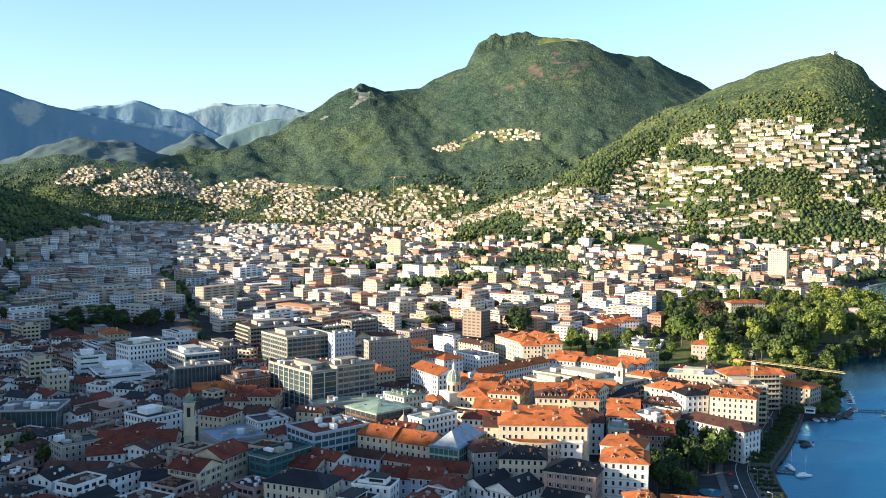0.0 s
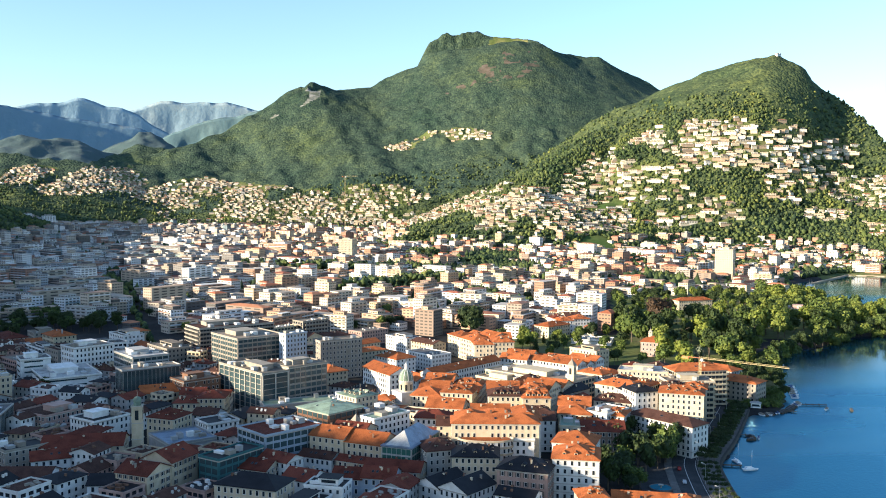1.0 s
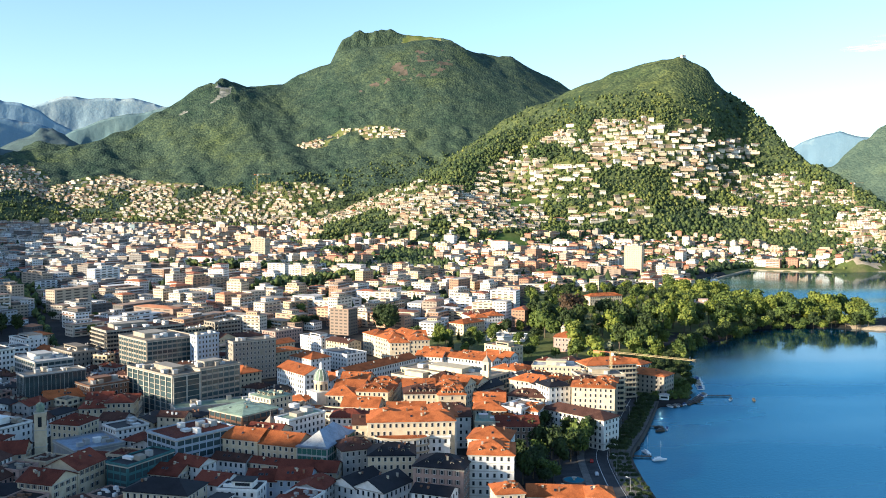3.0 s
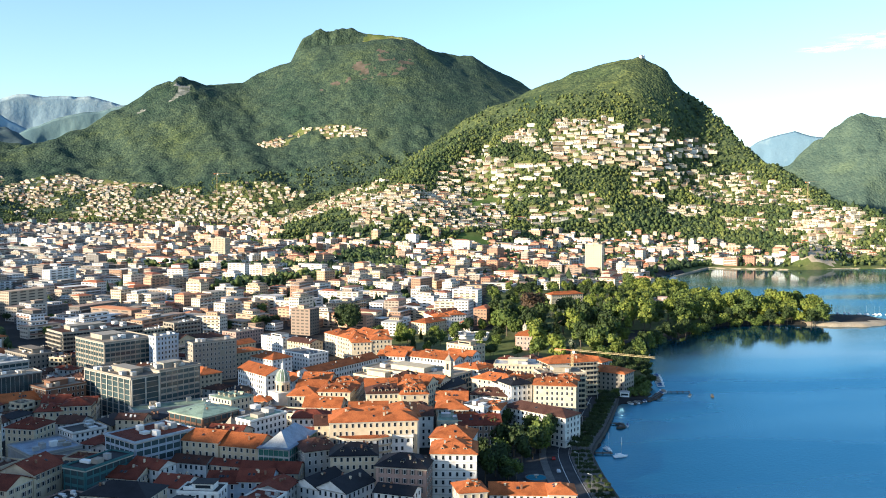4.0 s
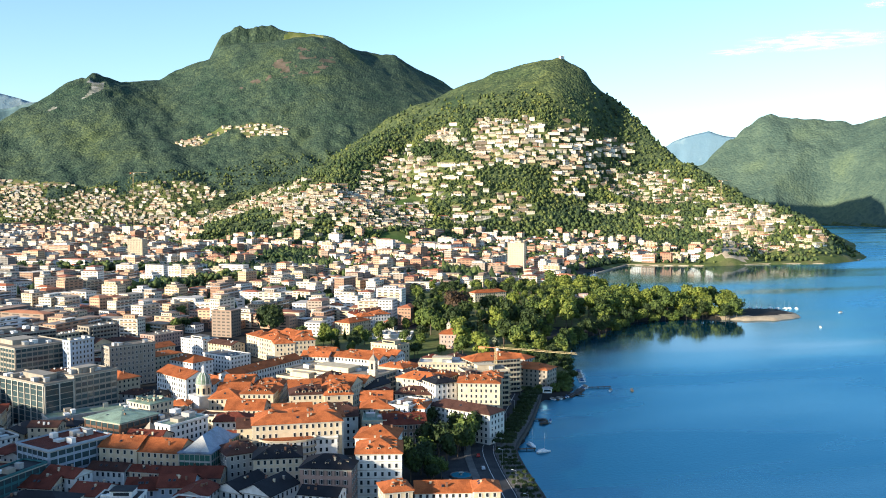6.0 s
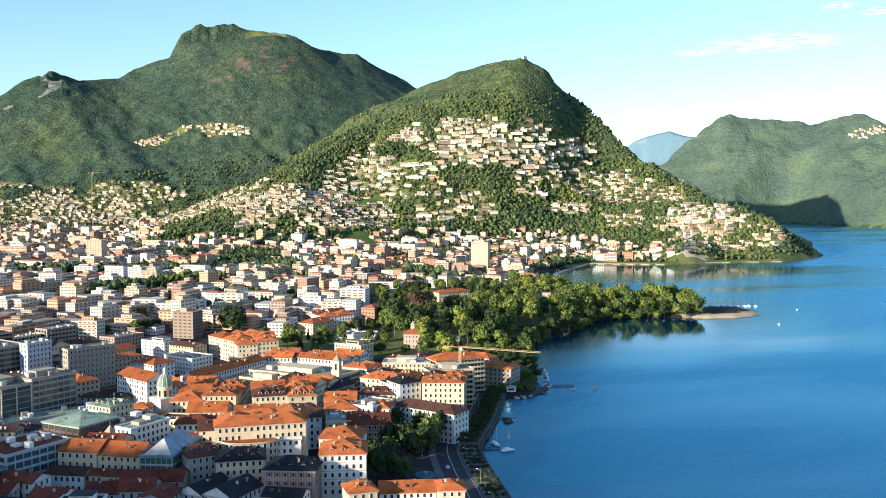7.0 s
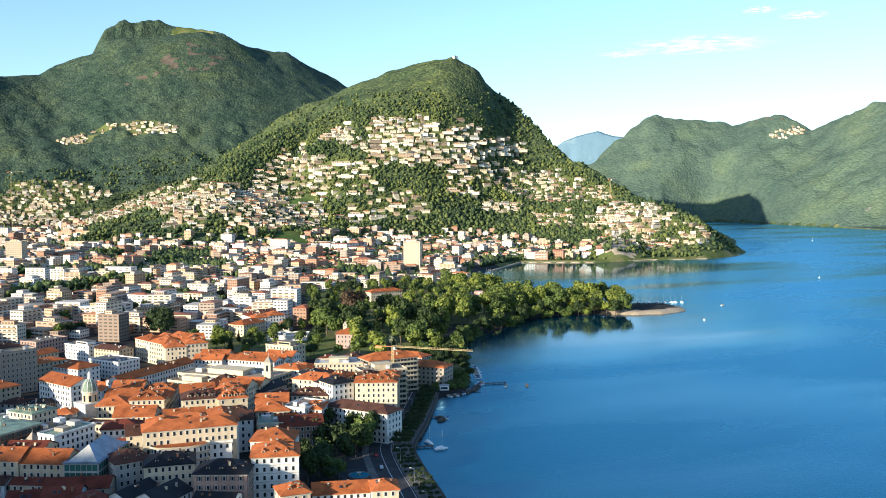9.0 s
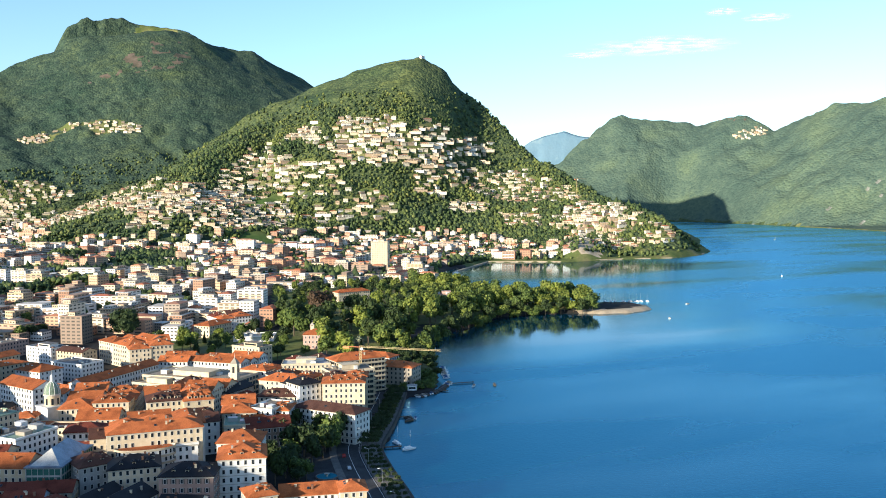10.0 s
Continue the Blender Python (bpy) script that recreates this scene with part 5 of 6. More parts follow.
# Cooler walls for the western blocks: bluish evening shade put into the colour.
COOL_SHADE = [(0, (.50, .49, .47)), (.12, (.40, .33, .25)), (.22, (.20, .19, .18)), (.32, (.70, .70, .69)), (.48, (.36, .38, .40)), (.57, (.12, .115, .11)), (.66, (.54, .46, .36)), (.77, (.36, .19, .13)), (.85, (.74, .73, .71)), (.95, (.20, .28, .30))]
TILES = [(0, (.42, .13, .05)), (.3, (.32, .105, .055)), (.5, (.46, .19, .09)), (.68, (.22, .085, .05)), (.82, (.36, .17, .10)), (.95, (.12, .10, .09))]
TOPS = [(0, (.38, .32, .25)), (.16, (.40, .29, .20)), (.30, (.52, .47, .41)), (.42, (.13, .12, .11)), (.54, (.35, .23, .16)), (.68, (.24, .17, .13)), (.80, (.66, .63, .58)), (.92, (.26, .23, .20))]
rows = []
for x, y in cells(-1500, 1000, 600, 2900, 25, 21, -42, 4, 8):
    D = math.hypot(x, y)
    if D < 815 or abs(x) > y * .66 or town_rng.random() < .14:
        continue
    x, y = x + town_rng.uniform(-6, 6), y + town_rng.uniform(-6, 6)
    if not buildable(x, y, 30):
        continue
    if float(sample(KEPT_GREEN, np.array([x]), np.array([y]))[0]) > .4 or not free(x, y, 24, 18) or float(sample(GREEN, np.array([x]), np.array([y]))[0]) > .56:
        continue
    tall = town_rng.random() < (.66 if x < -.12 * y else max(.25, .6 - (D - 800) / 2600))
    w, d = (town_rng.uniform(15, 30), town_rng.uniform(11, 16)) if tall else (town_rng.uniform(9, 18), town_rng.uniform(8, 13))
    h = (town_rng.uniform(9, 17) if town_rng.random() > .12 else town_rng.uniform(16, 25)) if tall else town_rng.uniform(5, 9)
    if tall and town_rng.random() < .15:
        w, d = town_rng.uniform(36, 54), town_rng.uniform(12, 15)
    rows.append((x, y, ground_z(x, y), w, d, h, radians(-38 + town_rng.choice([0, 90]) + town_rng.uniform(-12, 12)), 0.3 if town_rng.random() < ((.76 if x > -.17 * y else .92) if tall else .42) else town_rng.uniform(1.3, 2.2)))
FAR_ROWS = list(rows)
for x, y, z, w, d, h, turn, rise in FAR_ROWS:
    if rise < .5 and h > 10 and town_rng.random() < .8:
        rows.append((x + town_rng.uniform(-2, 2), y + town_rng.uniform(-2, 2), z + h, w * town_rng.uniform(.3, .75), d * town_rng.uniform(.4, .7), town_rng.uniform(2.4, 3.4), turn, .3))
far_houses("far_district", "pale apartment blocks and houses of the outer town", [r for r in rows if r[0] > -.17 * r[1]], PALE, TOPS)
far_houses("valley_district", "apartment blocks towards the valley, walls in cool shade tones", [r for r in rows if r[0] <= -.17 * r[1]], COOL_SHADE, TOPS)
rows, grid = [], {}
for outline, density in QUARTERS:
    xs, ys = [p[0] for p in outline], [p[1] for p in outline]
    far_off = min(ys) > 3000 or outline is FOOTHILL
    for k in range(int((max(xs) - min(xs) + 40) * (max(ys) - min(ys) + 40) * .03)):
        x, y = town_rng.uniform(min(xs) - 20, max(xs) + 20), town_rng.uniform(min(ys) - 20, max(ys) + 20)
        xa, ya = np.array([x]), np.array([y])
        dense = float(sample(SETTLED, xa, ya)[0])
        if dense < .2 or float(sample(OVER, xa, ya)[0]) < 8 or float(sample(SHORE_D, xa, ya)[0]) < 18 or town_rng.random() > dense * .6 - .1:
            continue
        near = (int(x // 30), int(y // 30))
        gap = 10.5 if dense > 1.1 else 13 if far_off else 14
        if any(abs(x - a) < gap * 1.3 and abs(y - b) < gap for i in (-1, 0, 1) for j in (-1, 0, 1) for a, b in grid.get((near[0] + i, near[1] + j), ())):
            continue
        grid.setdefault(near, []).append((x, y))
        flat = town_rng.random() < .72
        rows.append((x, y, ground_z(x, y), town_rng.uniform(8, 17) if far_off else town_rng.uniform(9, 17) if town_rng.random() < .64 else town_rng.uniform(17, 30), town_rng.uniform(7, 11),
                     town_rng.uniform(3.4, 6.2) if flat else town_rng.uniform(3.0, 4.8), town_rng.uniform(-.5, .2) if town_rng.random() < .85 else town_rng.uniform(0, 3), 0.3 if flat else town_rng.uniform(1.2, 2.1)))
HILL_ROWS = list(rows)
for x, y, z, w, d, h, turn, rise in HILL_ROWS:
    if town_rng.random() < .55:
        rows.append((x + town_rng.uniform(-4, 4), y - d / 2 - town_rng.uniform(2, 5), z - town_rng.uniform(.5, 1.5), w * town_rng.uniform(1.1, 1.8), town_rng.uniform(3, 6), town_rng.uniform(.8, 2.2), turn, .3))
far_houses("hillside_houses", "pale villas scattered up the wooded hillside", rows, WARM, TOPS)


# ---------------------------------------------------------------- trees
ICO_V = np.array([(0, 0, 1), *[(.894 * math.cos(1.2566 * k), .894 * math.sin(1.2566 * k), .447) for k in range(5)],
                  *[(.894 * math.cos(1.2566 * k + .628), .894 * math.sin(1.2566 * k + .628), -.447) for k in range(5)], (0, 0, -1)])
ICO_F = np.array([*[(0, 1 + k, 1 + (k + 1) % 5) for k in range(5)], *[(1 + k, 6 + k, 1 + (k + 1) % 5) for k in range(5)],
                  *[(6 + k, 6 + (k + 1) % 5, 1 + (k + 1) % 5) for k in range(5)], *[(11, 6 + (k + 1) % 5, 6 + k) for k in range(5)]])
leaf_rng = np.random.RandomState(4)


def leaf_crown(name, lobes, material, leaves, size, droop=0.0):
    """A crown of many small leaf sprays over a few uneven lobes (x, y, z, rx, rz), with a ragged inside."""
    V, F = [], []
    area = np.array([rx * rx + rx * rz for *_, rx, rz in lobes])
    count = 0
    for (x, y, z, rx, rz), share in zip(lobes, area / area.sum()):
        core = ICO_V * (rx * .74, rx * .74, rz * .74) * leaf_rng.uniform(.8, 1.15, (12, 1)) + (x, y, z)
        V.append(core), F.append(np.c_[ICO_F, ICO_F[:, 2]] + count)
        count += 12
        n = int(leaves * share)
        u = leaf_rng.normal(size=(n, 3))
        u /= np.linalg.norm(u, axis=1)[:, None]
        u[:, 2] = np.where(u[:, 2] < -.6, -u[:, 2], u[:, 2])
        r = leaf_rng.uniform(.72, 1.12, (n, 1))
        c = u * r * (rx, rx, rz) + (x, y, z)
        c[:, 2] -= droop * leaf_rng.uniform(0, 1, n) * np.hypot(u[:, 0], u[:, 1])
        nrm = u + leaf_rng.normal(scale=.55, size=(n, 3))
        nrm /= np.linalg.norm(nrm, axis=1)[:, None]
        a = np.cross(nrm, leaf_rng.normal(size=(n, 3)))
        a /= np.linalg.norm(a, axis=1)[:, None]
        b = np.cross(nrm, a)
        sz = leaf_rng.uniform(.6, 1.4, (n, 1)) * size
        q = np.stack([c - a * sz - b * sz * .6, c + a * sz - b * sz * .4, c + a * sz * .7 + b * sz, c - a * sz * .6 + b * sz * .7], 1)
        V.append(q.reshape(-1, 3)), F.append(np.arange(4 * n).reshape(-1, 4) + count)
        count += 4 * n
    return V, F, material


def crown_mesh(name, lobes, material, leaves, size, droop=0.0):
    V, F, m = leaf_crown(name, lobes, material, leaves, size, droop)
    F = np.concatenate(F)
    tri = F[:, 2] == F[:, 3]
    me = bpy.data.meshes.new(name)
    me.from_pydata(np.concatenate(V).tolist(), [], [tuple(f[:3]) if t else tuple(f) for f, t in zip(F.tolist(), tri)])
    me.materials.append(m)
    me.update()
    return me


def trunk_mesh(h, r):
    s = Shape()
    s.tube(0, 0, -1.5, h * .5, r, r * .6, 7), s.tube(0, 0, h * .5, h, r * .6, r * .2, 6)
    for k in range(4):
        a = k * 1.7
        s.beam((0, 0, h * (.4 + .1 * k)), (math.cos(a) * h * .28, math.sin(a) * h * .28, h * (.68 + .06 * k)), r * .22)
    return s.mesh("trunk", [BARK])


def broad(h, w, n, seed):
    rng = random.Random(seed)
    lobes = [(0, 0, h * .62, w * .34, h * .32)]
    for k in range(n):
        a, r = rng.uniform(0, 6.28), rng.uniform(.16, .34) * w
        q = rng.uniform(.18, .27) * w
        lobes.append((r * math.cos(a), r * math.sin(a), h * rng.uniform(.38, .84), q, q * rng.uniform(.8, 1.1)))
    return lobes


def spire(h, w, n):
    return [(random.Random(k).uniform(-.05, .05) * w, 0, h * (.12 + .82 * k / n), w / 2 * (1.02 - k / n) + .3, h / n * .8) for k in range(n)]


TREES = {}


def tree_kind(key, label, h, lobes, leaf, leaves, size, droop=0.0):
    top = thing("tree", label, "tree", pose(0, 0, -400), "trees")
    part("trunk", trunk_mesh(h * .8, h * .028), None, top)
    part("crown", crown_mesh("crown", lobes, LEAF[leaf], leaves, size, droop), None, top)
    TREES[key] = top


for k in range(3):
    tree_kind(f"green{k}", "broad green park tree in full leaf", 15, broad(15, 13, 9, k), "green", 620, .62)
    tree_kind(f"bright{k}", "light green park tree lit by the sun", 16, broad(16, 12, 10, 10 + k), "bright", 620, .62)
for k in range(2):
    low = [(x, y, z * .62 + 1.2, rx, rz) for x, y, z, rx, rz in broad(13, 14, 12, 50 + k)]
    tree_kind(f"bank{k}", "bushy light green tree leaning over the lake", 11, low, "bright" if k else "green", 620, .6)
tree_kind("dark0", "dense dark green broadleaf tree", 17, broad(17, 12, 9, 21), "dark", 620, .62)
tree_kind("dark1", "dense dark green broadleaf tree", 14, broad(14, 13, 8, 22), "dark", 620, .62)
tree_kind("copper", "broad copper beech with dark red-brown leaves", 19, broad(19, 20, 12, 31), "copper", 900, .7)
tree_kind("great", "huge round dark green tree", 24, broad(24, 30, 16, 33), "dark", 1500, .9)
tree_kind("spire", "slender dark green conifer", 18, spire(18, 6, 7), "dark", 420, .5)
tree_kind("cedar", "pale grey-green spreading cedar", 17, spire(17, 12, 6), "pale", 520, .7)
tree_kind("willow", "light green willow drooping over the water", 15, broad(15, 14, 10, 41), "bright", 760, .6, 5.0)
tree_kind("clipped", "small clipped tree of the lake promenade", 4.4, [(0, 0, 3.3, 2.0, 1.2), (.5, .4, 3.4, 1.5, 1.0), (-.6, .2, 3.2, 1.4, 1.0)], "dark", 150, .34)
tree_kind("shrub", "dark green garden shrub", 4, [(0, 0, 1.5, 2.0, 1.6), (1.2, .6, 1.2, 1.5, 1.2), (-.9, -.8, 1.3, 1.5, 1.3)], "green", 170, .36)
tree_rng = random.Random(8)
PLANTED = []


def plant(key, x, y, scale=1.0):
    top = copy_thing(TREES[key], pose(x, y, ground_z(x, y) - .1, 0, 0, tree_rng.uniform(0, 360)) @ Matrix.Diagonal((scale, scale, scale * tree_rng.uniform(.9, 1.1), 1)))
    top.name = {"clip": "promenade_tree", "shru": "shrub", "spir": "conifer", "ceda": "cedar", "bank": "bank_tree"}.get(key[:4], "park_tree" if float(shore_distance(np.array([x]), np.array([y]), PARK)[0]) < 0 else "tree")
    PLANTED.append((x, y))
    return top


# the park on the headland
for x, y, key, scale in ((70, 832, "great", 1.0), (252, 850, "copper", 1.5), (236, 688, "cedar", 1.0), (232, 672, "spire", .9), (226, 676, "spire", .75),
                          (392, 812, "willow", 1.0), (300, 735, "bright0", .9), (190, 800, "bright1", .8)):
    plant(key, x, y, scale)
PLANTED += [(252 - 5 * k + q, 832 - 16 * k) for k in range(3) for q in (-9, 0, 9)] + [(206, 700), (214, 698), (198, 705)]
park_keys = ["green0", "green1", "green2", "bright0", "bright1", "bright2", "dark0", "dark1", "dark0", "dark1", "green0", "spire"]
for k in range(9000):
    x, y = tree_rng.uniform(80, 660), tree_rng.uniform(640, 1130)
    xa, ya = np.array([x]), np.array([y])
    if float(shore_distance(xa, ya, PARK)[0]) > -3 or float(sample(SHORE_D, xa, ya)[0]) < 5:
        continue
    if x > 585 or not free(x, y, 9, 9) or any(math.hypot(x - a, y - b) < 12.5 for a, b in PLANTED) or len(PLANTED) > 258:
        continue
    key = tree_rng.choice(park_keys if x < 430 else ["bank0", "bank1", "bright0", "green1"])
    plant(key, x, y, tree_rng.uniform(.75, 1.1) if y > 880 and x < 430 else tree_rng.uniform(1.1, 1.7) if 200 < x < 430 else tree_rng.uniform(1.35, 1.8) if x > 430 else tree_rng.uniform(.6, 1.0))
# trees leaning over the water along the park's bank
bank = [(280, 660), (297, 708), (330, 764), (377, 798), (398, 814), (436, 852), (471, 861), (503, 857), (534, 849), (559, 833)]
for (ax, ay), (bx, by) in zip(bank, bank[1:]):
    n = max(1, round(math.hypot(bx - ax, by - ay) / 8))
    for k in range(n):
        plant(tree_rng.choice(["bank0", "bank1", "dark0", "green2"]), ax + (bx - ax) * k / n + tree_rng.uniform(-1, 4), ay + (by - ay) * k / n - tree_rng.uniform(6, 14), tree_rng.uniform(.8, 1.2))
# shaded grove between the last hotel and the lake
grove = [(219, 541), (234, 539), (254, 578), (270, 622), (274, 648), (295, 706), (262, 712), (240, 655), (226, 600)]
for k in range(3000):
    x, y = tree_rng.uniform(215, 300), tree_rng.uniform(545, 715)
    if float(shore_distance(np.array([x]), np.array([y]), grove)[0]) < 0 and free(x, y, 6, 6) and all(math.hypot(x - a, y - b) > (7.5 if y > 592 else 3.9) for a, b in PLANTED):
        plant(tree_rng.choice(["dark0", "dark1"]) if y > 592 else "shrub", x, y, tree_rng.uniform(.5, .8) if y > 592 else tree_rng.uniform(1.0, 1.4))
# square by the lake, in front of the hotel
for x, y, key, s in ((123, 469, "dark1", 1.1), (129, 430, "green1", 1.1), (135, 436, "green2", 1.0), (148, 446, "pale", .95), (152, 452, "pale", .8), (140, 452, "dark0", .9), (122, 434, "dark0", .95), (108, 418, "green1", .75), (134, 452, "dark0", .95), (152, 456, "pale", .8), (102, 383, "dark1", .6),
                     (108, 389, "green0", .55), (118, 445, "dark1", .9), (143, 462, "dark0", .8), (112, 432, "dark0", .85), (104, 404, "dark1", .7), (128, 464, "dark0", .9),
                     (108, 439, "dark0", 1.0), (119, 459, "dark1", 1.0), (117, 426, "dark0", 1.0), (104, 405, "dark1", .95), (93, 386, "dark0", .85), (105, 391, "green0", .75), (98, 415, "dark0", .8), (139, 770, "bright0", .9), (106, 747, "bright1", .8), (92, 782, "green0", .8), (165, 798, "green1", .9), (122, 705, "bright2", .7), (140, 745, "green2", .8), (118, 765, "bright0", .8), (155, 760, "bright1", .8), (140, 440, "dark0", 1.1), (132, 430, "green1", .9), (125, 420, "dark1", 1.0), (116, 408, "dark0", .9), (100, 395, "dark1", .8), (147, 470, "dark1", 1.0), (136, 466, "dark1", 1.1), (110, 444, "dark0", .8), (258, 582, "dark1", .6), (-208, 421, "green0", .8), (-197, 424, "dark0", .8), (-188, 419, "green1", .75), (-177, 421, "dark1", .75), (-214, 560, "dark0", .9), (-14, 852, "green1", 1.0), (-4, 858, "dark1", .9)):
    plant("cedar" if key == "pale" else key, x, y, s)
# dark tall trees of the park below the valley road
grove = [(-381, 897), (-294, 945), (-258, 829), (-335, 786)]
town_trees = 0
for k in range(3000):
    x, y = tree_rng.uniform(min(p[0] for p in grove), max(p[0] for p in grove)), tree_rng.uniform(min(p[1] for p in grove), max(p[1] for p in grove))
    if town_trees < 40 and float(shore_distance(np.array([x]), np.array([y]), grove)[0]) < 0 and free(x, y, 5, 5) and all(math.hypot(x - a, y - b) > 8 for a, b in PLANTED):
        plant(tree_rng.choice(["dark0", "dark1", "green0"]), x, y, tree_rng.uniform(.7, 1.05))
        town_trees += 1
# street and garden trees in the town
for k in range(6000):
    x, y = tree_rng.uniform(-430, 330), tree_rng.uniform(330, 880)
    if len(PLANTED) > 430 or abs(x) > y * .6 or not free(x, y, 7, 7) or not buildable(x, y, 34) or any(math.hypot(x - a, y - b) < 9 for a, b in PLANTED):
        continue
    if x > 60 and y < 560 or tree_rng.random() < (.55 if x > -150 else .2):
        continue
    plant(tree_rng.choice(["dark0", "dark1", "green0", "green1", "green2", "shrub"]), x, y, tree_rng.uniform(.45, .8))


# trees too many to count: gardens and woods of the slopes and the outer town
def clumps(name, label, pts, material):
    """One mesh of many crowns, each of two uneven lumps, some of them pointed."""
    p = np.array(pts)
    p = np.concatenate([p, p + leaf_rng.normal(scale=1.0, size=p.shape) * np.stack([p[:, 3] * .55, p[:, 3] * .55, p[:, 4] * .3, 0 * p[:, 3], 0 * p[:, 3]], -1)])
    p[len(p) // 2:, 3:] *= .7
    p = p[(np.arange(len(p)) < len(p) // 2) | (np.hypot(p[:, 0], p[:, 1]) < 1500)]
    n = len(p)
    jit = leaf_rng.uniform(.68, 1.3, (n, 12, 1))
    V = ICO_V[None] * jit * np.stack([p[:, 3], p[:, 3], p[:, 4]], -1)[:, None]
    V[:, 0, 2] *= np.where(leaf_rng.uniform(size=n) < .2, 1.6, 1.0)
    V = V + p[:, None, :3]
    F = (np.arange(n)[:, None, None] * 12 + ICO_F[None]).reshape(-1, 3)
    ob = new(name, big_mesh(name, V.reshape(-1, 3), F, [material]))
    return tagged(ob, label, "trees", kind="stuff")


def wood_material():
    m = Mat("garden_and_slope_trees", .85)
    m.b.inputs["Specular IOR Level"].default_value = .15
    isl = m.n.new("ShaderNodeNewGeometry").outputs["Random Per Island"]
    base = m.ramp(isl, [(0, (.026, .042, .026)), (.25, (.040, .060, .030)), (.5, (.070, .096, .036)), (.85, (.100, .124, .044)), (1, (.145, .158, .055))])
    stand = m.ramp(m.noise(.006, 3), [(.35, (.50, .62, .64)), (.47, (.9, .95, .95)), (.55, (1.08, 1.06, 1.0)), (.65, (1.3, 1.22, .95))])
    base = m.mix(base, stand, 1.0, "MULTIPLY")
    m.colour(m.mix(base, m.ramp(m.noise(.4, 3), [(.3, (.6, .62, .6)), (.7, (1.2, 1.2, 1.1))]), 1.0, "MULTIPLY"))
    return m.bump(m.noise(.45, 3), .7, 1.0).m


rng = np.random.RandomState(9)
N = 190000
X, Y = rng.uniform(-1700, 1480, N), rng.uniform(820, 3500, N)
X[140000:], Y[140000:] = rng.uniform(350, 1380, 50000), rng.uniform(1600, 2700, 50000)
D = np.hypot(X, Y)
ov, sdist, st, gz = sample(OVER, X, Y), sample(SHORE_D, X, Y), sample(SETTLED, X, Y), sample(GZ, X, Y)
GR, bare = sample(GREEN, X, Y), sample(PASTURE, X, Y)
hr = [(a[0], a[1]) for a in FAR_ROWS + HILL_ROWS]
cell = {}
for a, b in hr:
    cell.setdefault((int(a // 20), int(b // 20)), []).append((a, b))
keep, town_trees = [], 0
for k in range(N):
    x, y = X[k], Y[k]
    if abs(x) > y * .95 or sdist[k] < 12 or gz[k] > 330 + 130 * rng.uniform() or bare[k] > .3:
        continue
    slope = ov[k] > 12
    green = GR[k] > .50
    chance = ((.55 if D[k] < 2650 else .25) if st[k] < .25 else .62) if slope else (.95 if green else .36 if D[k] < 1800 else .42)
    if rng.uniform() > chance or (x > 180 and y < 1130 and x > 250):
        continue
    i, j = int(x // 20), int(y // 20)
    if any(abs(a - x) < 8.5 and -7 < b - y < 10 for u in (i - 1, i, i + 1) for v in (j - 1, j, j + 1) for a, b in cell.get((u, v), ())):
        continue
    woods = slope and st[k] < .25
    r = rng.uniform(2.0, 4.2) if woods and rng.uniform() < .85 else rng.uniform(4.2, 6.0) if woods else rng.uniform(1.8, 3.6) if slope else rng.uniform(3.0, 6.0) if green else rng.uniform(2.2, 4.4)
    h = r * (rng.uniform(.75, 1.25) if woods else rng.uniform(.8, 1.5))
    if D[k] < 1010 and not slope:
        if town_trees < 70 and rng.uniform() < .6:
            plant(["dark0", "dark1", "green0", "green2"][town_trees % 4], x, y, r / 5.2)
            town_trees += 1
        continue
    keep.append((x, y, gz[k] + h * .75, r, h))
for k in range(84):
    for side in (-4, 4)[:1 - k % 2]:
        x, y = -188 - 2.62 * k + side * .94 + rng.uniform(-1.5, 1.5), 732 + 7.2 * k + side * .34
        r = rng.uniform(2.2, 3.4)
        keep.append((x, y, ground_z(x, y) + 5, r, r * 1.3))
for a, b, size in POCKETS:
    for k in range(int(size * size / 16)):
        turn, r = rng.uniform(0, 6.28), size * math.sqrt(rng.uniform())
        x, y, w = a + r * math.cos(turn), b + r * math.sin(turn), rng.uniform(2.6, 5.2)
        keep.append((x, y, ground_z(x, y) + rng.uniform(3, 15 if size > 22 else 9), w, w * rng.uniform(.7, .95)))
clumps("slope_trees", "dark green garden trees and woods on slopes and between houses", keep, wood_material())

# ---------------------------------------------------------------- the lakefront
QUAY = [(90, 120), (128, 280), (144, 355), (149, 388), (154, 413), (157, 428), (162, 436), (175, 458), (190, 486), (206, 518), (217, 540)]


def offset_line(points, off):
    """The points of a line moved off metres to its left."""
    out = []
    for k, (x, y) in enumerate(points):
        ax, ay = points[max(0, k - 1)]
        bx, by = points[min(len(points) - 1, k + 1)]
        d = math.hypot(bx - ax, by - ay)
        out.append((x - (by - ay) / d * off, y + (bx - ax) / d * off))
    return out


def fine_line(points, step):
    out = []
    for (ax, ay), (bx, by) in zip(points, points[1:]):
        n = max(1, int(math.hypot(bx - ax, by - ay) / step))
        out += [(ax + (bx - ax) * k / n, ay + (by - ay) * k / n) for k in range(n)]
    return out + [points[-1]]


smooth = fine_line(QUAY, 6)
for k in range(3):
    smooth = [smooth[0]] + [((a[0] + b[0] * 2 + c[0]) / 4, (a[1] + b[1] * 2 + c[1]) / 4) for a, b, c in zip(smooth, smooth[1:], smooth[2:])] + [smooth[-1]]


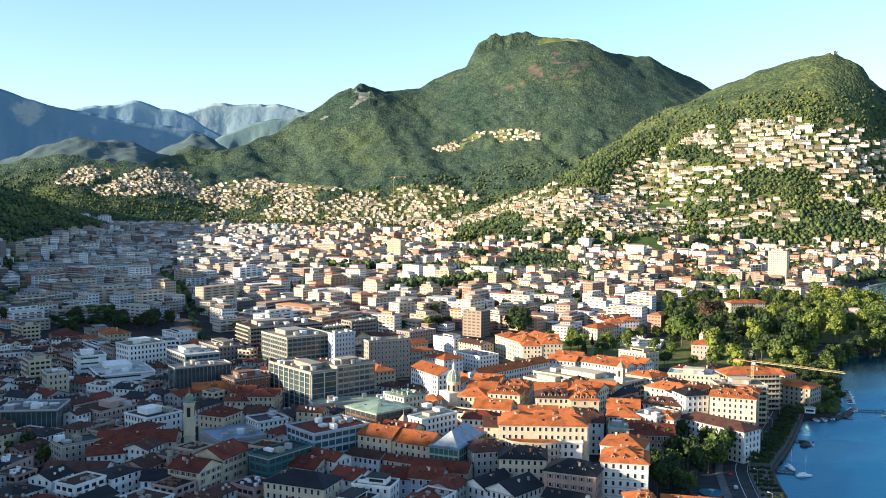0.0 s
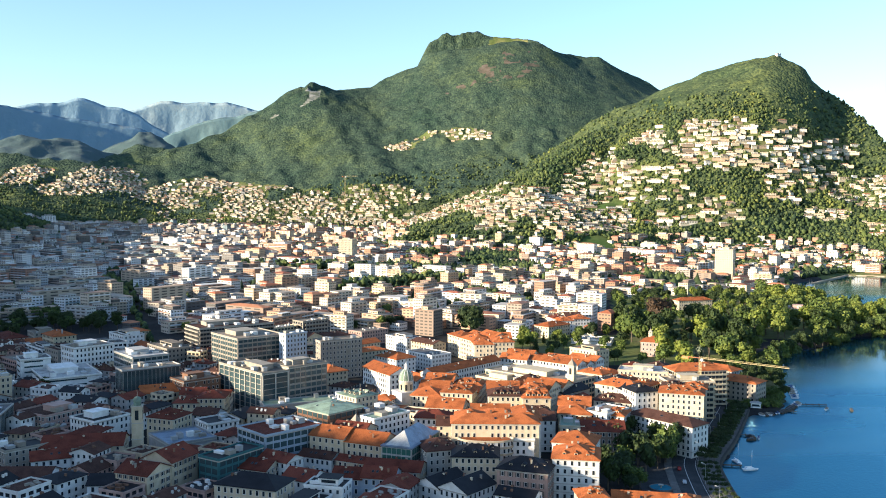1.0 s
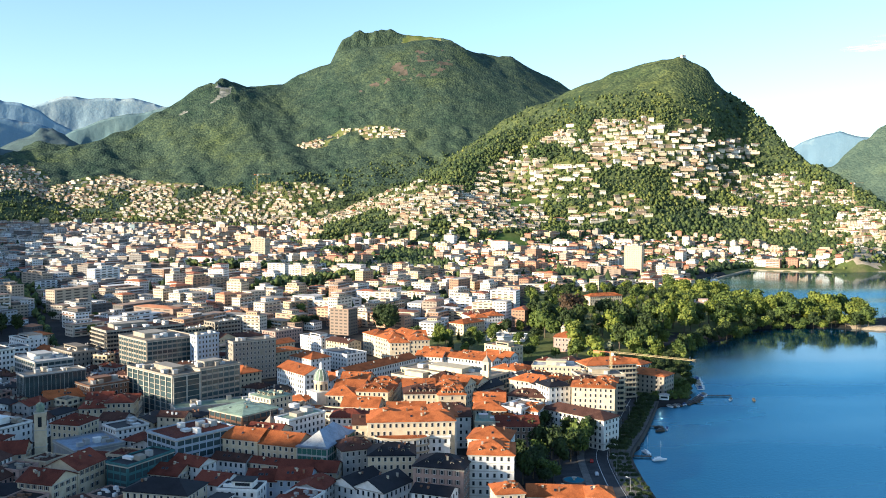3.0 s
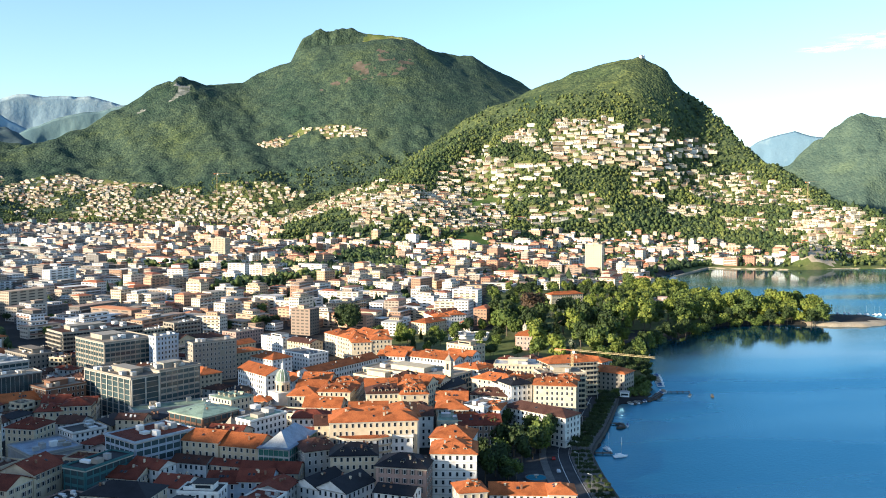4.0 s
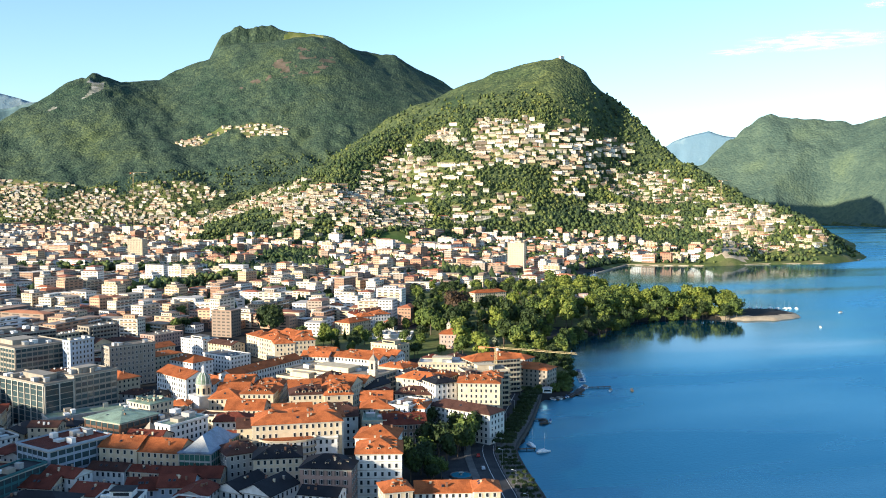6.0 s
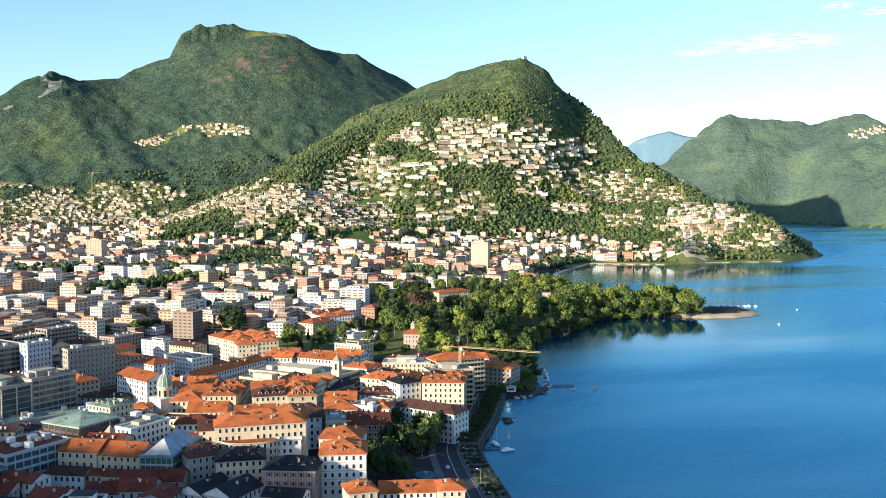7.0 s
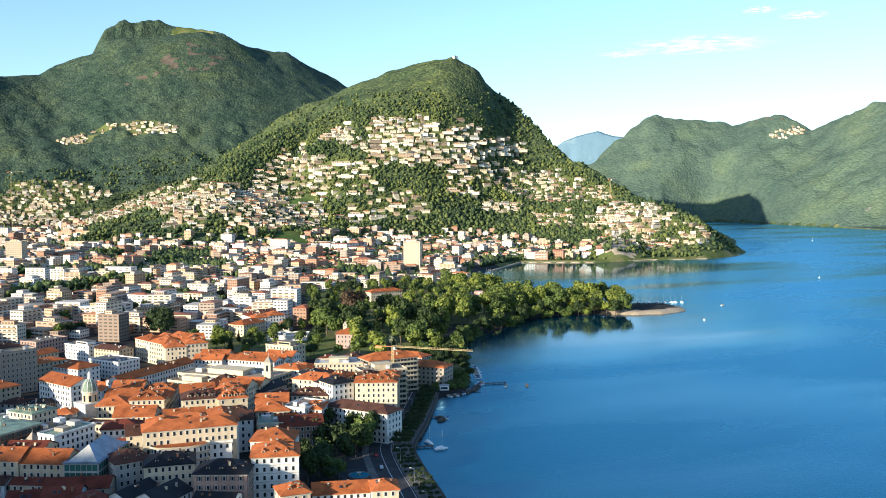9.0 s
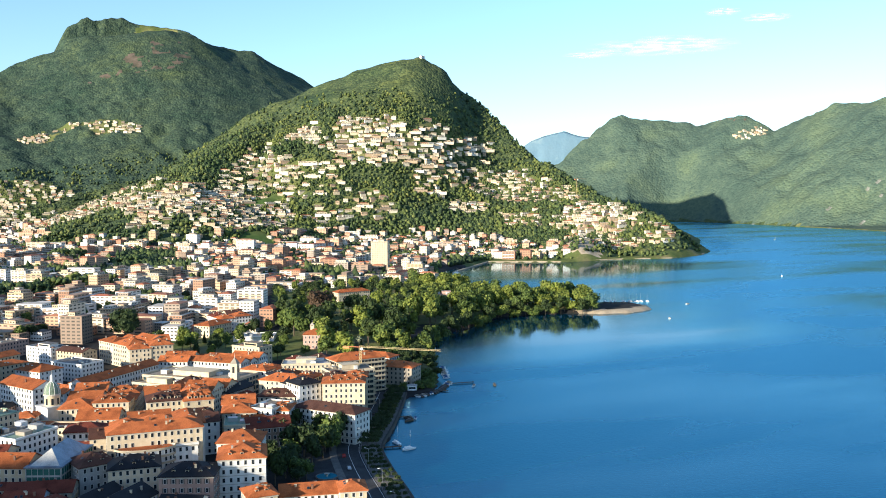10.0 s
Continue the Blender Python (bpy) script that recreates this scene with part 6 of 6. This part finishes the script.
def strip(s, off0, off1, z0, z1):
    """A slab along the quay between two offsets."""
    A, B = offset_line(smooth, off0), offset_line(smooth, off1)
    for (a, b), (c, d) in zip(zip(A, A[1:]), zip(B, B[1:])):
        s.face([(*a, z1), (*b, z1), (*d, z1), (*c, z1)])
        s.face([(*a, z0), (*b, z0), (*b, z1), (*a, z1)])
        s.face([(*c, z1), (*d, z1), (*d, z0), (*c, z0)])


def laid(name, label, category, off0, off1, z0, z1, material):
    s = Shape()
    strip(s, off0, off1, z0, z1)
    return tagged(new(name, s.mesh(name, [material])), label, category, kind="structure")


laid("quay_wall", "pale stone quay wall along the lake", "quay", -.6, .5, -4, 2.7, QUAYSTONE)
s = Shape()
bay = [(640, 1375), (796, 1556), (924, 1494), (1052, 1500), (1170, 1474), (1300, 1534), (1393, 1620)]
for (ax, ay), (bx, by) in zip(bay, bay[1:]):
    s.beam((ax, ay, .2), (bx, by, .2), 1.6)
tagged(new("shore_wall", s.mesh("shore_wall", [SAND])), "low sunlit stone wall along the bay", "wall", kind="structure")
laid("promenade", "pale paved promenade beside the water", "pavement", .5, 1.5, 1, 2.5, PAVING)
laid("planting_strip", "planted strip between promenade and road", "planting", 1.5, 11.0, 1, 2.62, PAVING)
laid("road", "two-lane asphalt lake road", "road", 11.0, 23.0, 1, 2.45, ASPHALT)
laid("pavement", "paved sidewalk along the lake road", "pavement", 23.0, 26.5, 1, 2.6, PAVING)
laid("forecourt", "asphalt forecourt beside the lake road", "road", 26.5, 56.0, 1, 2.35, ASPHALT)
laid("road_marking", "white line of the lake road", "road marking", 16.9, 17.1, 2.4, 2.456, WHITE)
laid("road_marking", "white line of the lake road", "road marking", 11.6, 11.75, 2.4, 2.456, WHITE)
# trees, lamps and cars along it
for off in (2.6, 5.0, 7.4, 9.8):
    for x, y in offset_line(smooth, off)[12:]:
        top = plant("clipped", x + tree_rng.uniform(-.6, .6), y + tree_rng.uniform(-.8, .8), tree_rng.uniform(.8, 1.1) if y > 428 else tree_rng.uniform(.45, .75))
        top.location.z = 2.6
for top in TREES.values():
    for ob in (*top.children_recursive, top):
        bpy.data.objects.remove(ob)


def lamp_post(m):
    top = thing("street_lamp", "slender grey lake promenade street lamp", "street lamp", m, "lamps along the promenade")
    s = Shape()
    s.tube(0, 0, 0, .6, .16, .14, 8), s.tube(0, 0, .6, 9, .10, .06, 8)
    part("pole", s, [METAL], top)
    s = Shape()
    s.beam((0, 0, 8.9), (1.6, 0, 9.3), .05)
    part("arm", s, [METAL], top)
    s = Shape()
    s.box(1.2, -.16, 9.2, 2.1, .16, 9.36)
    part("lantern", s, [WHITE], top)
    return top


lamp = lamp_post(pose(*offset_line(smooth, 11.4)[14], 2.45))
for k in range(20, len(smooth) - 1, 5):
    copy_thing(lamp, pose(*offset_line(smooth, 10.6)[k], 2.6, 0, 0, 150))


def car(m, paint, label):
    top = thing("car", label, "car", m, "cars on the lake road")
    s = Shape()
    profile = [(-2.1, .35), (-2.15, .8), (-1.6, .95), (-1.1, 1.4), (.5, 1.42), (1.1, .98), (2.0, .82), (2.1, .4)]
    n = len(profile)
    for y, w in ((-.85, 1), (.85, 1)):
        s.v += [(x, y * (.86 if z > 1.2 else 1), z) for x, z in profile]
    s.f += [tuple(range(n)), tuple(range(2 * n - 1, n - 1, -1))] + [(k, n + k, n + (k + 1) % n, (k + 1) % n) for k in range(n)]
    s.s += [0] * (n + 2)
    part("body", s, [paint], top)
    for y in (-.87, .76):
        s = Shape()
        s.box(-1.2, y, .98, .7, y + .11, 1.3)
        part("side_window", s, [GLASS], top)
    for x in (-1.3, 1.3):
        for y in (-.88, .7):
            s = Shape()
            k0 = len(s.v)
            s.tube(0, 0, 0, .18, .32, .32, 12)
            part("wheel", s, [DARK], top, m=pose(x, y + .18, .32, 90))
    return top


car_rng = random.Random(3)
paints = []
for word, c in (("white", (.75, .75, .74)), ("silver", (.45, .46, .47)), ("black", (.02, .02, .022)), ("dark blue", (.02, .04, .10)), ("red", (.35, .03, .02))):
    paints.append((word, Mat(word.replace(" ", "_") + "_car_paint", .25).colour(c).m))
protos = [car(pose(0, 0, -300 - 5 * k), p, f"{word} car on the lake road") for k, (word, p) in enumerate(paints)]
for k in range(18, len(smooth) - 2, 3):
    off = car_rng.choice([14.0, 19.8, 21.8, 21.8])
    line = offset_line(smooth, off)
    (ax, ay), (bx, by) = line[k], line[k + 1]
    copy_thing(car_rng.choice(protos), pose(ax, ay, 2.452, 0, 0, math.degrees(math.atan2(by - ay, bx - ax)) + (180 if off < 16 else 0)))
for top in protos:
    for ob in (*top.children_recursive, top):
        bpy.data.objects.remove(ob)


# boats
def boat(label, length, cover, mast, hull=WHITE):
    top = thing("sailing_boat" if mast else "motor_boat", label, "boat", pose(0, 0, -350), "boats by the shore")
    s = Shape()
    L, w = length / 2, length * .16
    deck = [(-L, -w * .8), (0, -w), (L * .6, -w * .7), (L, 0), (L * .6, w * .7), (0, w), (-L, w * .8)]
    n = len(deck)
    s.v += [(x, y, .75) for x, y in deck] + [(x * .92, y * .6, -.3) for x, y in deck]
    s.f += [tuple(range(n)), tuple(range(2 * n - 1, n - 1, -1))] + [(k, n + k, n + (k + 1) % n, (k + 1) % n) for k in range(n)]
    s.s += [0] * (n + 2)
    part("hull", s, [hull], top)
    s = Shape()
    s.box(-L * .75, -w * .6, .75, L * .35, w * .6, 1.25), s.box(-L * .4, -w * .5, 1.25, L * .15, w * .5, 1.6)
    part("cover", s, [cover], top)
    if mast:
        s = Shape()
        s.tube(L * .1, 0, .75, length * 1.25, .07, .04, 6)
        mast_part = part("mast", s, [METAL], top)
        s = Shape()
        s.beam((L * .1, 0, 1.9), (-L * .8, 0, 1.8), .1)
        part("boom", s, [WHITE], mast_part)
        if mast > 1:
            s = Shape()
            s.face([(L * .08, .02, 1.9), (-L * .8, .3, 1.9), (L * .08, .02, length * 1.2)]), s.face([(L * .08, .04, 1.9), (L * .08, .04, length * 1.2), (-L * .8, .32, 1.9)])
            part("sail", s, [WHITE], mast_part)
    return top


BLUECOVER = Mat("blue_boat_cover", .7).colour((.03, .08, .2)).m
boats = [boat("small dark motor boat with a dark cover moored", 6, DARK, 0, BARK), boat("small white motor boat with a blue cover moored", 5.5, BLUECOVER, 0),
         boat("open white motor boat moored", 6.5, WALL["tan"], 0), boat("white sailing boat with a bare mast", 8, WHITE, 1), boat("white sailing boat under sail on the lake", 9, WHITE, 2)]
boat_rng = random.Random(6)


def float_boat(k, x, y, turn):
    copy_thing(boats[k], pose(x, y, .06, 0, 0, turn))


for k in range(17):
    float_boat(boat_rng.choice([0, 0, 0, 1, 2]), 222 + k * 2.3, 534 + k * 1.9 - 6 * math.sin(k * .196) + boat_rng.uniform(-1, 1), 118 + boat_rng.uniform(-8, 8))
for k in range(8):
    float_boat(boat_rng.choice([0, 1, 2]), 264 + k * 1.9, 580 + k * 5.2, boat_rng.uniform(-15, 15))
for x, y, k in ((270, 548, 2), (284, 545, 0), (196, 484, 0), (199, 481, 1), (194, 478, 0), (170, 436, 3), (172, 424, 3), (306, 700, 1)):
    float_boat(k, x, y, boat_rng.uniform(0, 360))
for k in range(9):
    float_boat(3, 622 + k * 6.5, 922 - k * 4.0 + 4 * boat_rng.uniform(-1, 1), 80 + boat_rng.uniform(-20, 20))
for k in range(14):
    float_boat(boat_rng.choice([0, 2, 2, 3]), 598 + k * 2.6 + boat_rng.uniform(0, 14), 1268 + k * 8.0, boat_rng.uniform(-20, 20))
float_boat(4, 1068, 1073, 40), float_boat(2, 700, 850, 10), float_boat(2, 602, 760, 60), float_boat(4, 1888, 1924, 20)
for top in boats:
    for ob in (*top.children_recursive, top):
        bpy.data.objects.remove(ob)


def jetty(x, y, turn, length):
    top = thing("jetty", "dark wooden jetty on piles", "jetty", pose(x, y, 0, 0, 0, turn))
    for k in range(int(length / .5)):
        s = Shape()
        s.box(0, -1.2, .72, .46, 1.2, .8)
        part("plank", s, [BARK], top, m=pose(k * .5, 0, 0))
    for k in range(int(length / 4) + 1):
        for y0 in (-1.1, 1.1):
            s = Shape()
            s.tube(0, 0, -6, 1.4, .13, .13, 8)
            part("pile", s, [BARK], top, m=pose(k * 4, y0, 0))


jetty(161, 431, -12, 9), jetty(190, 488, -22, 9), jetty(238, 544, -24, 10), jetty(258, 560, -8, 17)


def kiosk(x, y):
    top = thing("kiosk", "small white wooden kiosk beside the boats", "kiosk", pose(x, y, ground_z(x, y), 0, 0, -20))
    s = Shape()
    s.box(-3, -2, -1, 3, 2, 3)
    part("wall", s, [WHITE], top)
    s = Shape()
    hip_roof(s, 6, 4, 3, .9, .4, .15)
    part("roof", s, [ROOF["white"]], top)
    s = Shape()
    s.box(-2.2, -2.06, 1.0, 2.2, -1.98, 2.3)
    part("hatch", s, [GLASS], top)


kiosk(223.5, 546)

# ---------------------------------------------------------------- towers, crane, fountain
def bell_tower(x, y, base, top_z, w, cap, turn, label):
    top = thing("bell_tower", label, "tower", pose(x, y, base, 0, 0, turn))
    h = top_z - base - w * 1.5
    s = Shape()
    s.box(-w / 2, -w / 2, -4, w / 2, w / 2, h)
    part("shaft", s, [WALL["cream"]], top)
    for z in (h * .45, h * .72, h):
        s = Shape()
        band(s, w, w, z - .25, z + .15, .3)
        part("string_course", s, [STONE], top)
    for m, _ in sides(w, w):
        s = Shape()
        s.box(-w * .17, -.08, h * .77, w * .17, .02, h * .93)
        s.tube(0, 0, 0, .1, w * .17, w * .17, 12)
        s.v[-24:] = [(a, -.08 + c, h * .93 + b) for a, b, c in s.v[-24:]]
        part("belfry_opening", s, [GLASS], top, m=m)
    s = Shape()
    if cap == "dome":
        s.tube(0, 0, h, h + w * .4, w * .36, w * .34, 8)
        for k in range(5):
            a, b = k * .31, (k + 1) * .31
            s.tube(0, 0, h + w * .4 + w * .5 * math.sin(a), h + w * .4 + w * .5 * math.sin(b), w * .42 * math.cos(a), w * .42 * math.cos(b), 12)
    else:
        a = w / 2 + .2
        for p, q in (((-a, -a), (a, -a)), ((a, -a), (a, a)), ((a, a), (-a, a)), ((-a, a), (-a, -a))):
            s.face([(*p, h), (*q, h), (0, 0, h + w * .9)])
    cap_part = part("cap", s, [ROOF["copper"] if cap == "dome" else WALL["tan"]], top)
    s = Shape()
    s.tube(0, 0, h + w * .8, h + w * 1.5, .12, .03, 6)
    part("finial", s, [METAL], cap_part)


bell_tower(110, 556, ground_z(110, 556), 34, 4.4, "spire", -35, "cream stone bell tower with a pointed cap")
bell_tower(-122, 431, ground_z(-122, 431), 39.5, 4.8, "dome", 8, "pale baroque bell tower with a small green dome")
bell_tower(-20, 457, ground_z(-20, 457), 24, 4.6, "spire", -45, "small ochre turret with an arched opening")
bell_tower(207, 722, 19, 28, 2.8, "spire", -24, "small white belvedere turret over a villa roof")

top = thing("church_dome", "green copper dome with ribs and lantern on a pale drum", "dome", pose(6.2, 526, ground_z(6.2, 526) + 2.4))
s = Shape()
s.tube(0, 0, 8, 18.5, 4.0, 4.0, 20)
part("drum", s, [WALL["cream"]], top)
s = Shape()
s.box(-6, -5, -6, 5, 6, 12.5), s.box(-6.3, -5.3, 12.5, 5.3, 6.3, 13)
part("base", s, [WALL["white"]], top, m=pose(0, 0, 0, 0, 0, 31))
for k in range(8):
    s = Shape()
    s.box(-.6, -4.08, 13.6, .6, -3.8, 17)
    part("window", s, [GLASS], top, m=pose(0, 0, 0, 0, 0, 45 * k))
s = Shape()
s.tube(0, 0, 18.5, 19.2, 4.5, 4.4, 20)
part("cornice", s, [STONE], top)
s = Shape()
for k in range(7):
    a, b = k * .224, (k + 1) * .224
    s.tube(0, 0, 19.2 + 6.6 * math.sin(a), 19.2 + 6.6 * math.sin(b), 4.1 * math.cos(a), max(.3, 4.1 * math.cos(b)), 20)
part("dome", s, [ROOF["copper"]], top)
for k in range(10):
    s = Shape()
    for j in range(6):
        a, b = j * .25, (j + 1) * .25
        s.beam((4.15 * math.cos(a), 0, 19.2 + 6.6 * math.sin(a)), (4.15 * math.cos(b), 0, 19.2 + 6.6 * math.sin(b)), .12)
    part("rib", s, [WALL["white"]], top, m=pose(0, 0, 0, 0, 0, 36 * k))
s = Shape()
s.tube(0, 0, 25.4, 28.2, .9, .8, 10), s.tube(0, 0, 28.2, 29.6, 1.0, .05, 10), s.tube(0, 0, 29.5, 32, .08, .04, 6)
part("lantern", s, [WALL["white"]], top)


def tower_crane(x, y, base, z, turn, jib, label, scale=1.0):
    """A tower crane with lattice mast, jib, counter-jib and tie."""
    top = thing("tower_crane", label, "crane", pose(x, y, base, 0, 0, turn))
    h, q = z - base, .8 * scale
    s = Shape()
    for a, b in ((-q, -q), (q, -q), (q, q), (-q, q)):
        s.beam((a, b, 0), (a, b, h + 1.2 * scale), .08 * scale)
    for k in range(int(h / (2.4 * scale))):
        z0, z1 = k * 2.4 * scale, (k + 1) * 2.4 * scale
        s.beam((-q, -q, z0), (q, -q, z1), .06 * scale), s.beam((q, -q, z0), (q, q, z1), .06 * scale)
        s.beam((q, q, z0), (-q, q, z1), .06 * scale), s.beam((-q, q, z0), (-q, -q, z1), .06 * scale)
    part("mast", s, [YELLOWPAINT], top)
    s = Shape()
    for a, b in ((-.6, 0), (.6, 0), (0, 1.1)):
        s.beam((0, a * scale, h + b * scale), (jib, a * scale, h + b * scale), .07 * scale)
    for k in range(int(jib / (1.6 * scale))):
        x0, x1 = k * 1.6 * scale, (k + 1) * 1.6 * scale
        s.beam((x0, -.6 * scale, h), ((x0 + x1) / 2, 0, h + 1.1 * scale), .05 * scale), s.beam(((x0 + x1) / 2, 0, h + 1.1 * scale), (x1, .6 * scale, h), .05 * scale)
        s.beam((x0, -.6 * scale, h), (x1, .6 * scale, h), .05 * scale)
    part("jib", s, [YELLOWPAINT], top)
    s = Shape()
    s.box(-jib * .22, -.8 * scale, h, 0, .8 * scale, h + .3 * scale), s.box(-jib * .22, -.7 * scale, h - 1.6 * scale, -jib * .14, .7 * scale, h)
    part("counter_jib", s, [REDPAINT], top)
    s = Shape()
    s.box(.8 * scale, -1.6 * scale, h - 2.2 * scale, 2.6 * scale, -.2 * scale, h - .2)
    part("cab", s, [WHITE], top)


tower_crane(188, 546, ground_z(188, 546), 33.2, -42, 54, "yellow and red tower crane over the lakefront roofs", .75)
tower_crane(-165, 2960, ground_z(-165, 2960), 205, 0, 42, "thin grey tower crane on the foothill", 1.6)
tower_crane(1290, 2010, ground_z(1290, 2010), 170, 20, 40, "thin tower crane above the cape", 1.5)

top = thing("fountain", "round stone fountain basin with blue water", "fountain", pose(118, 391, ground_z(118, 391)))
s = Shape()
s.tube(0, 0, 0, .8, 5.2, 5.2, 28, cap=False), s.tube(0, 0, 0, .8, 4.7, 4.7, 28, cap=False)
for k in range(28):
    j = (k + 1) % 28
    s.f.append((28 + k, 28 + j, 84 + j, 84 + k)), s.s.append(0)
part("basin", s, [PAVING], top)
s = Shape()
s.tube(0, 0, .3, .6, 4.7, 4.7, 28)
part("water", s, [Mat("fountain_water", .1).colour((.05, .22, .30)).m], top)
s = Shape()
s.tube(0, 0, .5, 1.6, .5, .3, 12), s.tube(0, 0, 1.6, 1.9, 1.1, 1.2, 14)
part("bowl", s, [STONE], top)

top = thing("summit_chapel", "small white chapel on the wooded summit", "chapel", pose(1131, 2660, ground_z(1131, 2660) - 1, 0, 0, 30))
s = Shape()
walls(s, 16, 8, 6, 2.6)
part("nave", s, [WALL["white"]], top)
s = Shape()
gable_roof(s, 16, 8, 6, 2.6)
part("roof", s, [ROOF["tan"]], top)
s = Shape()
s.box(8, -2, -4, 12, 2, 8.5), s.box(7.7, -2.3, 8.5, 12.3, 2.3, 8.9)
part("turret", s, [WALL["white"]], top)
